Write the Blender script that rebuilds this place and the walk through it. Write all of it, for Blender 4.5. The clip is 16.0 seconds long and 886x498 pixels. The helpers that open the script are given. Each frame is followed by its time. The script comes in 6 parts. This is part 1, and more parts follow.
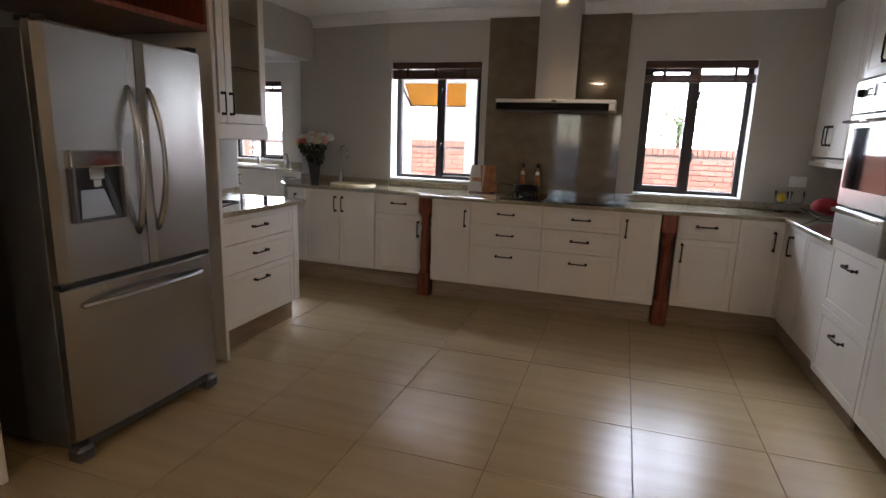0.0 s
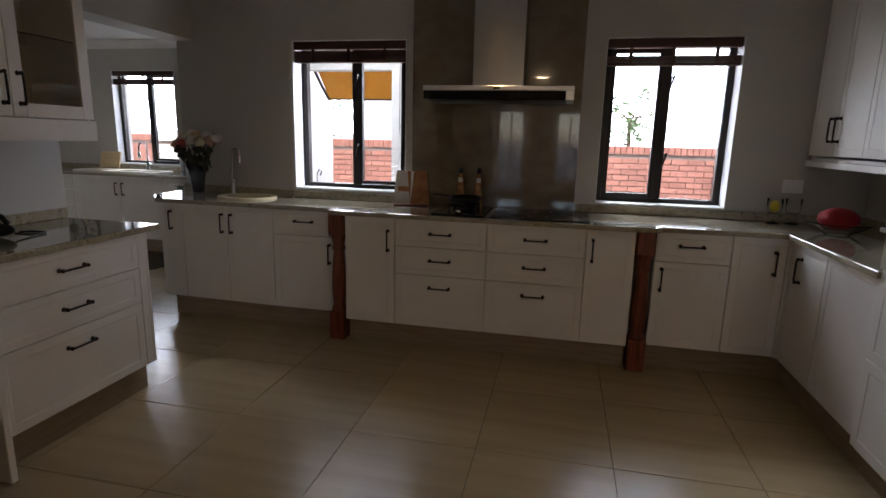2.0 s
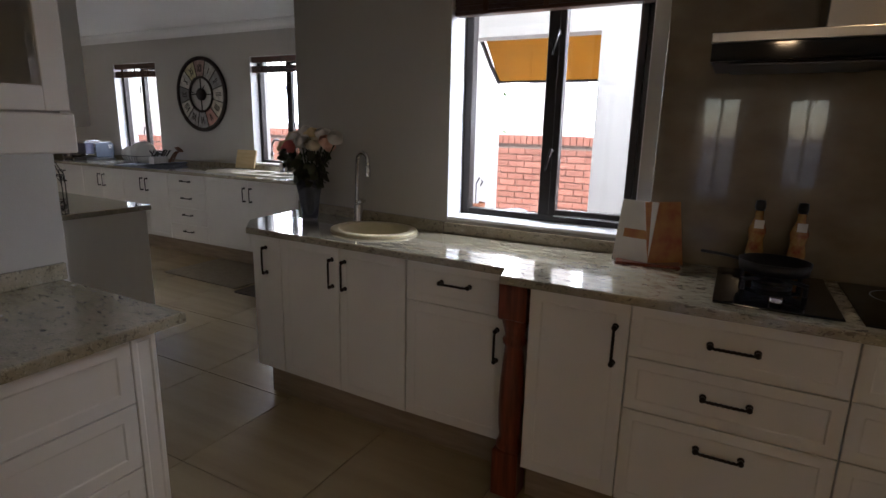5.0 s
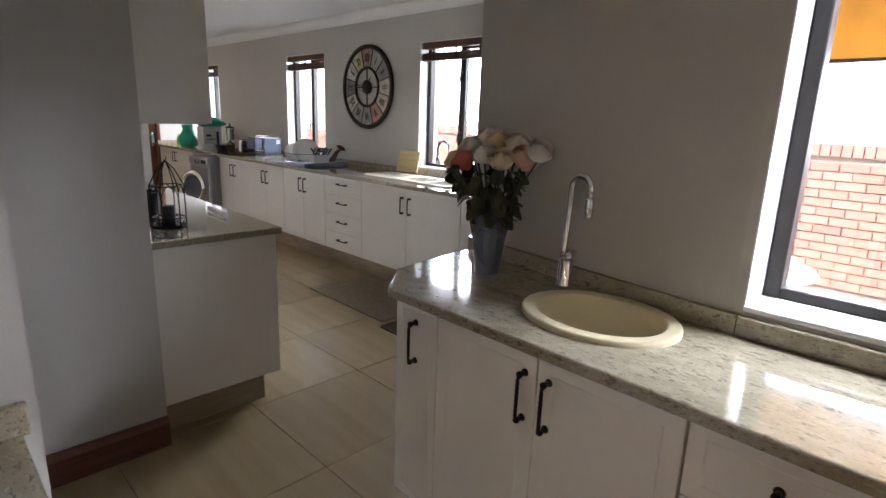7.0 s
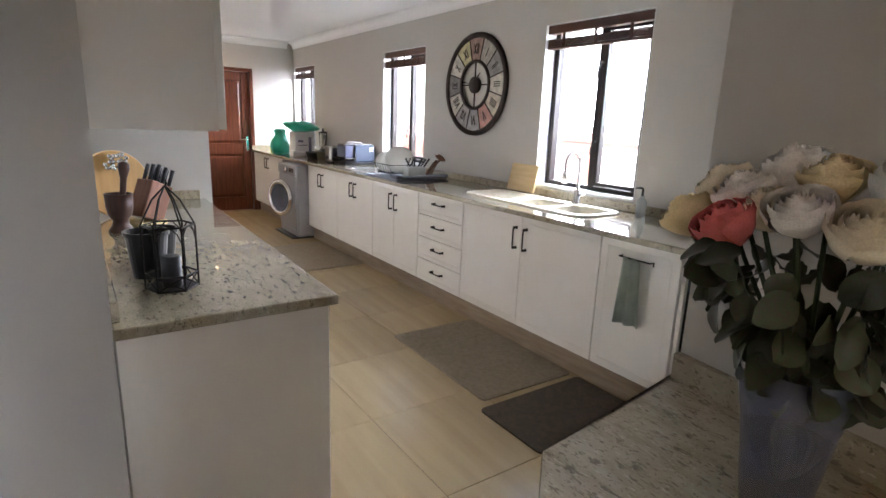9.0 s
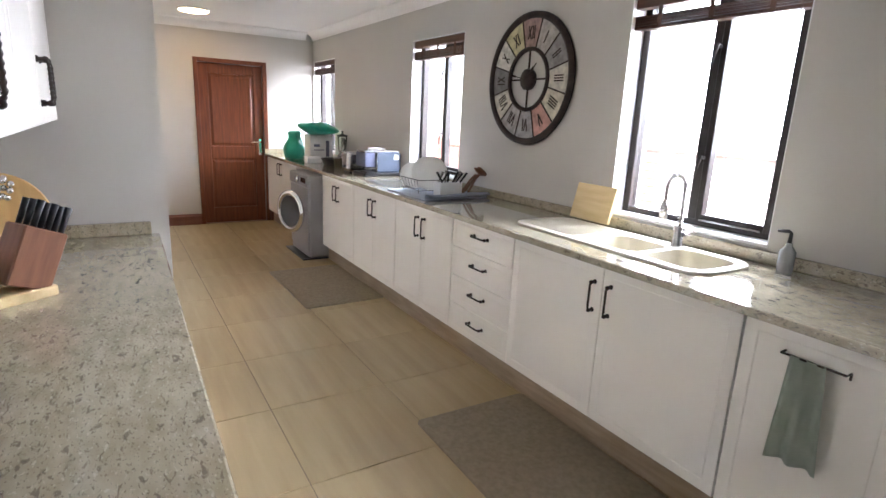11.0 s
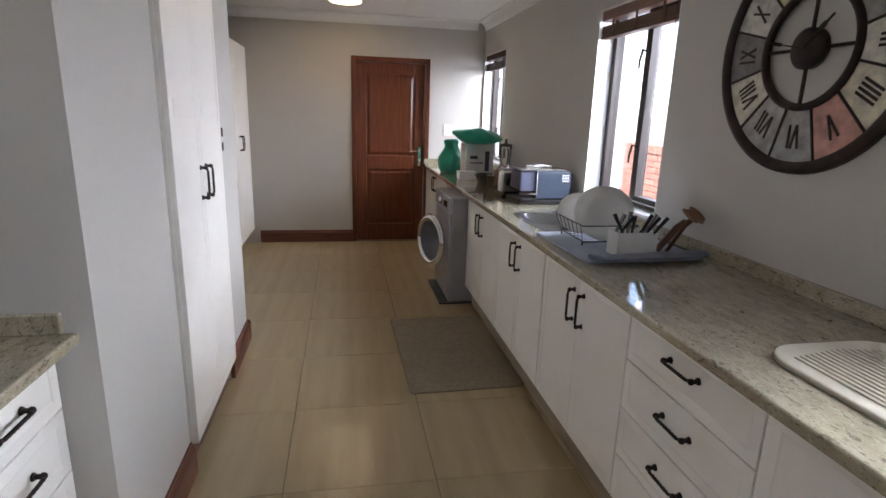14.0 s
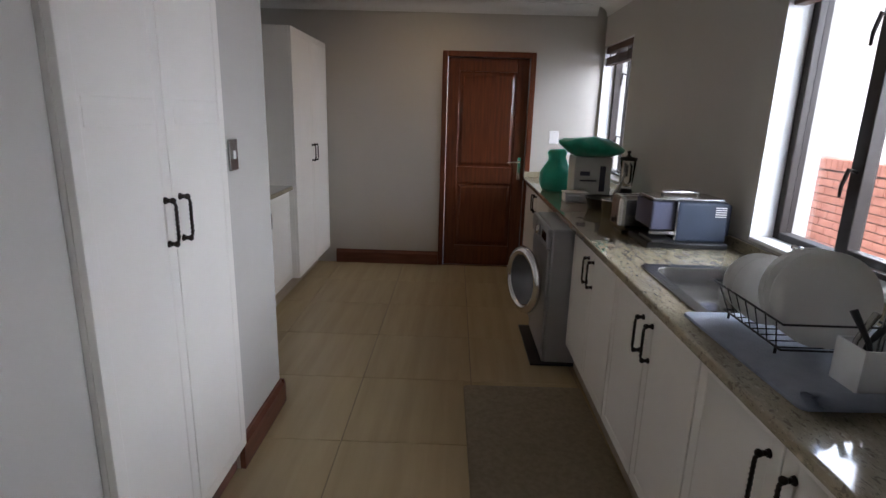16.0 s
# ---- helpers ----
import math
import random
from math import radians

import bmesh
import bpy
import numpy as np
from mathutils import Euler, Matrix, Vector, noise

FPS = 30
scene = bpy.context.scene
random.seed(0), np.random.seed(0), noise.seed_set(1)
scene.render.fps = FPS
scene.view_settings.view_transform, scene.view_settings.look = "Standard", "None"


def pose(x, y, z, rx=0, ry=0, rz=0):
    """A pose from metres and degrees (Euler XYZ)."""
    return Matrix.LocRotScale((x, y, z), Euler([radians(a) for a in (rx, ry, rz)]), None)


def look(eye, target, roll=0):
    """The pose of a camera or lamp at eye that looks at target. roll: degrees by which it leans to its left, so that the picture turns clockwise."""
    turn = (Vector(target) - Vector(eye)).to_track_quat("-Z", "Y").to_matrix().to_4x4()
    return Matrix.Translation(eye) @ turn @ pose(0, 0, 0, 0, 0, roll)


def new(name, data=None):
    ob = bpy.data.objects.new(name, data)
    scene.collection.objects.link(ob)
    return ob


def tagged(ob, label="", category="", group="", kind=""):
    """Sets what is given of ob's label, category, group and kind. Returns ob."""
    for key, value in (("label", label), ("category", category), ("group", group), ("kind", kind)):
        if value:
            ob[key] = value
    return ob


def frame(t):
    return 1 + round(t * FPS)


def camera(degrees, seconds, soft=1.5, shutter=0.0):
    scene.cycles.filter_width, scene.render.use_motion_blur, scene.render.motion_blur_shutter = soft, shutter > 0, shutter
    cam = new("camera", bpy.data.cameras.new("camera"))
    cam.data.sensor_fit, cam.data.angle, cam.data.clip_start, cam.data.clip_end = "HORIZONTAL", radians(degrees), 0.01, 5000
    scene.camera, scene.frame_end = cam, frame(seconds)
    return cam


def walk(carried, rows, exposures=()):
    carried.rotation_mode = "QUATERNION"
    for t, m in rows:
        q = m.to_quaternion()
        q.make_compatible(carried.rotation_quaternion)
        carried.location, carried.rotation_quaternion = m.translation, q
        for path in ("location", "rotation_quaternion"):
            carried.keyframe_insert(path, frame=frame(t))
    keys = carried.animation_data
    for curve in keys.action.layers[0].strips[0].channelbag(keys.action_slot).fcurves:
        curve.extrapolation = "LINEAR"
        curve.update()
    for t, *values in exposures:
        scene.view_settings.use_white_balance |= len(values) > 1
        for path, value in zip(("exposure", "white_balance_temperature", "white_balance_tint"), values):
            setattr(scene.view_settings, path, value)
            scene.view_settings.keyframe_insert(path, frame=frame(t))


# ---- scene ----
cam = camera(78.8, 16.0)
PATH = [
    (0, (0.393, -0.022, 1.386), (-0.211, 1.841, 0.979), 1.9),
    (0.5, (0.414, 0.201, 1.381), (-0.121, 2.085, 0.978), 1.7),
    (1, (0.347, 0.427, 1.368), (-0.119, 2.331, 0.968), 1.7),
    (1.5, (0.3, 0.707, 1.367), (-0.12, 2.622, 0.971), 1.5),
    (2, (0.255, 1.009, 1.383), (-0.158, 2.924, 0.98), 1.4),
    (2.5, (0.127, 1.303, 1.378), (-0.277, 3.22, 0.975), 1.5),
    (3, (0.005, 1.594, 1.383), (-0.404, 3.509, 0.975), 1.6),
    (3.5, (-0.086, 1.901, 1.399), (-0.578, 3.794, 0.982), 1.4),
    (4, (-0.23, 2.129, 1.409), (-0.828, 3.991, 0.99), 1.6),
    (4.5, (-0.379, 2.339, 1.412), (-1.125, 4.145, 0.984), 1.5),
    (5, (-0.54, 2.556, 1.412), (-1.459, 4.277, 0.971), 1.3),
    (7.5, (-1.598, 3.563, 1.431), (-3.04, 4.868, 0.965), 2.1),
    (8, (-1.785, 3.718, 1.409), (-3.293, 4.947, 0.947), 2.0),
    (8.5, (-1.99, 3.85, 1.434), (-3.551, 5.008, 0.963), 2.2),
    (9, (-2.28, 4.009, 1.418), (-3.877, 5.119, 0.954), 2.2),
    (9.5, (-2.507, 4.114, 1.419), (-4.132, 5.183, 0.954), 2.6),
    (12, (-3.592, 4.831, 1.462), (-5.301, 5.752, 0.982), 1.8),
    (12.5, (-3.784, 4.974, 1.465), (-5.568, 5.739, 0.98), 1.8),
    (13, (-3.982, 5.122, 1.469), (-5.82, 5.741, 0.982), 1.9),
    (13.5, (-4.168, 5.275, 1.47), (-6.049, 5.743, 0.979), 1.9),
    (14, (-4.371, 5.347, 1.472), (-6.277, 5.703, 0.981), 1.8),
    (14.5, (-4.607, 5.419, 1.474), (-6.53, 5.666, 0.983), 1.8),
    (15, (-4.862, 5.487, 1.44), (-6.799, 5.626, 0.96), 1.7),
    (15.5, (-5.112, 5.518, 1.442), (-7.053, 5.56, 0.961), 1.9),
    (16, (-5.305, 5.571, 1.479), (-7.243, 5.539, 0.989), 1.6),
]
EXPOSURES = [(t, e, 6180, 17) for t, e in ((0.0, 2.12), (1.5, 1.5), (2.5, 1.08), (3.5, 0.74), (4.5, 1.0), (5.2, 1.55), (7.3, 2.55), (8.5, 3.0), (9.7, 3.3), (12.0, 3.32), (13.5, 2.62), (14.5, 2.1), (15.2, 1.85), (16.0, 1.45))]
walk(cam, [(t, look(eye, target, roll)) for t, eye, target, roll in PATH], EXPOSURES)

# ---- world, sun, lamps ----
world = bpy.data.worlds.new("sky")
scene.world = world
world.use_nodes = True
wn = world.node_tree.nodes
sky = wn.new("ShaderNodeTexSky")
sky.sky_type, sky.sun_disc = "NISHITA", False
SUN_UP, SUN_ROUND = radians(50), radians(135)
sky.sun_elevation, sky.sun_rotation = SUN_UP, SUN_ROUND
world.node_tree.links.new(sky.outputs[0], wn["Background"].inputs[0])
wn["Background"].inputs[1].default_value = 0.15
sun = new("sun", bpy.data.lights.new("sun", "SUN"))
sun.data.energy, sun.data.angle, sun.data.color = 3.6, radians(0.5), (1.0, 0.95, 0.88)
sun_dir = Vector((math.sin(SUN_ROUND) * math.cos(SUN_UP), math.cos(SUN_ROUND) * math.cos(SUN_UP), math.sin(SUN_UP)))
sun.matrix_world = look(sun_dir * 30, (0, 0, 0))


def lamp(name, x, y, z, watts, size, colour):
    ob = new(name, bpy.data.lights.new(name, "AREA"))
    ob.data.shape, ob.data.size, ob.data.energy, ob.data.color = "DISK", size, watts, colour
    ob.matrix_world = pose(x, y, z)
    return ob


# the second is no known lamp, added out of view to brighten the right-hand cabinets
LAMPS = [(-0.2, -1.3, 2.465), (1.7, 0.4, 2.465), (-9.75, 5.38, 2.405)]
for lx, ly, lz in LAMPS:
    lamp("ceiling_lamp", lx, ly, lz, 3.3 if lx > -3 else 0.5, 0.2, (1.0, 0.70, 0.38))
# downlight over the hood, a narrow beam
DOWN = (-0.19, 4.54, 2.48)
spot = lamp("downlight_lamp", *DOWN, 0.16, 0.06, (1.0, 0.55, 0.18))
spot.matrix_world = look(DOWN, (-0.19, 4.585, 1.72))
spot.data.spread = radians(18)


def sky_lamp(eye, target, w, h, watts):
    """An area lamp standing in for daylight outside a window, aimed into it."""
    ob = new("window_daylight", bpy.data.lights.new("window_daylight", "AREA"))
    ob.data.shape, ob.data.size, ob.data.size_y, ob.data.energy = "RECTANGLE", w, h, watts
    ob.data.color = (0.86, 0.93, 1.0)
    ob.matrix_world = look(eye, target)
    return ob


# kitchen: under the added shading slab, beside the patio, and over the garden wall
sky_lamp((-1.32, 5.50, 2.56), (-1.32, 2.3, 0.2), 1.5, 0.5, 22)
# extra fill through the left window, added to brighten the passage wall
sky_lamp((0.45, 5.90, 2.38), (-3.7, 3.45, 1.2), 0.6, 0.36, 34)
sky_lamp((0.91, 8.10, 4.10), (0.91, 4.9, 1.5), 2.6, 2.2, 75)
sky_lamp((1.4, 10.9, 2.35), (1.0, 4.9, 1.5), 8.2, 2.2, 200)
# scullery: over the garden wall before each window, and higher up
for wx, watts in ((-4.81, 46), (-7.29, 46), (-10.08, 30)):
    sky_lamp((wx, 10.6, 2.45), (wx, 5.0, 1.5), 2.7, 2.1, watts * 2.3)
    sky_lamp((wx, 10.1, 4.3), (wx, 6.9, 1.8), 2.3, 1.5, watts * 1.2)

# ---- materials ----
def mat(name, colour, rough=0.5, metal=0.0, var=0.06, scale=8.0, bump=0.0, bscale=60.0, coat=0.0, stretch=(1, 1, 1), colour2=None, ospread=0.0, emit=0.0, trans=0.0, ior=1.45, rvar=0.0):
    """A surface with variation at two scales, fine relief and wear in its gloss."""
    m = bpy.data.materials.new(name)
    m.use_nodes = True
    nt = m.node_tree
    n, l = nt.nodes, nt.links
    b = n["Principled BSDF"]
    b.inputs["Roughness"].default_value = rough
    b.inputs["Metallic"].default_value = metal
    b.inputs["Coat Weight"].default_value = coat
    b.inputs["Coat Roughness"].default_value = 0.08
    b.inputs["IOR"].default_value = ior
    b.inputs["Transmission Weight"].default_value = trans
    if emit:
        b.inputs["Emission Color"].default_value = (*colour, 1)
        b.inputs["Emission Strength"].default_value = emit
    tc, mp = n.new("ShaderNodeTexCoord"), n.new("ShaderNodeMapping")
    mp.inputs["Scale"].default_value = stretch
    l.new(tc.outputs["Object"], mp.inputs["Vector"])
    big, fine = n.new("ShaderNodeTexNoise"), n.new("ShaderNodeTexNoise")
    big.inputs["Scale"].default_value, big.inputs["Detail"].default_value = scale, 6
    fine.inputs["Scale"].default_value, fine.inputs["Detail"].default_value = bscale, 4
    l.new(mp.outputs[0], big.inputs["Vector"])
    l.new(mp.outputs[0], fine.inputs["Vector"])
    mix = n.new("ShaderNodeMix")
    mix.data_type = "RGBA"
    c2 = colour2 or tuple(c * (1 - 2.2 * var) for c in colour)
    ramp = n.new("ShaderNodeMapRange")
    ramp.inputs["From Min"].default_value, ramp.inputs["From Max"].default_value = 0.32, 0.68
    l.new(big.outputs["Fac"], ramp.inputs["Value"])
    l.new(ramp.outputs[0], mix.inputs["Factor"])
    mix.inputs["A"].default_value, mix.inputs["B"].default_value = (*colour, 1), (*c2, 1)
    out = mix.outputs["Result"]
    if ospread:
        oi, hs, mr = n.new("ShaderNodeObjectInfo"), n.new("ShaderNodeHueSaturation"), n.new("ShaderNodeMapRange")
        mr.inputs["To Min"].default_value, mr.inputs["To Max"].default_value = 1 - ospread, 1 + ospread
        l.new(oi.outputs["Random"], mr.inputs["Value"])
        l.new(mr.outputs[0], hs.inputs["Value"])
        l.new(out, hs.inputs["Color"])
        out = hs.outputs[0]
    l.new(out, b.inputs["Base Color"])
    if rvar:
        rr = n.new("ShaderNodeMapRange")
        rr.inputs["To Min"].default_value, rr.inputs["To Max"].default_value = max(rough - rvar, 0.02), rough + rvar
        l.new(big.outputs["Fac"], rr.inputs["Value"])
        l.new(rr.outputs[0], b.inputs["Roughness"])
    if bump:
        bp = n.new("ShaderNodeBump")
        bp.inputs["Strength"].default_value, bp.inputs["Distance"].default_value = bump, 0.004
        l.new(fine.outputs["Fac"], bp.inputs["Height"])
        l.new(bp.outputs[0], b.inputs["Normal"])
    return m


def granite_mat(name, light, mid, dark, cloud=14):
    """Polished granite: clouds of two tones with dark flecks and pale grains."""
    m = mat(name, light, 0.10, 0, colour2=mid, scale=cloud, stretch=(1.0, 2.2, 1.0), rvar=0.04, coat=0.8)
    nt = m.node_tree
    n, l = nt.nodes, nt.links
    b = n["Principled BSDF"]
    b.inputs["Coat Roughness"].default_value = 0.015
    src = b.inputs["Base Color"].links[0].from_socket
    tc, grain = n.new("ShaderNodeTexCoord"), n.new("ShaderNodeMapping")
    grain.inputs["Scale"].default_value, grain.inputs["Rotation"].default_value = (0.55, 1.25, 1.0), (0, 0, radians(24))
    l.new(tc.outputs["Object"], grain.inputs["Vector"])
    for sc, lo, hi, col in ((62, 0.585, 0.66, dark), (170, 0.59, 0.67, tuple(c * 0.45 for c in mid)), (120, 0.60, 0.70, (0.50, 0.455, 0.35))):
        t, r, x = n.new("ShaderNodeTexNoise"), n.new("ShaderNodeMapRange"), n.new("ShaderNodeMix")
        t.inputs["Scale"].default_value, t.inputs["Detail"].default_value, t.inputs["Distortion"].default_value = sc, 3, 0.6
        l.new(grain.outputs[0], t.inputs["Vector"])
        r.inputs["From Min"].default_value, r.inputs["From Max"].default_value = lo, hi
        r.inputs["To Max"].default_value = 0.72
        l.new(t.outputs["Fac"], r.inputs["Value"])
        x.data_type = "RGBA"
        l.new(r.outputs[0], x.inputs["Factor"])
        l.new(src, x.inputs["A"])
        x.inputs["B"].default_value = (*col, 1)
        src = x.outputs["Result"]
    l.new(src, b.inputs["Base Color"])
    return m


WALL = mat("wall_paint", (0.50, 0.475, 0.43), 0.6, var=0.02, scale=1.3, bump=0.12, bscale=140)
CEIL = mat("ceiling_paint", (0.80, 0.79, 0.77), 0.7, var=0.015, scale=1.0, bump=0.08, bscale=120)
REVEAL = mat("reveal_paint", (0.80, 0.80, 0.79), 0.55, var=0.02, scale=2, bump=0.1, bscale=120)
CAB = mat("cabinet_paint", (0.80, 0.765, 0.70), 0.32, var=0.02, scale=3, bump=0.03, bscale=90, rvar=0.06)
INSIDE = mat("cabinet_inside", (0.62, 0.56, 0.42), 0.5, var=0.03)
GRANITE = granite_mat("granite", (0.40, 0.352, 0.255), (0.29, 0.25, 0.165), (0.13, 0.10, 0.07))
STONE = mat("splash_stone", (0.215, 0.17, 0.108), 0.10, colour2=(0.165, 0.125, 0.076), scale=7, rvar=0.05, coat=1.0, stretch=(1, 1, 1.6), bump=0.0)
STONE.node_tree.nodes["Principled BSDF"].inputs["Coat Roughness"].default_value = 0.012
PLINTH = mat("plinth_laminate", (0.34, 0.26, 0.175), 0.45, colour2=(0.26, 0.19, 0.12), scale=5, stretch=(1, 1, 9), bump=0.05)
TILE = mat("floor_tile", (0.41, 0.32, 0.185), 0.24, colour2=(0.345, 0.262, 0.148), scale=1.8, stretch=(0.55, 7, 1), bump=0.02, bscale=14, ospread=0.05, rvar=0.03)
GROUT = mat("grout", (0.16, 0.125, 0.09), 0.8, bump=0.2)
MAHOG = mat("mahogany", (0.26, 0.06, 0.026), 0.3, colour2=(0.11, 0.026, 0.012), scale=6, stretch=(9, 9, 0.8), bump=0.06, coat=0.3)
DOORWOOD = mat("door_wood", (0.155, 0.043, 0.016), 0.33, colour2=(0.09, 0.024, 0.010), scale=5, stretch=(9, 9, 0.7), bump=0.06, coat=0.2)
SKIRT = mat("skirting_wood", (0.16, 0.055, 0.032), 0.35, colour2=(0.10, 0.032, 0.018), scale=4, stretch=(1, 1, 9), bump=0.05)
STEEL = mat("brushed_steel", (0.44, 0.43, 0.41), 0.27, 1.0, var=0.02, scale=2, stretch=(1, 1, 60))
STEEL2 = mat("pale_steel", (0.66, 0.65, 0.63), 0.28, 1.0, var=0.02, scale=3, stretch=(1, 1, 1), rvar=0.02)
STEEL_D = mat("dark_steel", (0.14, 0.14, 0.145), 0.45, 0.7, var=0.05, bump=0.04)
CHROME = mat("chrome", (0.75, 0.75, 0.76), 0.08, 1.0, var=0.02)
BRONZE = mat("dark_bronze", (0.035, 0.024, 0.019), 0.42, 0.6, var=0.2, scale=30, bump=0.1)
BLACK = mat("black_plastic", (0.016, 0.016, 0.018), 0.35, var=0.1, bump=0.03)
BLACKGLASS = mat("black_glass", (0.008, 0.008, 0.01), 0.05, var=0.1)
ALU = mat("dark_aluminium", (0.028, 0.021, 0.018), 0.4, 0.2, var=0.1, bump=0.03)
GLASS = mat("clear_glass", (1, 1, 1), 0.0, var=0.0, trans=1.0)
BLINDWOOD = mat("blind_wood", (0.10, 0.042, 0.025), 0.4, colour2=(0.06, 0.024, 0.014), scale=4, stretch=(0.6, 8, 8), bump=0.05)
CREAM = mat("cream_composite", (0.66, 0.58, 0.38), 0.3, var=0.02, scale=30)
CREAM2 = mat("pale_composite", (0.60, 0.55, 0.44), 0.35, var=0.02, scale=30)
BRICK = mat("red_brick", (0.36, 0.165, 0.12), 0.85, colour2=(0.28, 0.12, 0.085), scale=9, bump=0.4, bscale=70, ospread=0.18)
MORTAR = mat("mortar", (0.22, 0.17, 0.14), 0.9, bump=0.4)
PLASTER = mat("white_plaster", (0.54, 0.54, 0.53), 0.7, var=0.03, bump=0.2)
WHITE = mat("white_plastic", (0.78, 0.78, 0.76), 0.35, var=0.02)
PALE_BRICK = mat("pale_brick", (0.83, 0.79, 0.74), 0.8, var=0.04, scale=9, bump=0.3, bscale=70, ospread=0.05)
PAVE = mat("paving", (0.40, 0.35, 0.30), 0.85, var=0.1, scale=2, bump=0.2)


# ---- mesh helpers ----
def link(name, bm, material, parent=None, label="", smooth=False):
    me = bpy.data.meshes.new(name)
    bm.normal_update()
    bm.to_mesh(me)
    bm.free()
    for mm in material if isinstance(material, (list, tuple)) else [material]:
        me.materials.append(mm)
    if smooth:
        for p in me.polygons:
            p.use_smooth = True
    ob = new(name, me)
    if parent is not None:
        ob.parent = parent
    if label:
        ob["label"] = label
    return ob


def part(name, bm, material, parent, label="", smooth=False):
    return link(name, bm, material, parent, label, smooth)


def thing(name, m, label, category, group="", kind=""):
    ob = new(name)
    ob.matrix_world = m
    ob.empty_display_size = 0.1
    return tagged(ob, label, category, group, kind)


def add_box(bm, x0, x1, y0, y1, z0, z1, bevel=0.0, seg=1):
    r = bmesh.ops.create_cube(bm, size=1.0, matrix=Matrix.LocRotScale(((x0 + x1) / 2, (y0 + y1) / 2, (z0 + z1) / 2), None, (x1 - x0, y1 - y0, z1 - z0)))
    if bevel:
        es = {e for v in r["verts"] for e in v.link_edges}
        bmesh.ops.bevel(bm, geom=list(es), offset=bevel, segments=seg, affect="EDGES", profile=0.5)
    return bm


def box(x0, x1, y0, y1, z0, z1, bevel=0.0, seg=1):
    return add_box(bmesh.new(), x0, x1, y0, y1, z0, z1, bevel, seg)


def boxes(*rows, bevel=0.0):
    bm = bmesh.new()
    for r in rows:
        add_box(bm, *r, bevel=bevel)
    return bm


def add_tube(bm, pts, r, n=8, caps=True):
    """A tube along points; r is one radius or one for each point."""
    pts = [Vector(p) for p in pts]
    rings, up = [], None
    for i, p in enumerate(pts):
        d = (pts[min(i + 1, len(pts) - 1)] - pts[max(i - 1, 0)]).normalized()
        if up is None:
            up = Vector((0, 0, 1)) if abs(d.z) < 0.9 else Vector((1, 0, 0))
        side = d.cross(up).normalized()
        up = side.cross(d).normalized()
        rad = r[i] if isinstance(r, (list, tuple)) else r
        rings.append([bm.verts.new(p + rad * (math.cos(2 * math.pi * k / n) * side + math.sin(2 * math.pi * k / n) * up)) for k in range(n)])
    for a, b in zip(rings, rings[1:]):
        for k in range(n):
            bm.faces.new((a[k], a[(k + 1) % n], b[(k + 1) % n], b[k]))
    if caps:
        bm.faces.new(list(reversed(rings[0])))
        bm.faces.new(rings[-1])
    return bm


def tube(pts, r, n=8):
    return add_tube(bmesh.new(), pts, r, n)


def lathe(profile, n=28, m=None, closed=False):
    """Turns (radius, height) pairs round the z axis."""
    bm = bmesh.new()
    rings = []
    for r, z in profile:
        if r < 1e-5:
            rings.append([bm.verts.new((0, 0, z))])
        else:
            rings.append([bm.verts.new((r * math.cos(2 * math.pi * k / n), r * math.sin(2 * math.pi * k / n), z)) for k in range(n)])
    pairs = list(zip(rings, rings[1:])) + ([(rings[-1], rings[0])] if closed else [])
    for a, b in pairs:
        for k in range(n):
            va = [a[k % len(a)], a[(k + 1) % n % len(a)]]
            vb = [b[(k + 1) % n % len(b)], b[k % len(b)]]
            f = []
            for v in va + vb:
                if v not in f:
                    f.append(v)
            if len(f) > 2:
                bm.faces.new(f)
    bmesh.ops.recalc_face_normals(bm, faces=bm.faces)
    if m is not None:
        bm.transform(m)
    return bm


def rounded(x0, x1, y0, y1, r, n=6):
    pts = []
    for cx, cy, a0 in ((x1 - r, y1 - r, 0), (x0 + r, y1 - r, 90), (x0 + r, y0 + r, 180), (x1 - r, y0 + r, 270)):
        for k in range(n + 1):
            a = radians(a0 + 90 * k / n)
            pts.append((cx + r * math.cos(a), cy + r * math.sin(a)))
    return pts


def ellipse(cx, cy, rx, ry, n=40):
    return [(cx + rx * math.cos(2 * math.pi * k / n), cy + ry * math.sin(2 * math.pi * k / n)) for k in range(n)]


def slab(outline, holes, z0, z1, bevel=0.0):
    """A plate with holes right through it."""
    bm = bmesh.new()
    edges = []
    for loop in (outline, *holes):
        vs = [bm.verts.new((x, y, z1)) for x, y in loop]
        edges += [bm.edges.new((vs[i], vs[(i + 1) % len(vs)])) for i in range(len(vs))]
    bmesh.ops.triangle_fill(bm, use_beauty=True, edges=edges)
    for f in bm.faces:
        if f.normal.z < 0:
            f.normal_flip()
    top = list(bm.faces)
    r = bmesh.ops.extrude_face_region(bm, geom=top)
    vs = [g for g in r["geom"] if isinstance(g, bmesh.types.BMVert)]
    bmesh.ops.translate(bm, verts=vs, vec=(0, 0, z0 - z1))
    bmesh.ops.recalc_face_normals(bm, faces=bm.faces)
    if bevel:
        rim = [e for e in bm.edges if e.calc_face_angle(0) > 1.2 and all(abs(v.co.z - z1) < 1e-5 for v in e.verts)]
        bmesh.ops.bevel(bm, geom=rim, offset=bevel, segments=2, affect="EDGES", profile=0.5)
    return bm


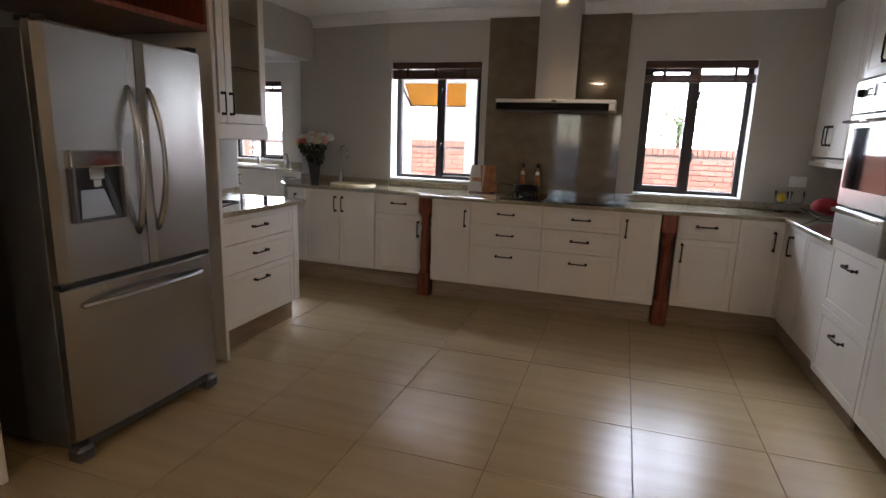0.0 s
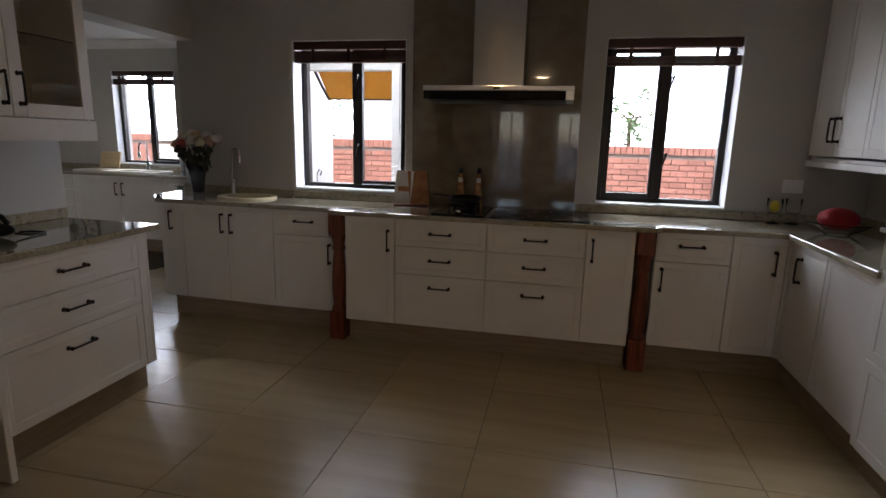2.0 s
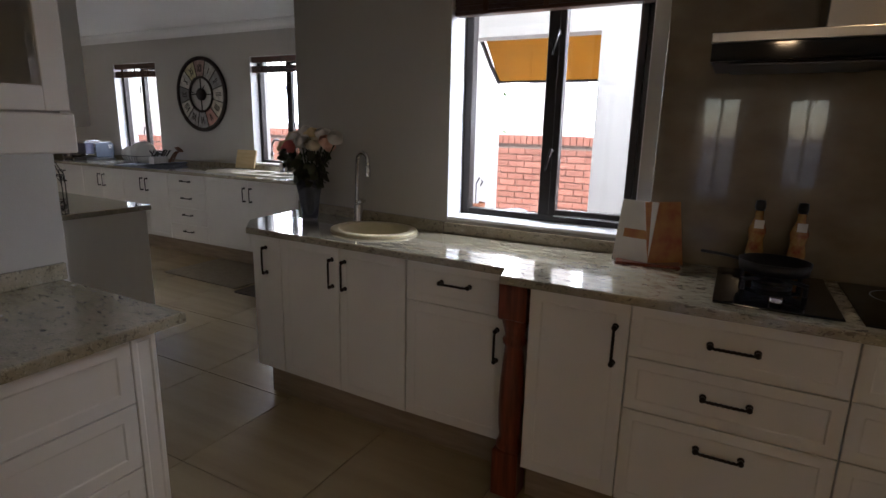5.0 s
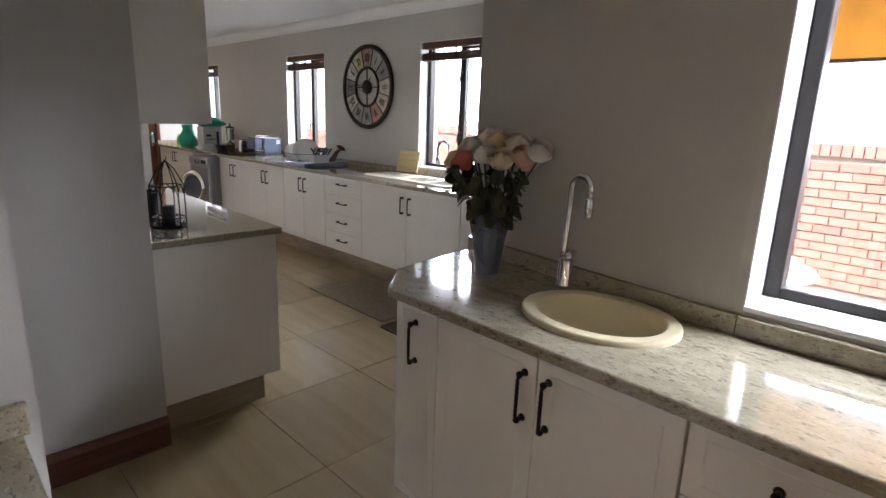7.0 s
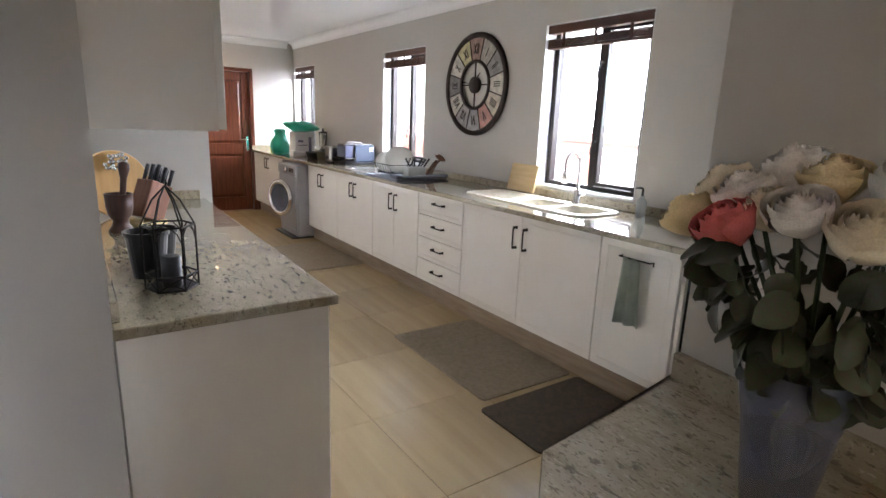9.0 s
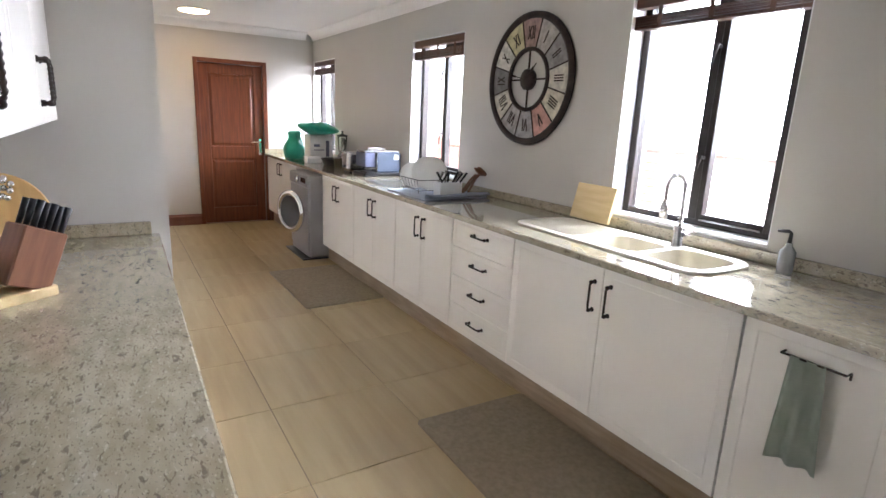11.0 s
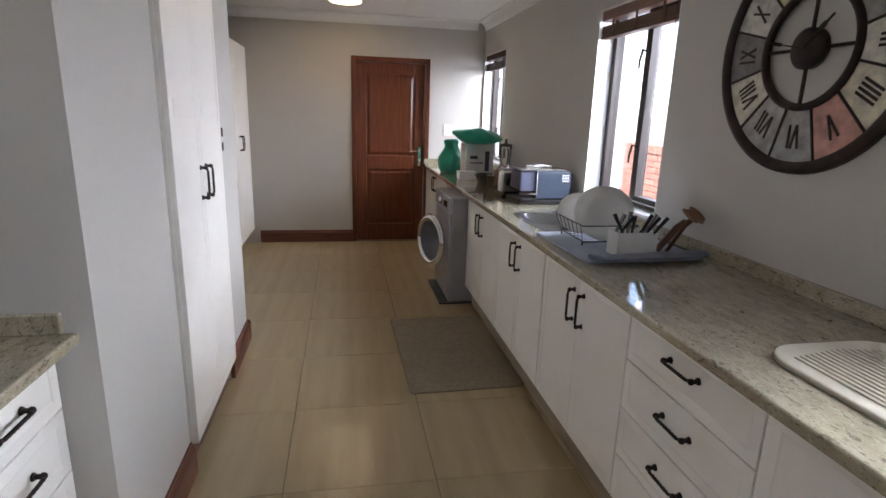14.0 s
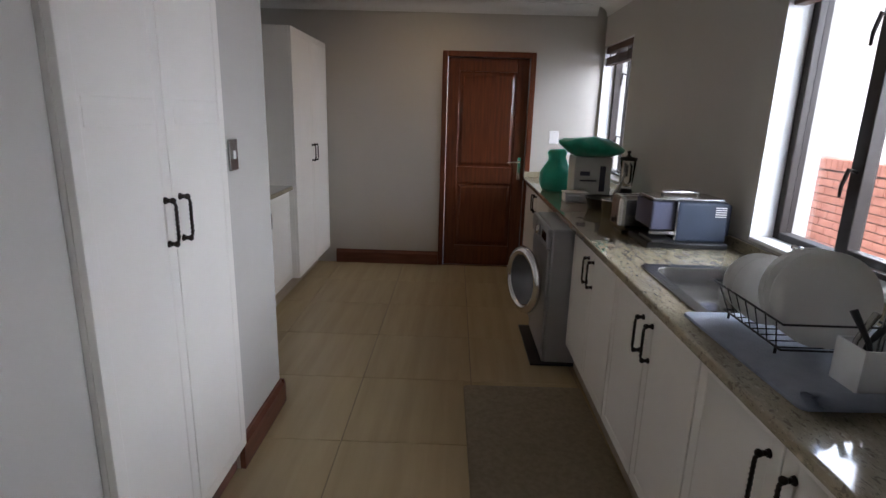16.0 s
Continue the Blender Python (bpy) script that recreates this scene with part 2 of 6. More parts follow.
def bowl(loop, cx, cy, z_top, depth, taper=0.82, thick=0.006):
    """An open basin with a rounded floor below a rim loop."""
    bm = bmesh.new()
    steps = [(1.0, 0.0), (0.97, 0.35), (0.93, 0.7), (taper, 0.92), (taper * 0.85, 1.0), (0.0, 1.0)]
    rings = []
    for s, d in steps:
        if s == 0:
            rings.append([bm.verts.new((cx, cy, z_top - depth))])
        else:
            rings.append([bm.verts.new((cx + (x - cx) * s, cy + (y - cy) * s, z_top - depth * d)) for x, y in loop])
    for a, b in zip(rings, rings[1:]):
        n = len(a)
        for k in range(n):
            if len(b) == 1:
                bm.faces.new((a[k], a[(k + 1) % n], b[0]))
            else:
                bm.faces.new((a[k], a[(k + 1) % n], b[(k + 1) % n], b[k]))
    return bm


def shaker(w, h, t=0.02, rim=0.06, deep=0.0022):
    """A framed front, x 0..w, z 0..h, facing -y."""
    bm = box(0, w, 0, t, 0, h)
    bm.faces.ensure_lookup_table()
    f = min(bm.faces, key=lambda q: q.calc_center_median().y)
    rim = min(rim, w * 0.28, h * 0.28)
    bmesh.ops.inset_region(bm, faces=[f], thickness=rim)
    r = bmesh.ops.inset_region(bm, faces=[f], thickness=0.007)
    for v in f.verts:
        v.co.y += deep
    outer = [e for e in bm.edges if all(abs(v.co.y) < 1e-5 for v in e.verts) and all(v.co.x in (0, w) or v.co.z in (0, h) or abs(v.co.x - w) < 1e-6 or abs(v.co.z - h) < 1e-6 for v in e.verts)]
    bmesh.ops.bevel(bm, geom=outer, offset=0.0025, segments=2, affect="EDGES", profile=0.5)
    return bm


def handle_mesh():
    """A twisted dark bar on two round ends, along x, standing off to -y."""
    bm = bmesh.new()
    L, off = 0.128, 0.03
    n, m = 34, 6
    rings = []
    for i in range(n + 1):
        x = -L / 2 + L * i / n
        s = abs(2 * x / L)
        y = -off + (0.008 * max(0, s - 0.8) / 0.2)
        ring = []
        for k in range(m):
            a = 2 * math.pi * k / m + (i * 0.55 if s < 0.8 else 0)
            r = 0.0052 * (1 + 0.16 * math.cos(3 * a - i * 1.65))
            ring.append(bm.verts.new((x, y + r * math.cos(a), r * math.sin(a))))
        rings.append(ring)
    for a, b in zip(rings, rings[1:]):
        for k in range(m):
            bm.faces.new((a[k], a[(k + 1) % m], b[(k + 1) % m], b[k]))
    for sx in (-1, 1):
        bmesh.ops.create_uvsphere(bm, u_segments=10, v_segments=7, radius=0.0095, matrix=Matrix.Translation((sx * L / 2, -off + 0.007, 0)))
        add_tube(bm, [(sx * L / 2, -off + 0.007, 0), (sx * L / 2, 0, 0)], [0.007, 0.006], 8)
        bmesh.ops.create_cone(bm, cap_ends=True, segments=12, radius1=0.011, radius2=0.009, depth=0.006, matrix=Matrix.Translation((sx * L / 2, -0.003, 0)) @ Matrix.Rotation(radians(90), 4, "X"))
    bmesh.ops.recalc_face_normals(bm, faces=bm.faces)
    me = bpy.data.meshes.new("handle")
    bm.to_mesh(me)
    bm.free()
    me.materials.append(BRONZE)
    for p in me.polygons:
        p.use_smooth = True
    return me


HANDLE = handle_mesh()


def handle(parent, x, z, upright, y=0.0):
    ob = new("handle", HANDLE)
    ob.parent = parent
    ob.matrix_local = pose(x, y, z, 0, 90 if upright else 0, 0)
    ob["label"] = "twisted dark bronze bar handle"
    return ob


def cabinet(name, m, w, depth, z0, z1, fronts, label, group="", body_mat=None, category="cabinet", rim=0.06):
    """A cabinet of panels, open above, with framed fronts. fronts: kind, x0, x1, z0, z1, then its handles as (x, z, upright)."""
    root = thing(name, m, label, category, group)
    t = 0.018
    bmat = body_mat or CAB
    part("side_panel", box(0, t, 0.021, depth, z0, z1), bmat, root)
    part("side_panel", box(w - t, w, 0.021, depth, z0, z1), bmat, root)
    part("bottom_panel", box(t, w - t, 0.021, depth, z0, z0 + t), bmat, root)
    part("back_panel", box(t, w - t, depth - t, depth, z0 + t, z1), bmat, root)
    part("front_rail", box(t, w - t, 0.021, 0.1, z1 - t, z1), bmat, root)
    for kind, x0, x1, a, b, *grips in fronts:
        g = 0.0018
        f = part(kind, shaker(x1 - x0 - 2 * g, b - a - 2 * g, rim=rim), CAB, root)
        f.location = (x0 + g, 0, a + g)
        for hx, hz, up in grips:
            handle(f, hx - x0 - g, hz - a - g, up)
    return root


def wall(name, axis, a0, a1, b0, b1, z1, openings, material, label, z0=0.0):
    """A wall along x or y from a0 to a1, b0 to b1 thick, with openings (a0, a1, z0, z1) right through it."""
    bm = bmesh.new()

    def put(p, q, lo, hi):
        if q - p > 1e-4 and hi - lo > 1e-4:
            add_box(bm, p, q, b0, b1, lo, hi) if axis == "x" else add_box(bm, b0, b1, p, q, lo, hi)
    at = a0
    for o0, o1, lo, hi in sorted(openings):
        put(at, o0, z0, z1)
        put(o0, o1, z0, lo)
        put(o0, o1, hi, z1)
        at = o1
    put(at, a1, z0, z1)
    return tagged(link(name, bm, material), label, "wall", kind="structure")


# ---- structure ----
H = 2.75
WIN_A, WIN_B = (-1.775, -0.885, 0.965, 2.065), (0.49, 1.325, 0.955, 2.055)
WIN_1, WIN_2, WIN_3 = (-5.255, -4.37, 0.965, 2.10), (-7.69, -6.845, 0.965, 2.10), (-10.49, -9.68, 0.965, 2.09)
BACK = [(-1.17, -0.58, 0.3, 2.0), (0.08, 0.64, 0.55, 1.98)]
wall("wall_kitchen_north", "x", -1.80, 2.15, 4.90, 5.15, H, [WIN_A, WIN_B], WALL, "greige painted kitchen wall with two windows")
tagged(link("wall_return", slab([(-1.80, 4.90), (-2.87, 5.05), (-2.87, 6.90), (-2.45, 6.90), (-2.45, 5.15), (-1.80, 5.15)], [], 0, H), WALL), "greige painted wall end beside the scullery", "wall", kind="structure")
wall("wall_scullery_north", "x", -10.77, -2.45, 6.90, 7.15, H, [WIN_1, WIN_2, WIN_3], WALL, "greige painted scullery wall with three windows")
wall("wall_west", "y", 3.50, 6.90, -10.77, -10.52, H, [(5.434, 6.291, 0, 2.03)], WALL, "greige painted end wall with a wooden door")
wall("wall_alcove", "x", -10.52, -7.80, 3.50, 3.75, H, [], WALL, "greige painted alcove wall")
wall("wall_pantry", "x", -7.80, -5.80, 4.10, 4.712, H, [(-7.266, -6.455, 0, 2.42)], WALL, "greige painted wall round the pantry")
wall("wall_pantry_back", "x", -7.80, -5.80, 3.75, 4.096, H, [], WALL, "plain wall behind the pantry")
wall("wall_scullery_south", "x", -5.80, -3.95, 3.80, 4.05, H, [], WALL, "greige painted wall behind the scullery counter")
wall("wall_passage", "y", 1.90, 4.052, -3.95, -3.70, H, [], WALL, "greige painted passage wall")
wall("wall_passage_end", "x", -3.70, -2.69, 1.90, 2.10, H, [], WALL, "plain wall closing the passage")
wall("wall_kitchen_west", "y", -3.0, 3.49, -2.69, -2.44, H, [], WALL, "greige painted wall behind fridge and island unit")
wall("beam", "y", 3.49, 5.04, -2.93, -2.694, H, [], WALL, "painted beam over the opening to the scullery", z0=2.10)
wall("wall_east", "y", -3.0, 5.15, 2.15, 2.40, H, [], WALL, "greige painted wall behind the oven tower")
wall("wall_south", "x", -2.69, 2.40, -3.25, -3.0, H, BACK, WALL, "greige painted wall with garden windows")
tagged(link("ceiling_kitchen", boxes((-2.45, 2.15, -3.0, 4.90, 2.50, 2.74), (-2.694, -2.45, 3.49, 5.05, 2.50, 2.74), (-2.45, -1.78, 4.90, 5.05, 2.50, 2.74)), CEIL), "white painted kitchen ceiling", "ceiling", kind="structure")
tagged(link("ceiling_scullery", boxes((-10.52, -2.70, 4.712, 6.90, 2.44, 2.74), (-10.52, -7.80, 3.75, 4.712, 2.44, 2.74), (-5.80, -2.93, 2.10, 4.712, 2.44, 2.74)), CEIL), "white painted scullery ceiling", "ceiling", kind="structure")
tagged(link("roof_slab", boxes((-10.8, 2.45, -3.3, 5.18, 2.76, 2.82), (-10.8, -2.45, 5.18, 7.16, 2.76, 2.82)), PLASTER), "flat roof over the house", "roof", kind="structure")
# unseen slab, added only to keep the sun off the patio pillars
tagged(link("eave", box(-2.45, 2.45, 5.181, 6.12, 2.70, 2.80), PLASTER), "unseen white slab added to shade the patio pillars", "eave", kind="structure")

FLOOR = tagged(link("floor", box(-10.52, 2.15, -3.0, 6.90, -0.06, -0.004), GROUT), "beige travertine-look tiled floor with dark joints", "floor", kind="structure")
tagged(link("ground", box(-400, 400, -400, 400, -0.2, -0.08), PAVE), "paved ground outside the house", "ground", kind="structure")


def cornice(name, p, q, inward, z=2.50, s=0.09):
    """A coved plaster cornice along p to q."""
    p, q, n = Vector((*p, 0)), Vector((*q, 0)), Vector((*inward, 0))
    prof = [(0, 0), (0, -s)] + [(s * (1 - math.cos(radians(a))) * 0.92 + 0.008, -s + s * math.sin(radians(a)) * 0.92) for a in range(0, 91, 15)] + [(s, 0)]
    bm = bmesh.new()
    rings = [[bm.verts.new(e + n * a + Vector((0, 0, z + b))) for a, b in prof] for e in (p, q)]
    k = len(prof)
    for i in range(k):
        bm.faces.new((rings[0][i], rings[0][(i + 1) % k], rings[1][(i + 1) % k], rings[1][i]))
    bm.faces.new(rings[0])
    bm.faces.new(rings[1])
    bmesh.ops.recalc_face_normals(bm, faces=bm.faces)
    return tagged(link(name, bm, CEIL), "white coved plaster cornice", "cornice", kind="structure")


cornice("cornice", (-1.78, 4.90), (1.70, 4.90), (0, -1))
cornice("cornice", (-2.69, 5.025), (-1.78, 4.90), (-0.136, -0.991))
cornice("cornice", (-2.70, 6.90), (-10.52, 6.90), (0, -1), 2.44)
cornice("cornice", (-10.52, 3.75), (-10.52, 6.81), (1, 0), 2.44)
cornice("cornice", (-5.80, 4.712), (-7.80, 4.712), (0, 1), 2.44)


def skirting(p, q, n, h=0.135, t=0.022):
    """Stained skirting with a stepped top along p to q, standing off along n."""
    p, q, n = Vector((*p, 0)), Vector((*q, 0)), Vector((*n, 0))
    prof = [(0, 0), (t, 0), (t, h * 0.78), (t * 0.75, h * 0.84), (t * 0.45, h * 0.93), (t * 0.4, h), (0, h)]
    bm = bmesh.new()
    rings = [[bm.verts.new(e + n * a + Vector((0, 0, b))) for a, b in prof] for e in (p, q)]
    k = len(prof)
    for i in range(k):
        bm.faces.new((rings[0][i], rings[0][(i + 1) % k], rings[1][(i + 1) % k], rings[1][i]))
    bm.faces.new(rings[0])
    bm.faces.new(rings[1])
    bmesh.ops.recalc_face_normals(bm, faces=bm.faces)
    return tagged(link("baseboard", bm, SKIRT), "dark stained wooden skirting board", "skirting", kind="structure")


skirting((-10.52, 4.42), (-10.52, 5.434), (1, 0))
skirting((-10.52, 6.291), (-10.52, 6.36), (1, 0))
skirting((-5.80, 4.712), (-6.455, 4.712), (0, 1))
skirting((-7.266, 4.712), (-7.80, 4.712), (0, 1))
skirting((-7.80, 3.75), (-7.80, 4.734), (-1, 0))
skirting((-3.70, 2.10), (-3.70, 4.052), (1, 0))
skirting((-2.44, 3.49), (-2.69, 3.49), (0, 1))


def window(name, o, y0, label, casement=1):
    """Dark aluminium window with two lights in an opening of a north wall; y0 is the wall's inner face."""
    x0, x1, z0, z1 = o
    yf = y0 + (0.10 if y0 > 6 else 0.15)
    root = thing(name, pose(0, 0, 0), label, "window", kind="structure")
    f, xm = 0.045, (x0 + x1) / 2
    part("window_frame", boxes((x0, x0 + f, yf, yf + 0.06, z0, z1), (x1 - f, x1, yf, yf + 0.06, z0, z1), (x0 + f, x1 - f, yf, yf + 0.06, z0, z0 + f), (x0 + f, x1 - f, yf, yf + 0.06, z1 - f, z1), bevel=0.003), ALU, root)
    part("mullion", box(xm - 0.028, xm + 0.028, yf, yf + 0.06, z0 + f, z1 - f, 0.003), ALU, root)
    for k, (a, b) in enumerate(((x0 + f, xm - 0.028), (xm + 0.028, x1 - f))):
        p = part("pane", box(a, b, yf + 0.03, yf + 0.036, z0 + f, z1 - f), GLASS, root)
        p.visible_shadow = False
        if k == casement:
            s = 0.032
            part("sash", boxes((a, a + s, yf - 0.018, yf + 0.028, z0 + f, z1 - f), (b - s, b, yf - 0.018, yf + 0.028, z0 + f, z1 - f), (a + s, b - s, yf - 0.018, yf + 0.028, z0 + f, z0 + f + s), (a + s, b - s, yf - 0.018, yf + 0.028, z1 - f - s, z1 - f), bevel=0.003), ALU, root)
    for zz in (z0 + 0.35, z0 + 0.86):
        part("latch", tube([(xm + 0.03, yf - 0.02, zz), (xm + 0.035, yf - 0.05, zz + 0.01), (xm + 0.02, yf - 0.055, zz - 0.05), (xm + 0.012, yf - 0.05, zz - 0.09)], [0.008, 0.008, 0.007, 0.005], 8), ALU, root, smooth=True)
    part("stay", tube([(xm + 0.06, yf - 0.03, z0 + 0.05), (xm + 0.2, yf - 0.05, z0 + 0.055), (x1 - 0.08, yf - 0.03, z0 + 0.05)], 0.005, 6), CHROME, root)
    part("window_sill", box(x0 - 0.0, x1 + 0.0, y0 - 0.004, yf, z0, z0 + 0.016, 0.003), REVEAL, root)
    part("reveal", boxes((x0, x0 + 0.004, y0 - 0.001, yf, z0 + 0.016, z1), (x1 - 0.004, x1, y0 - 0.001, yf, z0 + 0.016, z1), (x0 + 0.004, x1 - 0.004, y0 - 0.001, yf, z1 - 0.004, z1)), REVEAL, root, "white painted reveal")
    return root


def blind(o, y0, drop, gap):
    """A wooden venetian blind drawn up under its pelmet."""
    x0, x1, z0, z1 = o
    root = thing("window_blind", pose(0, 0, 0), "dark brown wooden venetian blind drawn up", "blind", "blinds")
    a, b = x0 + 0.008, x1 - 0.008
    part("pelmet", box(a, b, y0 + 0.012, y0 + 0.07, z1 - 0.062, z1 - 0.006, 0.004), BLINDWOOD, root)
    zt = z1 - 0.062 - gap
    pitch = 0.0052
    k = max(7, int((zt - (z1 - drop + 0.018)) / pitch))
    for i in range(k):
        s = part("slat", box(a + 0.004, b - 0.004, y0 + 0.014, y0 + 0.064, -0.0019, 0.0019), BLINDWOOD, root)
        s.location = (random.uniform(-0.002, 0.002), random.uniform(-0.003, 0.003), zt - 0.004 - i * pitch)
    part("bottom_rail", box(a + 0.002, b - 0.002, y0 + 0.013, y0 + 0.066, z1 - drop, z1 - drop + 0.018, 0.003), BLINDWOOD, root)
    for fx in (0.18, 0.5, 0.82):
        xx = a + (b - a) * fx
        part("tape", box(xx - 0.012, xx + 0.012, y0 + 0.009, y0 + 0.0112, z1 - drop, z1 - 0.062), BLINDWOOD, root)
    part("cord", tube([(b - 0.04, y0 + 0.011, z1 - 0.06), (b - 0.042, y0 + 0.008, z1 - drop - 0.5)], 0.0022, 5), BLINDWOOD, root)
    return root


window("window_1", WIN_A, 4.90, "dark aluminium kitchen window, casement slightly open", 1)
window("window_2", WIN_B, 4.90, "dark aluminium kitchen window looking on a brick wall", 0)
window("window_3", WIN_1, 6.90, "dark aluminium window over the double sink", 1)
window("window_4", WIN_2, 6.90, "dark aluminium window over the steel sink", 1)
window("window_5", WIN_3, 6.90, "dark aluminium window at the far end of the scullery", 1)
for o, y0, drop, gap in ((WIN_A, 4.90, 0.155, 0.01), (WIN_B, 4.90, 0.175, 0.05), (WIN_1, 6.90, 0.165, 0.035), (WIN_2, 6.90, 0.165, 0.03), (WIN_3, 6.90, 0.165, 0.03)):
    blind(o, y0, drop, gap)
for i, (a, b, lo, hi) in enumerate(BACK):
    root = thing(f"window_{6 + i}", pose(0, 0, 0), "plain garden window behind the walk", "window", kind="structure")
    part("window_frame", boxes((a, a + 0.04, -3.2, -3.14, lo, hi), (b - 0.04, b, -3.2, -3.14, lo, hi), (a + 0.04, b - 0.04, -3.2, -3.14, lo, lo + 0.04), (a + 0.04, b - 0.04, -3.2, -3.14, hi - 0.04, hi), ((a + b) / 2 - 0.02, (a + b) / 2 + 0.02, -3.2, -3.14, lo + 0.04, hi - 0.04), (a + 0.04, (a + b) / 2 - 0.02, -3.2, -3.14, 1.3, 1.34), ((a + b) / 2 + 0.02, b - 0.04, -3.2, -3.14, 1.3, 1.34)), ALU, root)
    p = part("pane", box(a + 0.04, b - 0.04, -3.172, -3.168, lo + 0.04, hi - 0.04), GLASS, root)
    p.visible_shadow = False


# ---- door of the scullery ----
def wooden_door():
    root = thing("door_1", pose(-10.60, 5.434, 0, 0, 0, 90), "closed two-panel varnished wooden door in its frame", "door", kind="structure")
    w, h, f = 0.857, 2.03, 0.05
    part("door_frame", boxes((0.001, f, -0.1, 0.1, 0, h - 0.001), (w - f, w - 0.001, -0.1, 0.1, 0, h - 0.001), (f, w - f, -0.1, 0.1, h - f, h - 0.001), bevel=0.004), DOORWOOD, root)
    s, t = 0.11, 0.04
    x0, x1, z1 = f + 0.003, w - f - 0.003, h - f - 0.003
    part("door_leaf", boxes((x0, x0 + s, -0.05, -0.05 + t, 0.005, z1), (x1 - s, x1, -0.05, -0.05 + t, 0.005, z1), (x0 + s, x1 - s, -0.05, -0.05 + t, 0.005, 0.2), (x0 + s, x1 - s, -0.05, -0.05 + t, 0.82, 0.98), (x0 + s, x1 - s, -0.05, -0.05 + t, z1 - 0.12, z1), bevel=0.005), DOORWOOD, root)
    for lo, hi in ((0.2, 0.82), (0.98, z1 - 0.12)):
        bm = box(x0 + s, x1 - s, -0.032, -0.018, lo, hi)
        bm.faces.ensure_lookup_table()
        fc = min(bm.faces, key=lambda q: q.calc_center_median().y)
        bmesh.ops.inset_region(bm, faces=[fc], thickness=0.02)
        bmesh.ops.inset_region(bm, faces=[fc], thickness=0.035)
        for v in fc.verts:
            v.co.y -= 0.012
        part("door_panel", bm, DOORWOOD, root)
    part("door_core", box(0.052, w - 0.052, -0.012, 0.0, 0.004, h - f - 0.001), DOORWOOD, root)
    part("threshold", box(0.052, w - 0.052, -0.079, 0.1, -0.05, 0.004), DOORWOOD, root)
    part("lock_plate", boxes((x1 - 0.062, x1 - 0.03, -0.055, -0.05, 0.87, 1.08), bevel=0.002), CHROME, root)
    part("door_handle", tube([(x1 - 0.045, -0.05, 1.04), (x1 - 0.045, -0.1, 1.04), (x1 - 0.06, -0.11, 1.04), (x1 - 0.165, -0.11, 1.035)], [0.009, 0.009, 0.009, 0.007], 10), CHROME, root, smooth=True)
    part("key", boxes((x1 - 0.05, x1 - 0.042, -0.085, -0.05, 0.925, 0.935), (x1 - 0.056, x1 - 0.036, -0.088, -0.084, 0.89, 0.93)), CHROME, root)


wooden_door()

# ---- kitchen: base units ----
TOP, UNDER, LOW = 0.90, 0.87, 0.155
KG = "kitchen base units"


def drawers3(x0, x1):
    c = (x0 + x1) / 2
    return [("drawer_front", x0, x1, 0.69, UNDER, (c, 0.78, False)), ("drawer_front", x0, x1, 0.505, 0.69, (c, 0.605, False)), ("drawer_front", x0, x1, LOW, 0.505, (c, 0.425, False))]


white = "white framed-front base cabinet with dark bar handles"
cabinet("base_cabinet", pose(-2.665, 4.466, 0, 0, 0, -2.2), 0.2, 0.46, LOW, UNDER, [("door", 0, 0.2, LOW, UNDER, (0.1, 0.74, True))], "narrow white base cabinet with one door", KG, rim=0.04)
cabinet("base_cabinet", pose(-2.464, 4.458, 0, 0, 0, -2.0), 0.746, 0.46, LOW, UNDER, [("door", 0, 0.373, LOW, UNDER, (0.335, 0.74, True)), ("door", 0.373, 0.746, LOW, UNDER, (0.41, 0.74, True))], "white two-door cabinet under the round sink", KG)
cabinet("base_cabinet", pose(-1.717, 4.434, 0), 0.47, 0.46, LOW, UNDER, [("drawer_front", 0, 0.47, 0.69, UNDER, (0.235, 0.79, False)), ("door", 0, 0.47, LOW, 0.69, (0.425, 0.57, True))], "white cabinet with one drawer over a door", KG)
cabinet("base_cabinet", pose(-1.125, 4.31, 0), 0.345, 0.58, LOW, UNDER, [("door", 0, 0.345, LOW, UNDER, (0.30, 0.72, True))], "white one-door cabinet beside a carved post", KG)
cabinet("base_cabinet", pose(-0.779, 4.31, 0), 0.6, 0.58, LOW, UNDER, drawers3(0, 0.6), "white three-drawer cabinet under the hob", KG, rim=0.05)
cabinet("base_cabinet", pose(-0.178, 4.31, 0), 0.6, 0.58, LOW, UNDER, drawers3(0, 0.6), "white three-drawer cabinet under the hob", KG, rim=0.05)
cabinet("base_cabinet", pose(0.423, 4.31, 0), 0.285, 0.58, LOW, UNDER, [("door", 0, 0.285, LOW, UNDER, (0.04, 0.74, True))], "white one-door cabinet beside a carved post", KG)
cabinet("base_cabinet", pose(0.83, 4.37, 0), 0.42, 0.52, LOW, UNDER, [("drawer_front", 0, 0.42, 0.69, UNDER, (0.2, 0.79, False)), ("door", 0, 0.42, LOW, 0.69, (0.045, 0.58, True))], "white cabinet with one drawer over a door", KG)
cabinet("base_cabinet", pose(1.251, 4.37, 0), 0.29, 0.52, LOW, UNDER, [("door", 0, 0.29, LOW, UNDER, (0.23, 0.72, True))], "white one-door corner cabinet", KG)
cabinet("base_cabinet", pose(1.556, 4.36, 0, 0, 0, -90), 0.42, 0.58, LOW, UNDER, [("door", 0, 0.42, LOW, UNDER, (0.15, 0.72, True))], "white one-door corner cabinet", KG)
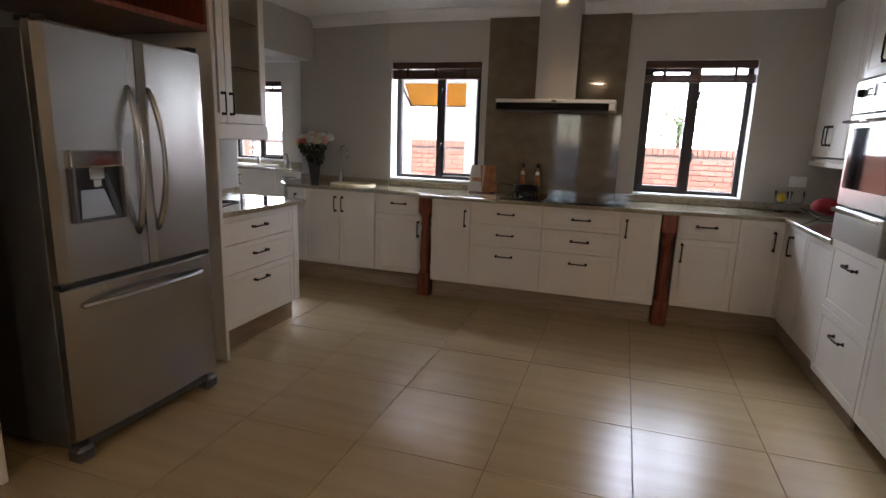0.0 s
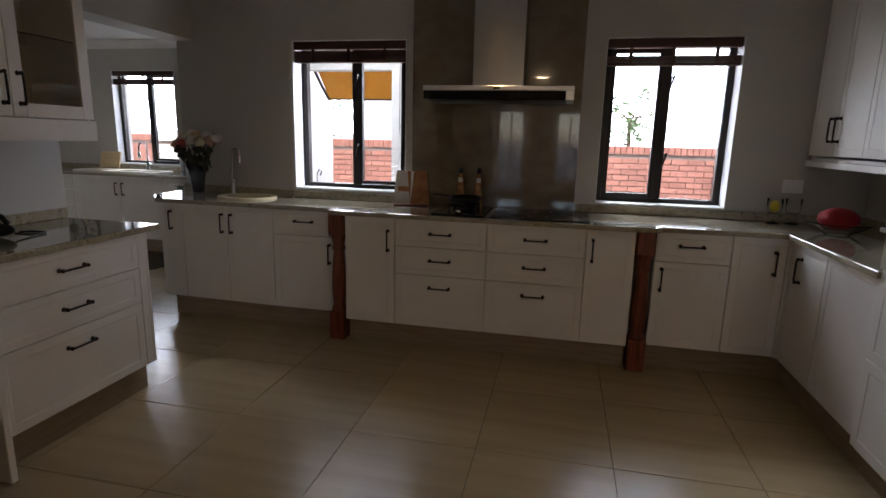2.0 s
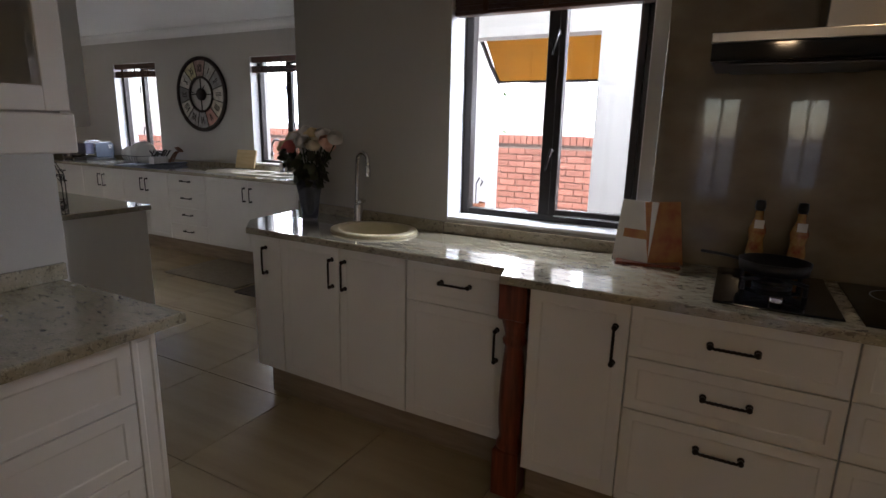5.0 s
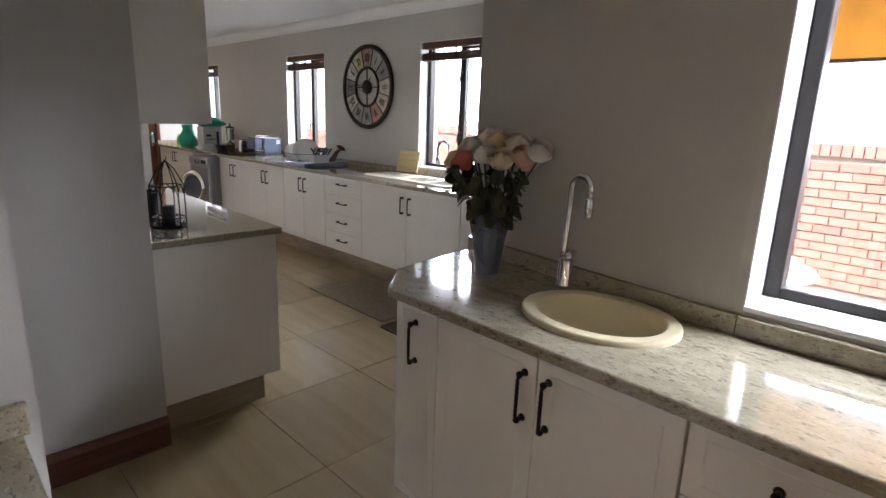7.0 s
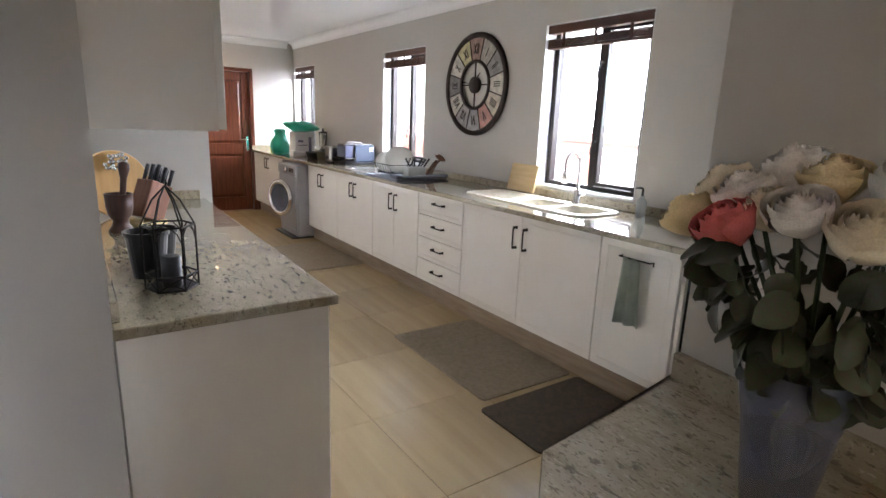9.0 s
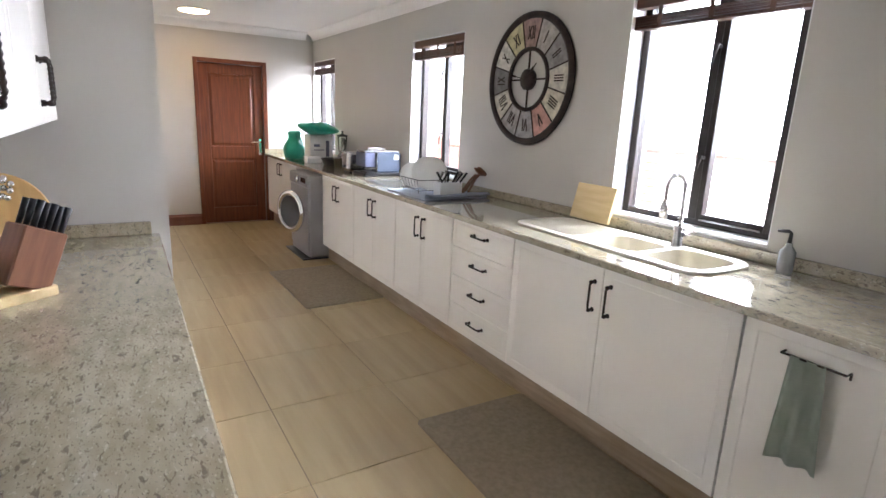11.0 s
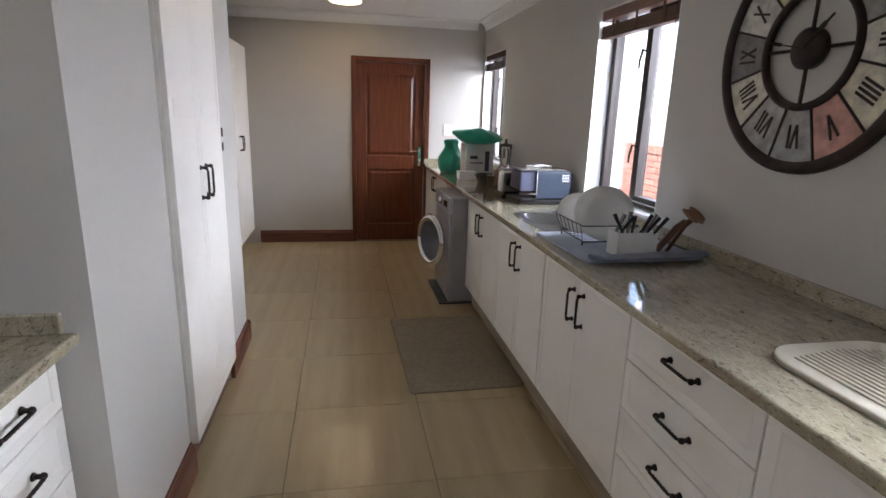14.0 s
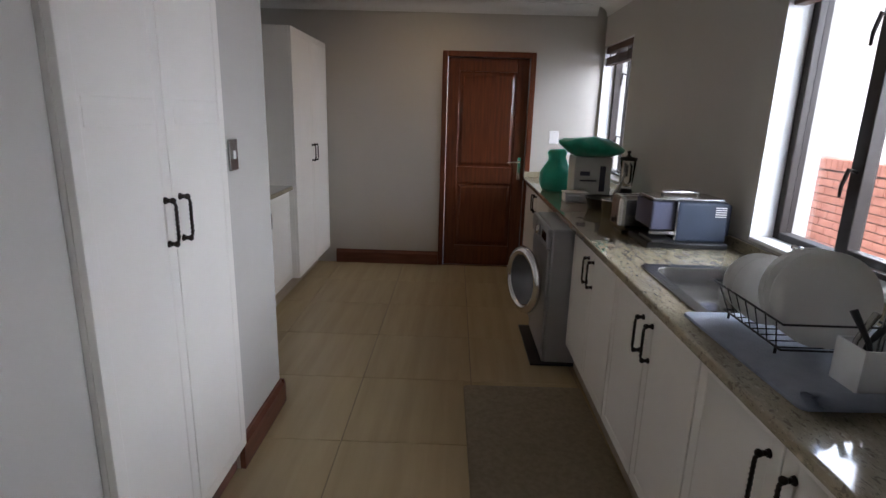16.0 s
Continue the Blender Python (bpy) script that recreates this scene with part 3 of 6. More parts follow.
cabinet("base_cabinet", pose(1.556, 3.938, 0, 0, 0, -90), 0.485, 0.58, LOW, UNDER, [("door", 0, 0.485, LOW, UNDER)], "white plain-door base cabinet beside the oven tower", KG)

# corner filler between the two runs
tagged(link("corner_filler", boxes((1.5415, 1.60, 4.372, 4.40, LOW, UNDER), (1.5415, 1.556, 4.3605, 4.372, LOW, UNDER)), CAB), "narrow white filler strip in the cabinet corner", "filler", kind="structure")


def plinth(*rows):
    return tagged(link("plinth", boxes(*rows), PLINTH), "brown laminate plinth under the base units", "plinth", kind="structure")


plinth((-2.60, -1.25, 4.50, 4.518, 0, LOW), (-2.60, -2.582, 4.518, 4.89, 0, LOW))
plinth((-1.12, 0.70, 4.375, 4.393, 0, LOW))
plinth((0.83, 1.622, 4.43, 4.448, 0, LOW), (1.604, 1.622, 3.0, 4.43, 0, LOW))


def post(x):
    """A carved post: square block, turned waist, square foot."""
    root = thing("carved_post", pose(x, 4.358, 0), "carved red-brown mahogany post at the counter step", "post", "carved posts")
    half = 0.053
    part("foot", box(-half, half, -half, half, 0, 0.2, 0.006), MAHOG, root)
    prof = [(0.050, 0.2), (0.052, 0.215), (0.044, 0.23), (0.040, 0.25), (0.046, 0.30), (0.049, 0.38), (0.046, 0.48), (0.038, 0.58), (0.034, 0.62), (0.043, 0.63), (0.045, 0.645), (0.036, 0.66), (0.042, 0.69), (0.051, 0.72), (0.051, 0.735)]
    part("shaft", lathe(prof, 24), MAHOG, root, smooth=True)
    part("head", box(-half, half, -half, half, 0.73, UNDER, 0.006), MAHOG, root)
    return root


post(-1.19)
post(0.768)


def worktop(name, outline, holes, label, mat_=None):
    root = tagged(link(name, slab(outline, holes, UNDER, TOP, 0.006), mat_ or GRANITE), label, "worktop")
    return root


SINK = (-2.085, 4.715, 0.205, 0.172)
worktop("worktop", [(-2.667, 4.432), (-1.262, 4.40), (-1.235, 4.29), (0.81, 4.29), (0.855, 4.345), (1.523, 4.345), (1.523, 3.45), (2.148, 3.45), (2.148, 4.898), (-1.78, 4.898), (-2.874, 5.048), (-2.874, 5.10), (-2.88, 5.10), (-2.824, 4.60)], [ellipse(SINK[0], SINK[1], SINK[2] - 0.012, SINK[3] - 0.012)], "polished speckled granite worktop with a stepped front")
tagged(link("upstand", boxes((-1.78, -0.83, 4.878, 4.898, TOP, TOP + 0.055), (0.35, 2.128, 4.878, 4.898, TOP, TOP + 0.055), (2.128, 2.148, 3.455, 4.898, TOP, TOP + 0.055), bevel=0.003), GRANITE), "granite upstand along the kitchen wall", "upstand", kind="structure")
tagged(link("upstand", slab([(-1.782, 4.878), (-1.782, 4.8985), (-2.872, 5.0485), (-2.872, 5.028)], [], TOP, TOP + 0.055), GRANITE), "granite upstand behind the round sink", "upstand", kind="structure")
tagged(link("splashback", box(-0.83, 0.35, 4.886, 4.898, TOP, 2.42, 0.002), STONE), "polished brown stone splashback behind the hob", "splashback", kind="structure")


def round_sink():
    cx, cy, rx, ry = SINK
    root = thing("round_sink", pose(0, 0, 0), "round cream drop-in prep sink in the granite", "sink")
    part("rim", slab(ellipse(cx, cy, rx + 0.02, ry + 0.02), [ellipse(cx, cy, rx - 0.022, ry - 0.022)], TOP - 0.001, TOP + 0.016, 0.007), CREAM, root, smooth=False)
    part("basin", bowl(ellipse(cx, cy, rx - 0.022, ry - 0.022), cx, cy, TOP + 0.009, 0.16), CREAM, root, smooth=True)
    part("drain", lathe([(0, 0), (0.03, 0), (0.034, 0.004), (0.0, 0.0041)], 20, Matrix.Translation((cx, cy, TOP - 0.149))), CHROME, root)


round_sink()


def swan_tap(x, y, turn, h=0.37, reach=0.078):
    root = thing("kitchen_tap", pose(x, y, TOP, 0, 0, turn), "chrome swan-neck tap beside the round sink", "tap")
    part("base", lathe([(0, 0), (0.029, 0), (0.029, 0.008), (0.025, 0.014), (0.025, 0.088), (0.021, 0.098), (0, 0.1)], 22), CHROME, root, smooth=True)
    part("lever", tube([(0.0, 0.0, 0.094), (0.03, 0.01, 0.108), (0.06, 0.02, 0.104)], [0.018, 0.016, 0.009], 10), CHROME, root, smooth=True)
    r = reach / 2
    pts = [(0, 0.012, 0.06), (0, 0.012, 0.12), (0, 0, h - r)] + [(0, -r + r * math.cos(radians(a)), h - r + r * math.sin(radians(a))) for a in range(15, 181, 15)] + [(0, -reach, h - r - 0.03)]
    part("spout", tube(pts, 0.0115, 12), CHROME, root, smooth=True)
    part("nozzle", lathe([(0, 0), (0.013, 0), (0.015, 0.003), (0.015, 0.055), (0.012, 0.06), (0, 0.06)], 16, Matrix.Translation((0, -reach, h - r - 0.085))), CHROME, root, smooth=True)
    return root


swan_tap(-2.318, 4.9, 78)


# ---- kitchen: hob, hood ----
def hobs():
    a = thing("induction_hob", pose(0, 0, 0), "black glass induction hob flush in the granite", "hob")
    part("glass", box(-0.172, 0.438, 4.35, 4.855, TOP, TOP + 0.006, 0.002), BLACKGLASS, a)
    for cx, cy, r in ((0.0, 4.47, 0.075), (0.0, 4.72, 0.1), (0.27, 4.47, 0.1), (0.27, 4.73, 0.075)):
        part("zone_ring", lathe([(r, 0), (r + 0.003, 0), (r + 0.003, 0.0006), (r, 0.0006)], 36, Matrix.Translation((cx, cy, TOP + 0.006)), closed=True), STEEL_D, a)
    b = thing("gas_hob", pose(0, 0, 0), "black domino gas hob with iron pan support", "hob")
    part("plate", box(-0.555, -0.215, 4.36, 4.86, TOP, TOP + 0.008, 0.003), BLACKGLASS, b)
    part("burner", lathe([(0, 0), (0.06, 0), (0.06, 0.014), (0.045, 0.016), (0.045, 0.024), (0, 0.026)], 24, Matrix.Translation((-0.385, 4.64, TOP + 0.008))), BLACK, b)
    for k in range(4):
        g = part("pan_support", boxes((0.03, 0.13, -0.006, 0.006, 0.03, 0.042), (0.118, 0.13, -0.006, 0.006, 0.0, 0.03), bevel=0.002), BLACK, b)
        g.matrix_local = pose(-0.385, 4.64, TOP + 0.008, 0, 0, 45 + 90 * k)
    part("knob", lathe([(0, 0), (0.02, 0), (0.018, 0.022), (0, 0.024)], 18, Matrix.Translation((-0.385, 4.41, TOP + 0.008))), CHROME, b, smooth=True)
    w = thing("frying_pan", pose(-0.385, 4.66, TOP + 0.056) @ Matrix.Diagonal((0.85, 0.85, 0.8, 1)), "black iron frying pan on the gas hob", "pan")
    part("pan", lathe([(0.0, 0), (0.10, 0.0), (0.118, 0.01), (0.125, 0.05), (0.129, 0.05), (0.122, 0.004), (0.10, -0.005), (0, -0.005)], 30), BLACK, w, smooth=True)
    part("grip", tube([(-0.12, 0, 0.04), (-0.17, 0, 0.05), (-0.27, 0.01, 0.055)], 0.007, 8), BLACK, w)


hobs()


def hood():
    root = thing("cooker_hood", pose(0, 0, 0), "brushed steel chimney cooker hood over the hob", "hood")
    part("canopy", box(-0.655, 0.295, 4.495, 4.885, 1.682, 1.712, 0.003), STEEL2, root)
    part("front_glass", box(-0.652, 0.245, 4.498, 4.52, 1.628, 1.681, 0.002), BLACKGLASS, root)
    part("end_cheek", box(0.2455, 0.295, 4.496, 4.885, 1.628, 1.681, 0.002), STEEL2, root)
    part("filter_box", box(-0.652, 0.245, 4.521, 4.885, 1.628, 1.681, 0.002), BLACK, root)
    part("chimney", box(-0.355, -0.025, 4.62, 4.885, 1.713, 2.499, 0.003), STEEL, root)
    part("switch", box(-0.20, -0.16, 4.491, 4.496, 1.69, 1.704, 0.001), BLACK, root)
    for k in range(2):
        part("grease_filter", box(-0.60 + 0.45 * k, -0.20 + 0.45 * k, 4.54, 4.86, 1.621, 1.6245), STEEL_D, root)


hood()


# ---- kitchen: oven tower, upper cabinets ----


def oven_tower():
    m = pose(1.535, 3.447, 0, 0, 0, -90)
    root = thing("oven_tower", m, "tall white oven housing with drawers", "cabinet")
    w, t = 0.63, 0.02
    part("body", boxes((0, 0.018, 0.021, 0.6, 0.12, 2.42), (w - 0.018, w, 0.021, 0.6, 0.12, 2.42), (0.018, w - 0.018, 0.58, 0.6, 0.12, 2.42), (0.018, w - 0.018, 0.021, 0.58, 0.12, 0.138), (0.018, w - 0.018, 0.021, 0.58, 0.905, 0.923), (0.018, w - 0.018, 0.021, 0.58, 1.74, 1.758), (0.018, w - 0.018, 0.021, 0.58, 2.40, 2.42)), CAB, root)
    for a, b, hz in ((0.14, 0.53, 0.42), (0.53, 0.91, 0.80)):
        f = part("drawer_front", shaker(w - 0.004, b - a - 0.004), CAB, root)
        f.location = (0.002, 0, a + 0.002)
        handle(f, w / 2, hz - a, False)
    for k in range(2):
        f = part("door", shaker(w / 2 - 0.004, 2.42 - 1.752), CAB, root)
        f.location = (0.002 + k * w / 2, 0, 1.75)
        handle(f, (w / 2 - 0.04) if k == 0 else 0.04, 0.12, True)
    o = thing("built_in_oven", m, "built-in steel oven with a dark glass door", "oven")
    part("fascia", box(0.02, w - 0.02, -0.022, 0.02, 1.572, 1.735, 0.004), STEEL2, o)
    part("display", box(0.25, 0.40, -0.025, -0.021, 1.645, 1.705, 0.001), BLACKGLASS, o)
    for kx in (0.11, 0.52):
        part("knob", lathe([(0, 0), (0.022, 0), (0.019, 0.022), (0, 0.024)], 18, Matrix.Translation((kx, -0.022, 1.67)) @ Matrix.Rotation(radians(90), 4, "X")), BLACK, o, smooth=True)
    for i in range(6):
        part("button", box(0.165 + 0.025 * (i % 3), 0.178 + 0.025 * (i % 3), -0.0245, -0.021, 1.65 + 0.03 * (i // 3), 1.662 + 0.03 * (i // 3)), BLACK, o)
    d = part("oven_door", box(0.02, w - 0.02, -0.022, 0.02, 1.10, 1.564, 0.005), STEEL2, o)
    part("oven_glass", box(0.055, w - 0.055, -0.025, -0.0215, 1.19, 1.50, 0.001), BLACKGLASS, d)
    part("oven_handle", tube([(0.05, -0.022, 1.53), (0.05, -0.062, 1.53), (w - 0.05, -0.062, 1.53), (w - 0.05, -0.022, 1.53)], 0.009, 8), CHROME, d, smooth=True)
    wd = thing("warming_drawer", m, "brushed steel warming drawer under the oven", "drawer")
    part("front", box(0.02, w - 0.02, -0.022, 0.02, 0.915, 1.088, 0.004), STEEL2, wd)
    part("lip", box(0.02, w - 0.02, -0.045, -0.022, 1.062, 1.082, 0.003), CHROME, wd)


oven_tower()
cabinet("tall_cabinet", pose(1.535, 2.814, 0, 0, 0, -90), 0.6, 0.6, 0.12, 2.42, [("door", 0, 0.3, 0.14, 2.42, (0.26, 1.1, True)), ("door", 0.3, 0.6, 0.14, 2.42, (0.34, 1.1, True))], "tall white two-door larder beside the oven tower")
cabinet("wall_cabinet", pose(1.77, 4.895, 0, 0, 0, -90), 1.44, 0.375, 1.30, 2.42, [("door", 0, 0.32, 1.33, 2.42, (0.285, 1.48, True)), ("door", 0.32, 0.64, 1.33, 2.42, (0.355, 1.48, True)), ("door", 0.64, 1.04, 1.33, 2.42, (1.0, 1.48, True)), ("door", 1.04, 1.44, 1.33, 2.42, (1.08, 1.48, True))], "white wall cabinet over the corner worktop")
tagged(link("light_rail", box(1.76, 1.78, 3.455, 4.893, 1.262, 1.30, 0.003), CAB), "white light rail under the wall cabinet", "trim", kind="structure")


# ---- kitchen: fridge wall and island unit ----
def glass_door(w, h, parent, x, z, hx):
    f = 0.06
    d = part("door", boxes((0, f, 0, 0.02, 0, h), (w - f, w, 0, 0.02, 0, h), (f, w - f, 0, 0.02, 0, f), (f, w - f, 0, 0.02, h - f, h), bevel=0.002), CAB, parent, "white frame with a clear glass pane")
    d.location = (x, 0, z)
    p = part("pane", box(f, w - f, 0.009, 0.013, f, h - f), GLASS, d)
    p.visible_shadow = False
    handle(d, hx, 0.12, True)
    return d


def glass_cabinet():
    root = thing("glass_cabinet", pose(-2.07, 2.535, 0, 0, 0, 90), "white wall cabinet with two glazed doors", "cabinet")
    w, z0, z1 = 0.83, 1.37, 2.42
    part("body", boxes((0, 0.018, 0.021, 0.365, z0, z1), (w - 0.018, w, 0.021, 0.365, z0, z1), (0.018, w - 0.018, 0.021, 0.365, z0, z0 + 0.018), (0.018, w - 0.018, 0.021, 0.365, z1 - 0.018, z1), (0.018, w - 0.018, 0.35, 0.365, z0 + 0.018, z1 - 0.018)), [CAB], root)
    part("back_panel", box(0.02, w - 0.02, 0.345, 0.349, z0 + 0.02, z1 - 0.02), INSIDE, root)
    for zz in (1.79, 2.09):
        s = part("glass_shelf", box(0.02, w - 0.02, 0.04, 0.34, zz, zz + 0.006), GLASS, root)
        s.visible_shadow = False
    glass_door(w / 2 - 0.003, z1 - z0 - 0.06, root, 0.001, z0 + 0.06, w / 2 - 0.04)
    glass_door(w / 2 - 0.003, z1 - z0 - 0.06, root, w / 2 + 0.002, z0 + 0.06, 0.035)
    part("light_rail", boxes((0, w, -0.012, 0.02, z0 - 0.045, z0 + 0.055), bevel=0.004), CAB, root)
    part("side_rail", box(w - 0.02, w + 0.004, 0.02, 0.365, z0 - 0.045, z0 - 0.002, 0.003), CAB, root)


glass_cabinet()
cabinet("island_cabinet", pose(-1.842, 2.545, 0, 0, 0, 90), 0.84, 0.59, LOW, UNDER, drawers3(0, 0.77) + [("filler", 0.77, 0.84, LOW, UNDER)], "white three-drawer unit beside the fridge")
tagged(link("plinth", boxes((-1.92, -1.902, 2.545, 3.368, 0, LOW), (-2.42, -1.92, 3.35, 3.368, 0, LOW)), PLINTH), "brown laminate plinth under the drawer unit", "plinth", kind="structure")
worktop("worktop", [(-2.438, 2.535), (-1.825, 2.535), (-1.825, 3.465), (-2.438, 3.465)], [], "polished granite worktop on the drawer unit")
tagged(link("upstand", box(-2.438, -2.418, 2.54, 3.475, TOP, TOP + 0.055, 0.003), GRANITE), "granite upstand behind the drawer unit", "upstand", kind="structure")
for yy in (1.225, 2.505):
    tagged(link("end_panel", box(-2.438, -1.785, yy, yy + 0.028, 0, 2.42, 0.003), CAB), "tall white end panel beside the fridge", "panel", "fridge panels")
sb = thing("shelf_box", pose(0, 0, 0), "red-brown wooden open shelf box over the fridge", "shelf")
part("bottom_board", box(-2.438, -1.80, 1.256, 2.502, 1.90, 1.93, 0.002), MAHOG, sb)
part("top_board", box(-2.438, -1.80, 1.256, 2.502, 2.42, 2.44, 0.002), MAHOG, sb)
part("side_board", box(-2.438, -1.80, 1.256, 1.28, 1.931, 2.419, 0.002), MAHOG, sb)
part("side_board", box(-2.438, -1.80, 2.478, 2.502, 1.931, 2.419, 0.002), MAHOG, sb)
part("back_board", box(-2.438, -2.42, 1.281, 2.477, 1.931, 2.419), MAHOG, sb)


def fridge():
    root = thing("fridge", pose(-1.605, 1.42, 0, 0, 0, 90), "brushed steel french-door fridge with dispenser", "fridge")
    w, h = 0.815, 1.745
    part("body", box(0.004, w - 0.004, 0.065, 0.7, 0.06, h - 0.02, 0.006), STEEL_D, root)

    def leaf(name, x0, x1, z0, z1):
        bm = bmesh.new()
        n = 10
        rows = []
        for i in range(n + 1):
            x = x0 + (x1 - x0) * i / n
            y = 0.012 * (2 * x / w - 1) ** 2
            e = min(i, n - i)
            y += 0.01 if e == 0 else 0
            rows.append([bm.verts.new((x, y + (0.008 if zz in (z0, z1) else 0), zz)) for zz in (z0, z0 + 0.008, z1 - 0.008, z1)] + [bm.verts.new((x, 0.06, z1)), bm.verts.new((x, 0.06, z0))])
        for a, b in zip(rows, rows[1:]):
            for k in range(6):
                bm.faces.new((a[k], b[k], b[(k + 1) % 6], a[(k + 1) % 6]))
        bm.faces.new(rows[0])
        bm.faces.new(rows[-1])
        bmesh.ops.recalc_face_normals(bm, faces=bm.faces)
        return part(name, bm, STEEL, root, smooth=False)

    a = leaf("left_door", 0.002, 0.417, 0.772, h)
    b = leaf("right_door", 0.423, w - 0.002, 0.772, h)
    c = leaf("freezer_drawer", 0.002, w - 0.002, 0.10, 0.752)

    def arc(x, bow, parent):
        pts = [(x + bow * math.sin(math.pi * k / 12), 0.004 - 0.062 * math.sin(math.pi * k / 12) ** 0.7, 0.93 + 0.62 * k / 12) for k in range(13)]
        part("door_handle", tube(pts, 0.013, 10), STEEL, parent, smooth=True)

    arc(0.368, -0.012, a)
    arc(0.472, 0.012, b)
    pts = [(0.08 + 0.65 * k / 12, 0.006 - 0.062 * math.sin(math.pi * k / 12) ** 0.6, 0.672 + 0.012 * math.sin(math.pi * k / 12)) for k in range(13)]
    part("drawer_handle", tube(pts, 0.013, 10), STEEL, c, smooth=True)
    part("dispenser_panel", box(0.078, 0.305, -0.016, 0.012, 1.222, 1.292, 0.006, 2), CHROME, a)
    part("dispenser_frame", boxes((0.078, 0.092, -0.014, 0.012, 1.008, 1.222), (0.291, 0.305, -0.014, 0.012, 1.008, 1.222), (0.092, 0.291, -0.014, 0.012, 1.008, 1.02), bevel=0.003), STEEL_D, a)
    part("dispenser_recess", box(0.092, 0.291, 0.0, 0.012, 1.02, 1.222), BLACK, a)
    bm = bmesh.new()
    vs = [bm.verts.new(p) for p in ((0.10, -0.013, 1.024), (0.25, -0.013, 1.024), (0.215, -0.001, 1.135), (0.115, -0.001, 1.135))]
    bm.faces.new(vs)
    bmesh.ops.solidify(bm, geom=bm.faces[:], thickness=0.002)
    part("drip_shelf", bm, STEEL2, a, "sloping steel drip plate")
    bm = bmesh.new()
    bm.faces.new([bm.verts.new(p) for p in ((0.252, -0.013, 1.024), (0.285, -0.013, 1.024), (0.235, -0.001, 1.2), (0.215, -0.001, 1.2))])
    bmesh.ops.solidify(bm, geom=bm.faces[:], thickness=0.002)
    part("recess_cheek", bm, STEEL_D, a)
    part("dispenser_spout", boxes((0.15, 0.215, -0.014, 0.0, 1.175, 1.222), (0.165, 0.20, -0.012, 0.0, 1.145, 1.175), bevel=0.003), CHROME, a)
    part("seal", boxes((0.01, w - 0.01, 0.02, 0.06, 0.753, 0.771), (0.418, 0.422, 0.02, 0.06, 0.772, h - 0.01)), BLACK, root)
    part("kick_grille", boxes((0.06, w - 0.06, 0.03, 0.06, 0.055, 0.095), *[(0.2 + 0.07 * i, 0.255 + 0.07 * i, 0.026, 0.03, 0.065, 0.085) for i in range(6)], bevel=0.002), STEEL_D, root)
    for x in (0.04, w - 0.04):
        part("foot", boxes((x - 0.04, x + 0.04, 0.012, 0.09, 0.0, 0.07), bevel=0.014), STEEL_D, root)
        part("hinge_cover", box(x - 0.025, x + 0.025, 0.02, 0.12, h, h + 0.022, 0.006), BLACK, root)


fridge()

# ---- scullery: north run ----
SG = "scullery base units"
FY = 6.27


def pair(x0, x1):
    c = (x0 + x1) / 2
    return [("door", x0, c, LOW, UNDER, (c - 0.045, 0.722, True)), ("door", c, x1, LOW, UNDER, (c + 0.045, 0.722, True))]


for x0, x1, lab in ((-5.300, -4.080, "white two-door cabinet under the double sink"), (-6.690, -5.900, "white two-door cabinet under the dish rack"), (-7.500, -6.692, "white two-door cabinet under the steel sink"), (-8.320, -7.502, "white two-door cabinet beside the washing machine")):
    cabinet("base_cabinet", pose(x0, FY, 0), x1 - x0 - 0.002, 0.6, LOW, UNDER, pair(0, x1 - x0 - 0.002), lab, SG)
towel_unit = cabinet("base_cabinet", pose(-4.078, FY, 0), 0.478, 0.6, LOW, UNDER, [("door", 0, 0.46, LOW, UNDER)], "white one-door cabinet with a towel hook rail", SG)
cabinet("base_cabinet", pose(-5.898, FY, 0), 0.596, 0.6, LOW, UNDER, [("drawer_front", 0, 0.596, LOW + 0.17875 * k, LOW + 0.17875 * (k + 1), (0.298, LOW + 0.17875 * k + 0.105, False)) for k in range(4)], "white four-drawer cabinet with dark bar handles", SG, rim=0.045)
cabinet("base_cabinet", pose(-10.515, FY, 0), 1.3, 0.6, LOW, UNDER, [("door", 0, 0.65, LOW, UNDER, (0.60, 0.75, True)), ("door", 0.65, 1.3, LOW, UNDER, (0.70, 0.75, True))], "white two-door cabinet at the far end", SG)
tagged(link("plinth", boxes((-8.32, -3.60, FY + 0.06, FY + 0.078, 0, LOW)), PLINTH), "brown laminate plinth along the scullery units", "plinth", kind="structure")
tagged(link("plinth", boxes((-10.515, -9.215, FY + 0.06, FY + 0.078, 0, LOW)), PLINTH), "brown laminate plinth at the far end", "plinth", kind="structure")
BIG = (-5.50, -4.335, 6.385, 6.80)
SS = (-7.44, -6.80, 6.33, 6.76)
worktop("worktop", [(-10.518, 6.23), (-2.702, 6.23), (-2.702, 6.898), (-10.518, 6.898)], [rounded(BIG[0] + 0.03, BIG[1] - 0.03, BIG[2] + 0.03, BIG[3] - 0.03, 0.1), rounded(SS[0] + 0.02, SS[1] - 0.02, SS[2] + 0.02, SS[3] - 0.02, 0.05)], "long polished granite worktop under the windows")
tagged(link("upstand", boxes((-10.518, -2.702, 6.878, 6.898, TOP, TOP + 0.055), (-10.518, -10.498, 6.24, 6.878, TOP, TOP + 0.055), bevel=0.003), GRANITE), "granite upstand along the scullery wall", "upstand", kind="structure")


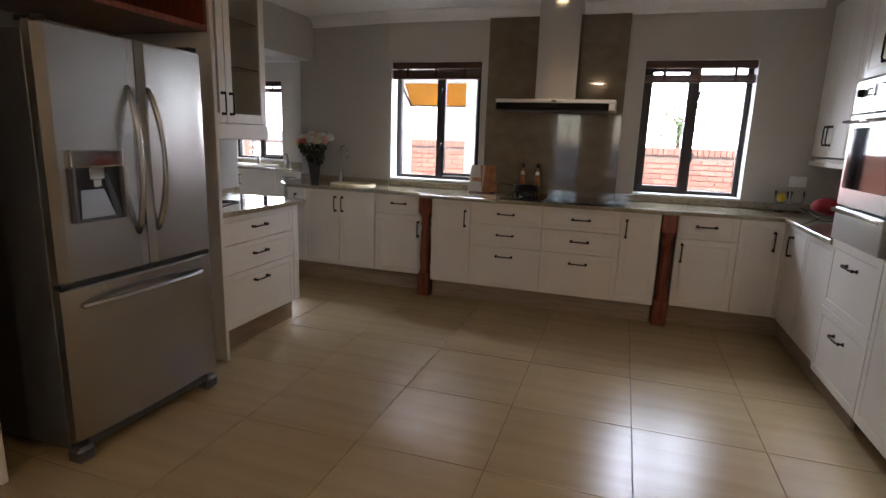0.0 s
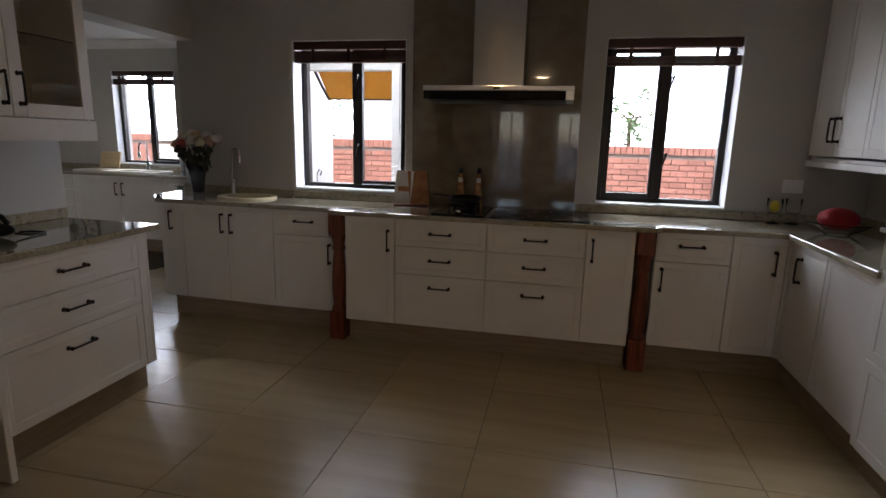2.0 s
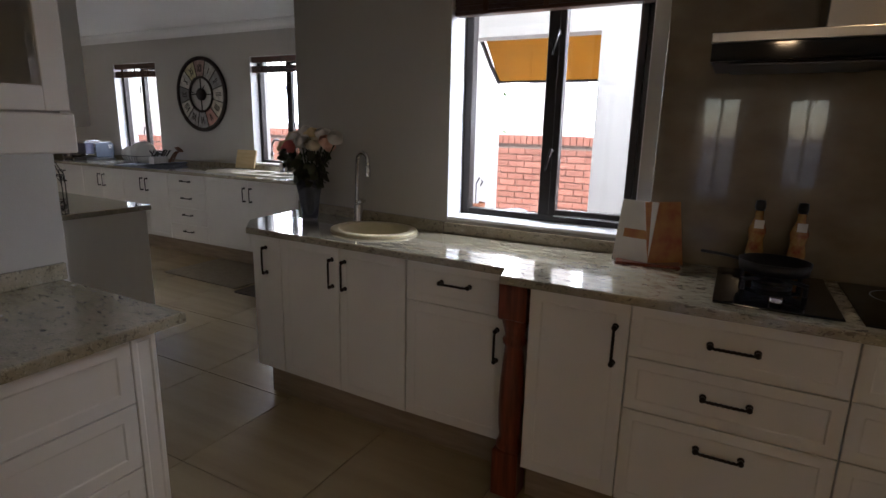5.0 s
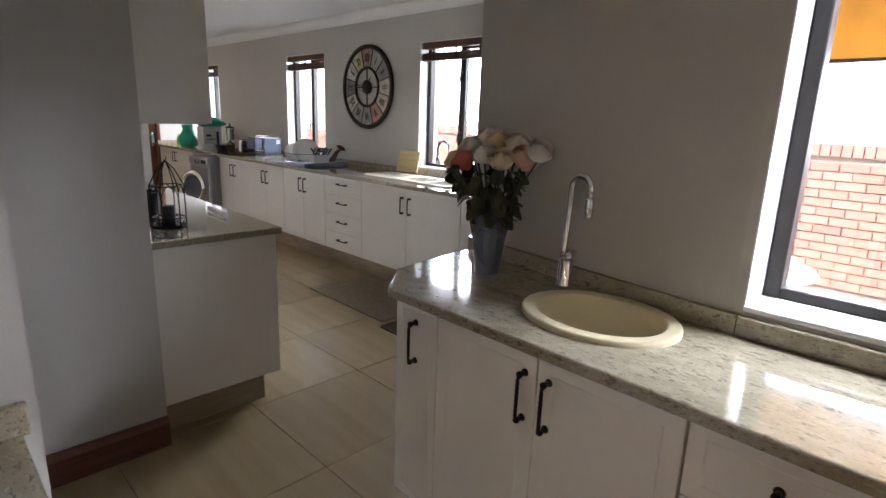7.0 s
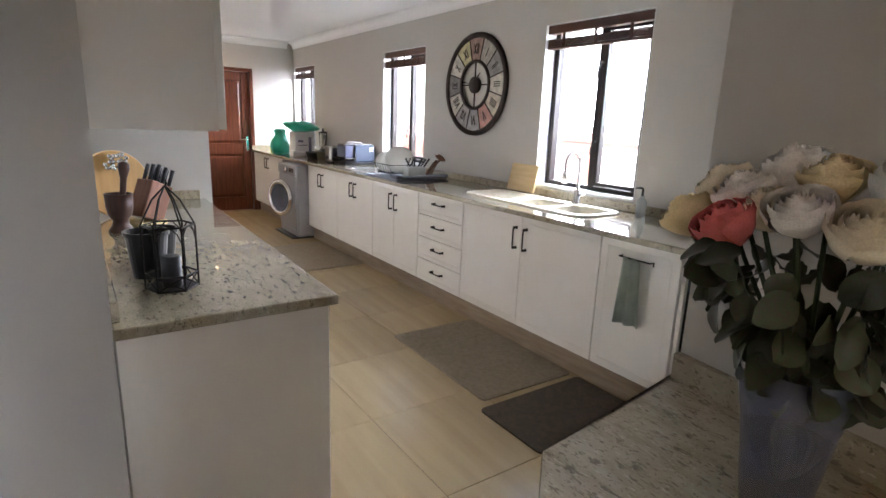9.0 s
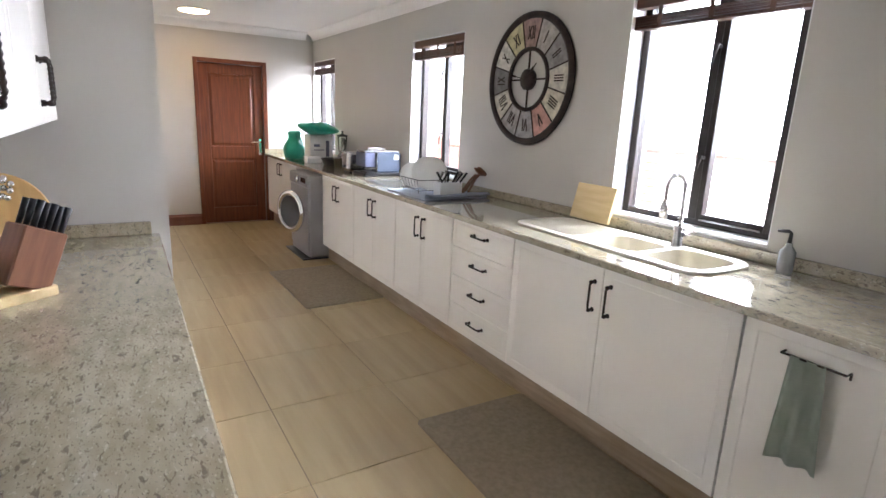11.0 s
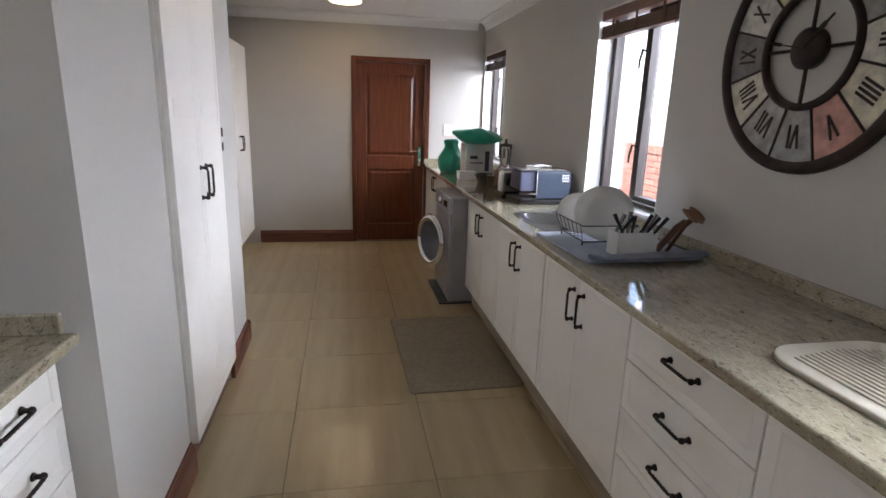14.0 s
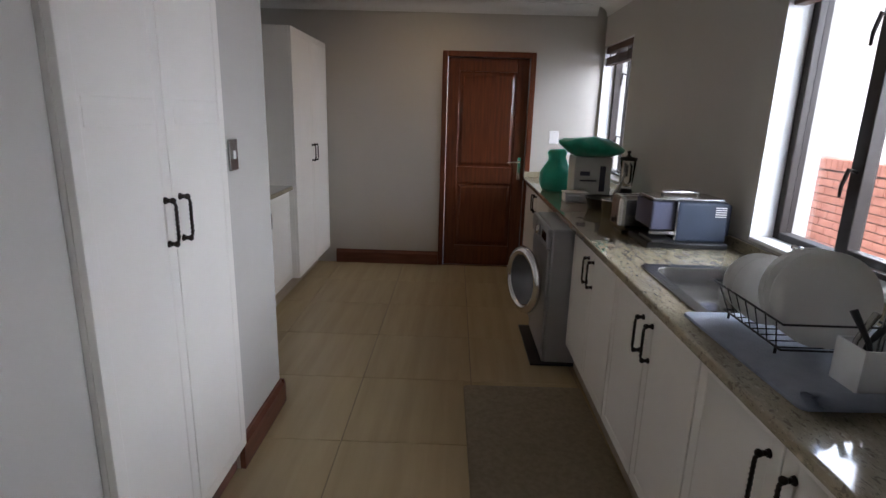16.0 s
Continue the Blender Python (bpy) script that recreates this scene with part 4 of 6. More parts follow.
def double_sink():
    root = thing("double_sink", pose(0, 0, 0), "cream composite double sink with a ribbed drainer", "sink")
    x0, x1, y0, y1 = BIG
    b1, b2 = rounded(-4.98, -4.70, y0 + 0.05, y1 - 0.09, 0.07), rounded(-4.665, -4.38, y0 + 0.05, y1 - 0.06, 0.08)
    part("rim", slab(rounded(x0, x1, y0, y1, 0.11, 8), [b1, b2], TOP - 0.001, TOP + 0.012, 0.006), CREAM2, root)
    part("basin", bowl(b1, -4.84, 6.575, TOP + 0.007, 0.14), CREAM2, root, smooth=True)
    part("basin", bowl(b2, -4.52, 6.59, TOP + 0.007, 0.17), CREAM2, root, smooth=True)
    for k in range(18):
        yy = y0 + 0.05 + k * (y1 - y0 - 0.1) / 17
        part("rib", box(x0 + 0.05 + 0.03 * abs(k - 8.5) / 8.5, -5.06, yy - 0.004, yy + 0.004, TOP + 0.012, TOP + 0.016, 0.0012), CREAM2, root)
    for cx, cy, d in ((-4.84, 6.575, 0.131), (-4.52, 6.59, 0.161)):
        part("drain", lathe([(0, 0), (0.035, 0), (0.038, 0.004), (0, 0.0042)], 18, Matrix.Translation((cx, cy, TOP + 0.007 - d - 0.009))), CHROME, root)


def spring_tap(x, y):
    root = thing("kitchen_tap", pose(x, y, TOP + 0.012), "chrome pull-down spring tap at the double sink", "tap")
    part("base", lathe([(0, 0), (0.03, 0), (0.03, 0.008), (0.024, 0.015), (0.022, 0.09), (0.017, 0.1), (0, 0.1)], 20), CHROME, root, smooth=True)
    part("lever", tube([(0.02, 0, 0.06), (0.06, -0.005, 0.07), (0.09, -0.01, 0.09)], [0.011, 0.009, 0.006], 8), CHROME, root, smooth=True)
    path = [Vector((0, 0, 0.1 + 0.16 * k / 20)) for k in range(21)] + [Vector((0, -0.065 + 0.065 * math.cos(radians(a)), 0.26 + 0.075 * math.sin(radians(a)))) for a in range(6, 181, 6)] + [Vector((0, -0.13, 0.26 - 0.012 * k)) for k in range(1, 5)]
    part("hose", tube(path, 0.007, 8), STEEL, root, smooth=True)
    coil, turns = [], 34
    for i in range(turns * 7):
        s = i / (turns * 7 - 1) * (len(path) - 1)
        j = min(int(s), len(path) - 2)
        p = path[j].lerp(path[j + 1], s - j)
        d = (path[j + 1] - path[j]).normalized()
        e = Vector((1, 0, 0))
        g = d.cross(e)
        a = 2 * math.pi * i / 7
        coil.append(p + 0.0125 * (math.cos(a) * e + math.sin(a) * g))
    part("spring", tube(coil, 0.0024, 5), CHROME, root, smooth=True)
    part("spray_head", lathe([(0, 0), (0.019, 0), (0.019, 0.05), (0.013, 0.075), (0, 0.078)], 16, Matrix.Translation((0, -0.13, 0.14))), CHROME, root, smooth=True)


def steel_sink():
    root = thing("steel_sink", pose(0, 0, 0), "stainless steel inset sink in the granite", "sink")
    x0, x1, y0, y1 = SS
    b = rounded(x0 + 0.05, x1 - 0.06, y0 + 0.045, y1 - 0.06, 0.06)
    part("rim", slab(rounded(x0, x1, y0, y1, 0.05), [b], TOP - 0.001, TOP + 0.006, 0.003), STEEL, root)
    part("basin", bowl(b, (x0 + x1) / 2, (y0 + y1) / 2 - 0.01, TOP + 0.004, 0.16), STEEL, root, smooth=True)
    t = thing("mixer_tap", pose(-7.13, 6.81, TOP), "short chrome mixer tap behind the steel sink", "tap")
    part("base", lathe([(0, 0), (0.027, 0), (0.027, 0.006), (0.022, 0.012), (0.022, 0.11), (0.018, 0.125), (0, 0.13)], 18), CHROME, t, smooth=True)
    part("spout", tube([(0, 0, 0.07), (0, -0.05, 0.095), (0, -0.12, 0.09), (0, -0.14, 0.075)], [0.016, 0.014, 0.012, 0.011], 10), CHROME, t, smooth=True)
    part("lever", tube([(0, 0.005, 0.125), (0, -0.02, 0.15), (0, -0.07, 0.165)], [0.014, 0.011, 0.008], 8), CHROME, t, smooth=True)


double_sink()
spring_tap(-4.70, 6.75)
steel_sink()


def dishwasher():
    root = thing("dishwasher", pose(-3.598, FY + 0.03, 0), "black built-in dishwasher without a front panel", "dishwasher")
    part("body", box(0.004, 0.594, 0.03, 0.58, 0.02, 0.86, 0.004), STEEL_D, root)
    part("front", box(0.004, 0.594, 0.0, 0.028, 0.13, 0.86, 0.004), BLACKGLASS, root)
    part("bottom_strip", box(0.004, 0.594, -0.004, 0.03, 0.095, 0.125, 0.003), STEEL, root)
    for x in (0.06, 0.13, 0.48):
        part("bracket", box(x, x + 0.035, -0.008, -0.003, 0.06, 0.1, 0.002), STEEL, root)
    for z in (0.42, 0.45):
        part("clip", box(0.03, 0.05, -0.006, -0.001, z, z + 0.012, 0.001), WHITE, root)


dishwasher()


def washing_machine():
    m = pose(-8.945, 6.13, 0)
    root = thing("washing_machine", m, "silver front-loading washing machine with its door ajar", "washing machine")
    w, h = 0.6, 0.845
    part("body", box(0, w, 0.02, 0.6, 0.015, h, 0.012, 2), SILVER, root)
    part("front_panel", box(0.006, w - 0.006, 0.0, 0.02, 0.09, 0.72, 0.008, 2), SILVER, root)
    part("control_panel", box(0.006, w - 0.006, -0.008, 0.02, 0.725, h - 0.004, 0.008, 2), SILVER, root)
    part("detergent_drawer", box(0.02, 0.19, -0.012, -0.007, 0.745, 0.825, 0.003), SILVER, root)
    part("program_knob", lathe([(0, 0), (0.035, 0), (0.03, 0.025), (0, 0.027)], 22, Matrix.Translation((0.31, -0.008, 0.785)) @ Matrix.Rotation(radians(90), 4, "X")), CHROME, root, smooth=True)
    part("display", box(0.40, 0.55, -0.011, -0.007, 0.76, 0.81, 0.001), BLACKGLASS, root)
    part("drum", lathe([(0.16, 0), (0.155, -0.02), (0.15, -0.15), (0.0, -0.16)], 30, Matrix.Translation((0.3, -0.001, 0.455)) @ Matrix.Rotation(radians(90), 4, "X")), STEEL_D, root, smooth=True)
    d = part("porthole_door", lathe([(0.155, 0.0), (0.195, 0.0), (0.205, 0.012), (0.2, 0.03), (0.18, 0.042), (0.158, 0.04), (0.15, 0.02)], 36, Matrix.Rotation(radians(90), 4, "X"), closed=True), CHROME, root, "chrome porthole ring standing ajar", smooth=True)
    d.matrix_local = pose(0.515, -0.004, 0.455, 0, 0, 20) @ pose(-0.215, 0, 0) @ Matrix.Diagonal((1.07, 1.0, 1.07, 1))
    part("glass_bowl", lathe([(0.15, 0.025), (0.13, 0.005), (0.11, -0.03), (0.0, -0.05)], 30, Matrix.Rotation(radians(90), 4, "X")), WMGLASS, d, smooth=True)
    part("kick_plate", box(0.006, w - 0.006, 0.01, 0.02, 0.02, 0.085, 0.003), SILVER, root)
    tagged(link("rubber_pad", box(-8.96, -8.33, 6.07, 6.75, 0.0, 0.012, 0.003), BLACK), "black rubber pad under the washing machine", "mat")


WMGLASS = mat("porthole_glass", (0.16, 0.17, 0.19), 0.08, var=0.05)
SILVER = mat("silver_enamel", (0.40, 0.40, 0.415), 0.34, 0.5, var=0.03, bump=0.02)
washing_machine()

# ---- scullery: south counter, pantry, far cabinets ----
cabinet("base_cabinet", pose(-3.757, 4.61, 0, 0, 0, 180), 1.02, 0.555, LOW, UNDER, drawers3(0.02, 0.6) + [("door", 0.6, 1.02, LOW, UNDER, (0.66, 0.75, True))], "white drawer and door cabinet on the south side", SG, rim=0.05)
cabinet("base_cabinet", pose(-4.778, 4.61, 0, 0, 0, 180), 1.018, 0.555, LOW, UNDER, pair(0, 0.55) + drawers3(0.55, 1.018), "white door and drawer cabinet on the south side", SG, rim=0.05)
tagged(link("end_panel", box(-3.757, -3.74, 4.056, 4.612, LOW, UNDER, 0.002), CAB), "white end panel of the south counter", "panel")
tagged(link("plinth", boxes((-3.82, -3.802, 4.056, 4.55, 0, LOW), (-5.795, -3.82, 4.532, 4.55, 0, LOW)), PLINTH), "brown laminate plinth of the south counter", "plinth", kind="structure")
worktop("worktop", [(-5.798, 4.052), (-3.715, 4.052), (-3.715, 4.632), (-5.798, 4.672)], [], "polished granite worktop with canisters and lantern")
tagged(link("upstand", boxes((-5.778, -3.76, 4.052, 4.072, TOP, TOP + 0.055), (-5.798, -5.778, 4.052, 4.64, TOP, TOP + 0.055), bevel=0.003), GRANITE), "granite upstand round the south counter", "upstand", kind="structure")
cabinet("wall_cabinet", pose(-3.757, 4.35, 0, 0, 0, 180), 1.02, 0.298, 1.37, 2.435, [("door", 0, 0.51, 1.372, 2.435, (0.47, 1.5, True)), ("door", 0.51, 1.02, 1.372, 2.435, (0.55, 1.5, True))], "white two-door wall cabinet over the south counter")
cabinet("wall_cabinet", pose(-4.778, 4.35, 0, 0, 0, 180), 1.018, 0.298, 1.37, 2.435, [("door", 0, 0.51, 1.372, 2.435, (0.47, 1.5, True)), ("door", 0.51, 1.018, 1.372, 2.435, (0.55, 1.5, True))], "white two-door wall cabinet over the south counter")


def pantry():
    root = thing("pantry_cupboard", pose(-6.458, 4.746, 0, 0, 0, 180), "tall white two-door pantry cupboard set in the wall", "cupboard")
    w, lo = 0.806, 0.125
    part("side_panel", box(0, 0.018, 0.021, 0.6, lo, 2.415), CAB, root)
    part("side_panel", box(w - 0.018, w, 0.021, 0.6, lo, 2.415), CAB, root)
    part("bottom_panel", box(0.018, w - 0.018, 0.021, 0.6, lo, lo + 0.018), CAB, root)
    part("top_panel", box(0.018, w - 0.018, 0.021, 0.6, 2.397, 2.415), CAB, root)
    part("back_panel", box(0.018, w - 0.018, 0.58, 0.6, lo + 0.018, 2.397), CAB, root)
    for k in range(2):
        d = part("door", shaker(w / 2 - 0.004, 2.41 - lo), CAB, root)
        d.location = (0.002 + k * w / 2, 0, lo)
        part("mid_rail", box(0.055, w / 2 - 0.059, 0.0005, 0.008, 1.30, 1.37, 0.002), CAB, d)
        handle(d, (w / 2 - 0.045) if k == 0 else 0.04, 1.024, True)


pantry()
tagged(link("plinth", boxes((-7.26, -6.462, 4.68, 4.698, 0, 0.123)), SKIRT), "dark brown plinth under the pantry", "plinth", kind="structure")
cabinet("tall_cabinet", pose(-9.43, 4.36, 0, 0, 0, 180), 1.075, 0.6, LOW, 2.06, [("door", 0, 0.54, LOW, 2.06, (0.50, 1.12, True)), ("door", 0.54, 1.075, LOW, 2.06, (0.58, 1.12, True))], "tall white broom cupboard at the end of the scullery")
cabinet("base_cabinet", pose(-8.3, 4.30, 0, 0, 0, 180), 1.128, 0.54, LOW, UNDER, pair(0, 1.128), "white two-door cabinet in the alcove", SG)
worktop("worktop", [(-9.428, 3.755), (-8.28, 3.755), (-8.28, 4.33), (-9.428, 4.33)], [], "granite worktop in the alcove")
tagged(link("plinth", boxes((-10.5, -8.3, 4.22, 4.238, 0, LOW)), PLINTH), "laminate plinth of the alcove units", "plinth", kind="structure")

# ---- floor mats ----
MAT1 = mat("mat_beige", (0.25, 0.205, 0.14), 0.9, colour2=(0.20, 0.16, 0.105), scale=40, bump=0.6, bscale=300)
MAT2 = mat("mat_brown", (0.085, 0.062, 0.042), 0.9, colour2=(0.055, 0.045, 0.034), scale=40, bump=0.6, bscale=300)


def floor_mat(x0, x1, y0, y1, material, label, turn=0.0):
    bm = slab(rounded(-(x1 - x0) / 2, (x1 - x0) / 2, -(y1 - y0) / 2, (y1 - y0) / 2, 0.03), [], 0.0, 0.009, 0.003)
    ob = tagged(link("floor_mat", bm, material), label, "mat", "kitchen mats")
    ob.matrix_world = pose((x0 + x1) / 2, (y0 + y1) / 2, 0, 0, 0, turn)


floor_mat(-8.05, -6.97, 5.67, 6.32, MAT1, "beige washable mat in front of the steel sink", 1)
floor_mat(-5.22, -4.23, 5.67, 6.32, MAT1, "beige washable mat in front of the double sink", -1)
floor_mat(-4.18, -3.74, 5.59, 6.31, MAT2, "small dark brown mat before the dishwasher", 0)

# ---- outside ----
pf = thing("patio_arch", pose(0, 0, 0), "white plastered patio pillars and lintel outside the window", "patio")
part("pillar", box(-2.66, -2.33, 5.95, 6.10, -0.08, 2.6), PLASTER, pf)
part("pillar", box(-1.33, -0.98, 5.95, 6.10, -0.08, 2.6), PLASTER, pf)
part("lintel", box(-2.33, -1.33, 5.95, 6.10, 1.985, 2.6), PLASTER, pf)
AWN = mat("awning_cloth", (0.52, 0.28, 0.045), 0.8, var=0.06, scale=6, bump=0.2)
bm = bmesh.new()
g = [[bm.verts.new((-2.25 + 1.7 * i / 12, 6.104 + 0.13 * k, 2.16 - 0.40 * (k / 4) ** 1.5)) for k in range(5)] for i in range(13)]
for a, b in zip(g, g[1:]):
    for k in range(4):
        bm.faces.new((a[k], a[k + 1], b[k + 1], b[k]))
bmesh.ops.solidify(bm, geom=bm.faces[:], thickness=0.006)
awn = thing("awning", pose(0, 0, 0), "yellow canvas awning fixed to the patio lintel", "awning")
part("canopy", bm, AWN, awn)
part("arm", tube([(-2.24, 6.10, 2.10), (-2.26, 6.3, 2.02), (-2.27, 6.5, 1.88), (-2.25, 6.63, 1.76)], 0.016, 8), BLACK, awn)
part("front_bar", tube([(-2.26, 6.625, 1.765), (-0.55, 6.625, 1.765)], 0.012, 8), BLACK, awn)

# added out of view: darkens the lower half of the back windows in the splashback
tagged(link("south_screen_wall", box(-6, 6, -7.0, -6.8, -0.08, 1.2), PLASTER), "unseen plain wall added to darken the window reflections", "wall", kind="structure")
HOUSE_W = mat("house_plaster", (0.78, 0.75, 0.70), 0.8, var=0.04, scale=0.7, bump=0.3)
hs = thing("house", pose(0, 0, 0), "pale plastered neighbouring house behind the garden wall", "house")
part("wall", box(-16, -3.0, 13, 18, -0.08, 5.2), HOUSE_W, hs)
part("roof", boxes((-16.4, -2.6, 12.5, 18.5, 5.2, 5.4)), GROUT, hs)
for i in range(14):
    part("board", box(-16, -3.0, 12.975, 12.999, 2.9 + 0.16 * i, 3.04 + 0.16 * i), HOUSE_W, hs)
LEAF_OUT = mat("garden_leaf", (0.12, 0.19, 0.07), 0.6, colour2=(0.09, 0.14, 0.05), scale=4)
BARK = mat("bark", (0.12, 0.08, 0.05), 0.9, bump=0.5)


def leaf_cloud(n, rx, ry, rz, size):
    bm = bmesh.new()
    for i in range(n):
        while True:
            p = Vector((random.uniform(-1, 1), random.uniform(-1, 1), random.uniform(-1, 1)))
            if p.length < 1 and noise.noise(p * 2.2) > -0.12:
                break
        q = Matrix.LocRotScale((p.x * rx, p.y * ry, p.z * rz), Euler((random.uniform(0, 6), random.uniform(0, 6), random.uniform(0, 6))), (size * random.uniform(0.6, 1.2),) * 3)
        vs = [bm.verts.new(q @ Vector(c)) for c in ((0, -1, 0), (0.35, -0.2, 0.1), (0, 1, 0), (-0.35, -0.2, 0.1))]
        bm.faces.new((vs[0], vs[1], vs[2]))
        bm.faces.new((vs[0], vs[2], vs[3]))
    return bm


def tree(x, y, z, r, label):
    root = thing("tree", pose(x, y, -0.08), label, "tree", "garden trees")
    part("trunk", tube([(0, 0, 0), (0.03, 0, z * 0.5), (-0.02, 0.02, z), (0.05, 0, z + r * 0.4)], [0.05, 0.04, 0.03, 0.012], 8), BARK, root)
    for k in range(5):
        a = k * 1.3
        part("limb", tube([(0, 0, z - 0.1 + 0.06 * k), (0.25 * r * math.cos(a), 0.25 * r * math.sin(a), z + 0.1), (0.6 * r * math.cos(a), 0.6 * r * math.sin(a), z + 0.25 * r)], [0.02, 0.014, 0.006], 6), BARK, root)
    c = part("crown", leaf_cloud(420, r, r, r * 1.25, 0.05), LEAF_OUT, root)
    c.location = (0, 0, z + 0.1)


tree(1.25, 10.1, 1.75, 0.42, "small green tree behind the garden wall")
tree(-3.92, 10.1, 1.75, 0.5, "small green tree behind the garden wall")

TERRA = mat("terracotta", (0.45, 0.17, 0.08), 0.8, var=0.1, bump=0.2)
pt = thing("patio_table", pose(-2.35, 6.9, -0.08), "white patio table with a cloth over it", "table")
part("tabletop", lathe([(0, 0.7), (0.4, 0.7), (0.41, 0.71), (0.4, 0.725), (0, 0.725)], 28), WHITE, pt)
part("column", tube([(0, 0, 0.02), (0, 0, 0.7)], 0.03, 10), WHITE, pt)
part("base", lathe([(0, 0), (0.22, 0), (0.2, 0.02), (0, 0.03)], 20), WHITE, pt)
CLOTH = mat("grey_cloth", (0.42, 0.44, 0.50), 0.8, var=0.1, bump=0.3)
bm = lathe([(0, 0.1), (0.08, 0.1), (0.13, 0.07), (0.16, 0.02), (0.17, 0)], 16)
for v in bm.verts:
    v.co += noise.noise_vector(v.co * 9) * 0.035
    v.co.z = max(v.co.z, 0.001)
cl = tagged(link("folded_cloth", bm, CLOTH, smooth=True), "crumpled grey cover lying on the patio table", "cloth")
cl.location = (-2.18, 6.85, 0.646)
fp = thing("flower_pot", pose(-2.45, 6.7, 0.646), "terracotta pot on the patio table", "pot")
part("pot", lathe([(0, 0), (0.05, 0), (0.075, 0.12), (0.085, 0.12), (0.085, 0.15), (0.072, 0.15), (0.06, 0.03), (0, 0.03)], 22), TERRA, fp, smooth=False)
part("ornament", tube([(0, 0, 0.03), (0, 0, 0.3), (0.03, 0, 0.36), (0.06, 0, 0.33), (0.04, 0, 0.29)], 0.006, 6), BLACK, fp)

# ---- ceiling lights ----
GLOW = mat("lamp_glass", (1.0, 0.74, 0.42), 0.4, var=0.0, emit=2.2)
# the second fitting only goes with the added fill lamp
for lx, ly, lz in LAMPS:
    cl = thing("ceiling_light", pose(lx, ly, lz + 0.035), "round opal glass ceiling light, switched on", "ceiling light", "ceiling lights")
    part("base", lathe([(0, 0), (0.16, 0), (0.16, -0.012), (0.15, -0.015), (0, -0.015)], 28), CHROME, cl)
    part("shade", lathe([(0.145, -0.016), (0.14, -0.022), (0.11, -0.028), (0.0, -0.0295)], 28), GLOW, cl, smooth=True)

dn = thing("downlight", pose(DOWN[0], DOWN[1], 2.499), "small recessed warm downlight over the hood", "ceiling light")
part("trim_ring", lathe([(0.042, 0), (0.06, 0), (0.058, -0.006), (0.042, -0.008)], 28, None, True), CHROME, dn)
part("lens", lathe([(0.0415, -0.001), (0.03, -0.0025), (0, -0.003)], 24), GLOW, dn, smooth=True)

# ---- kitchen: small things ----
SILVER_GLASS = mat("tinted_glass", (0.46, 0.49, 0.62), 0.05, 0.0, var=0.08, scale=14, trans=0.78)
LEAF = mat("dark_leaf", (0.028, 0.05, 0.018), 0.45, colour2=(0.045, 0.03, 0.02), scale=7, ospread=0.4)
STEM = mat("stem", (0.03, 0.05, 0.02), 0.6)
PETALS = [mat("petal_" + n, c, 0.6, var=0.08, scale=20) for n, c in (("white", (0.90, 0.86, 0.79)), ("cream", (0.90, 0.79, 0.58)), ("red", (0.78, 0.20, 0.19)), ("peach", (0.88, 0.55, 0.43)), ("yellow", (0.84, 0.67, 0.38)))]
vs_ = thing("vase", pose(-2.55, 4.775, TOP), "flared silvery glass vase holding roses", "vase")
part("vase_body", lathe([(0, 0), (0.038, 0), (0.041, 0.006), (0.044, 0.03), (0.058, 0.14), (0.075, 0.225), (0.072, 0.225), (0.055, 0.14), (0.040, 0.02), (0, 0.015)], 26), SILVER_GLASS, vs_, smooth=True)
rnd = random.Random(5)


def rose_mesh(seed, r):
    """Cupped round-rimmed petals wound in a spiral, the outer ones curling out."""
    rr = random.Random(seed)
    bm = bmesh.new()
    n = 26
    for i in range(n):
        f = i / (n - 1)
        a0 = i * 2.39996 + rr.uniform(-0.2, 0.2)
        rad, half = r * (0.08 + 0.78 * f ** 0.85), 1.35 - 0.45 * f
        top = r * (0.78 - 0.34 * f) * rr.uniform(0.93, 1.05)
        rows = []
        for iv in range(6):
            row = []
            for iu in range(7):
                u = iu / 3 - 1
                v = iv / 5 * (1 - 0.13 * u ** 4)
                rho = rad * (0.24 + 0.80 * math.sin(2.25 * v)) + r * 0.42 * max(0, f - 0.5) * max(0, v - 0.6) / 0.4
                ang = a0 + half * u * (0.55 + 0.45 * v)
                p = Vector((rho * math.cos(ang), rho * math.sin(ang), -0.75 * r + (top + 0.75 * r) * v - 0.35 * r * max(0, f - 0.5) * max(0, v - 0.8)))
                p += noise.noise_vector(p / r * 2.6 + Vector((seed, i, 0))) * 0.04 * r
                row.append(bm.verts.new(p))
            rows.append(row)
        for a, b in zip(rows, rows[1:]):
            for k in range(6):
                bm.faces.new((a[k], a[k + 1], b[k + 1], b[k]))
    return bm


bq = thing("rose_bouquet", pose(-2.535, 4.765, TOP + 0.015), "bouquet of white, cream, peach and red roses in the vase", "flowers")
BLOOMS = [(-0.13, -0.01, 0.375, 2, 0.046), (-0.215, 0.04, 0.372, 4, 0.046), (0.03, 0.0, 0.39, 1, 0.048), (0.16, 0.02, 0.425, 0, 0.045), (-0.045, 0.0, 0.405, 0, 0.044), (0.09, 0.03, 0.405, 3, 0.043), (-0.04, 0.07, 0.445, 4, 0.045), (-0.14, 0.05, 0.415, 0, 0.048), (-0.09, 0.08, 0.455, 0, 0.046), (0.04, 0.07, 0.44, 0, 0.048), (-0.185, 0.08, 0.42, 1, 0.046), (-0.10, 0.03, 0.40, 1, 0.042), (0.085, 0.06, 0.385, 3, 0.042)]
rose_cache = [rose_mesh(k, 1.0) for k in range(3)]
rose_me = []
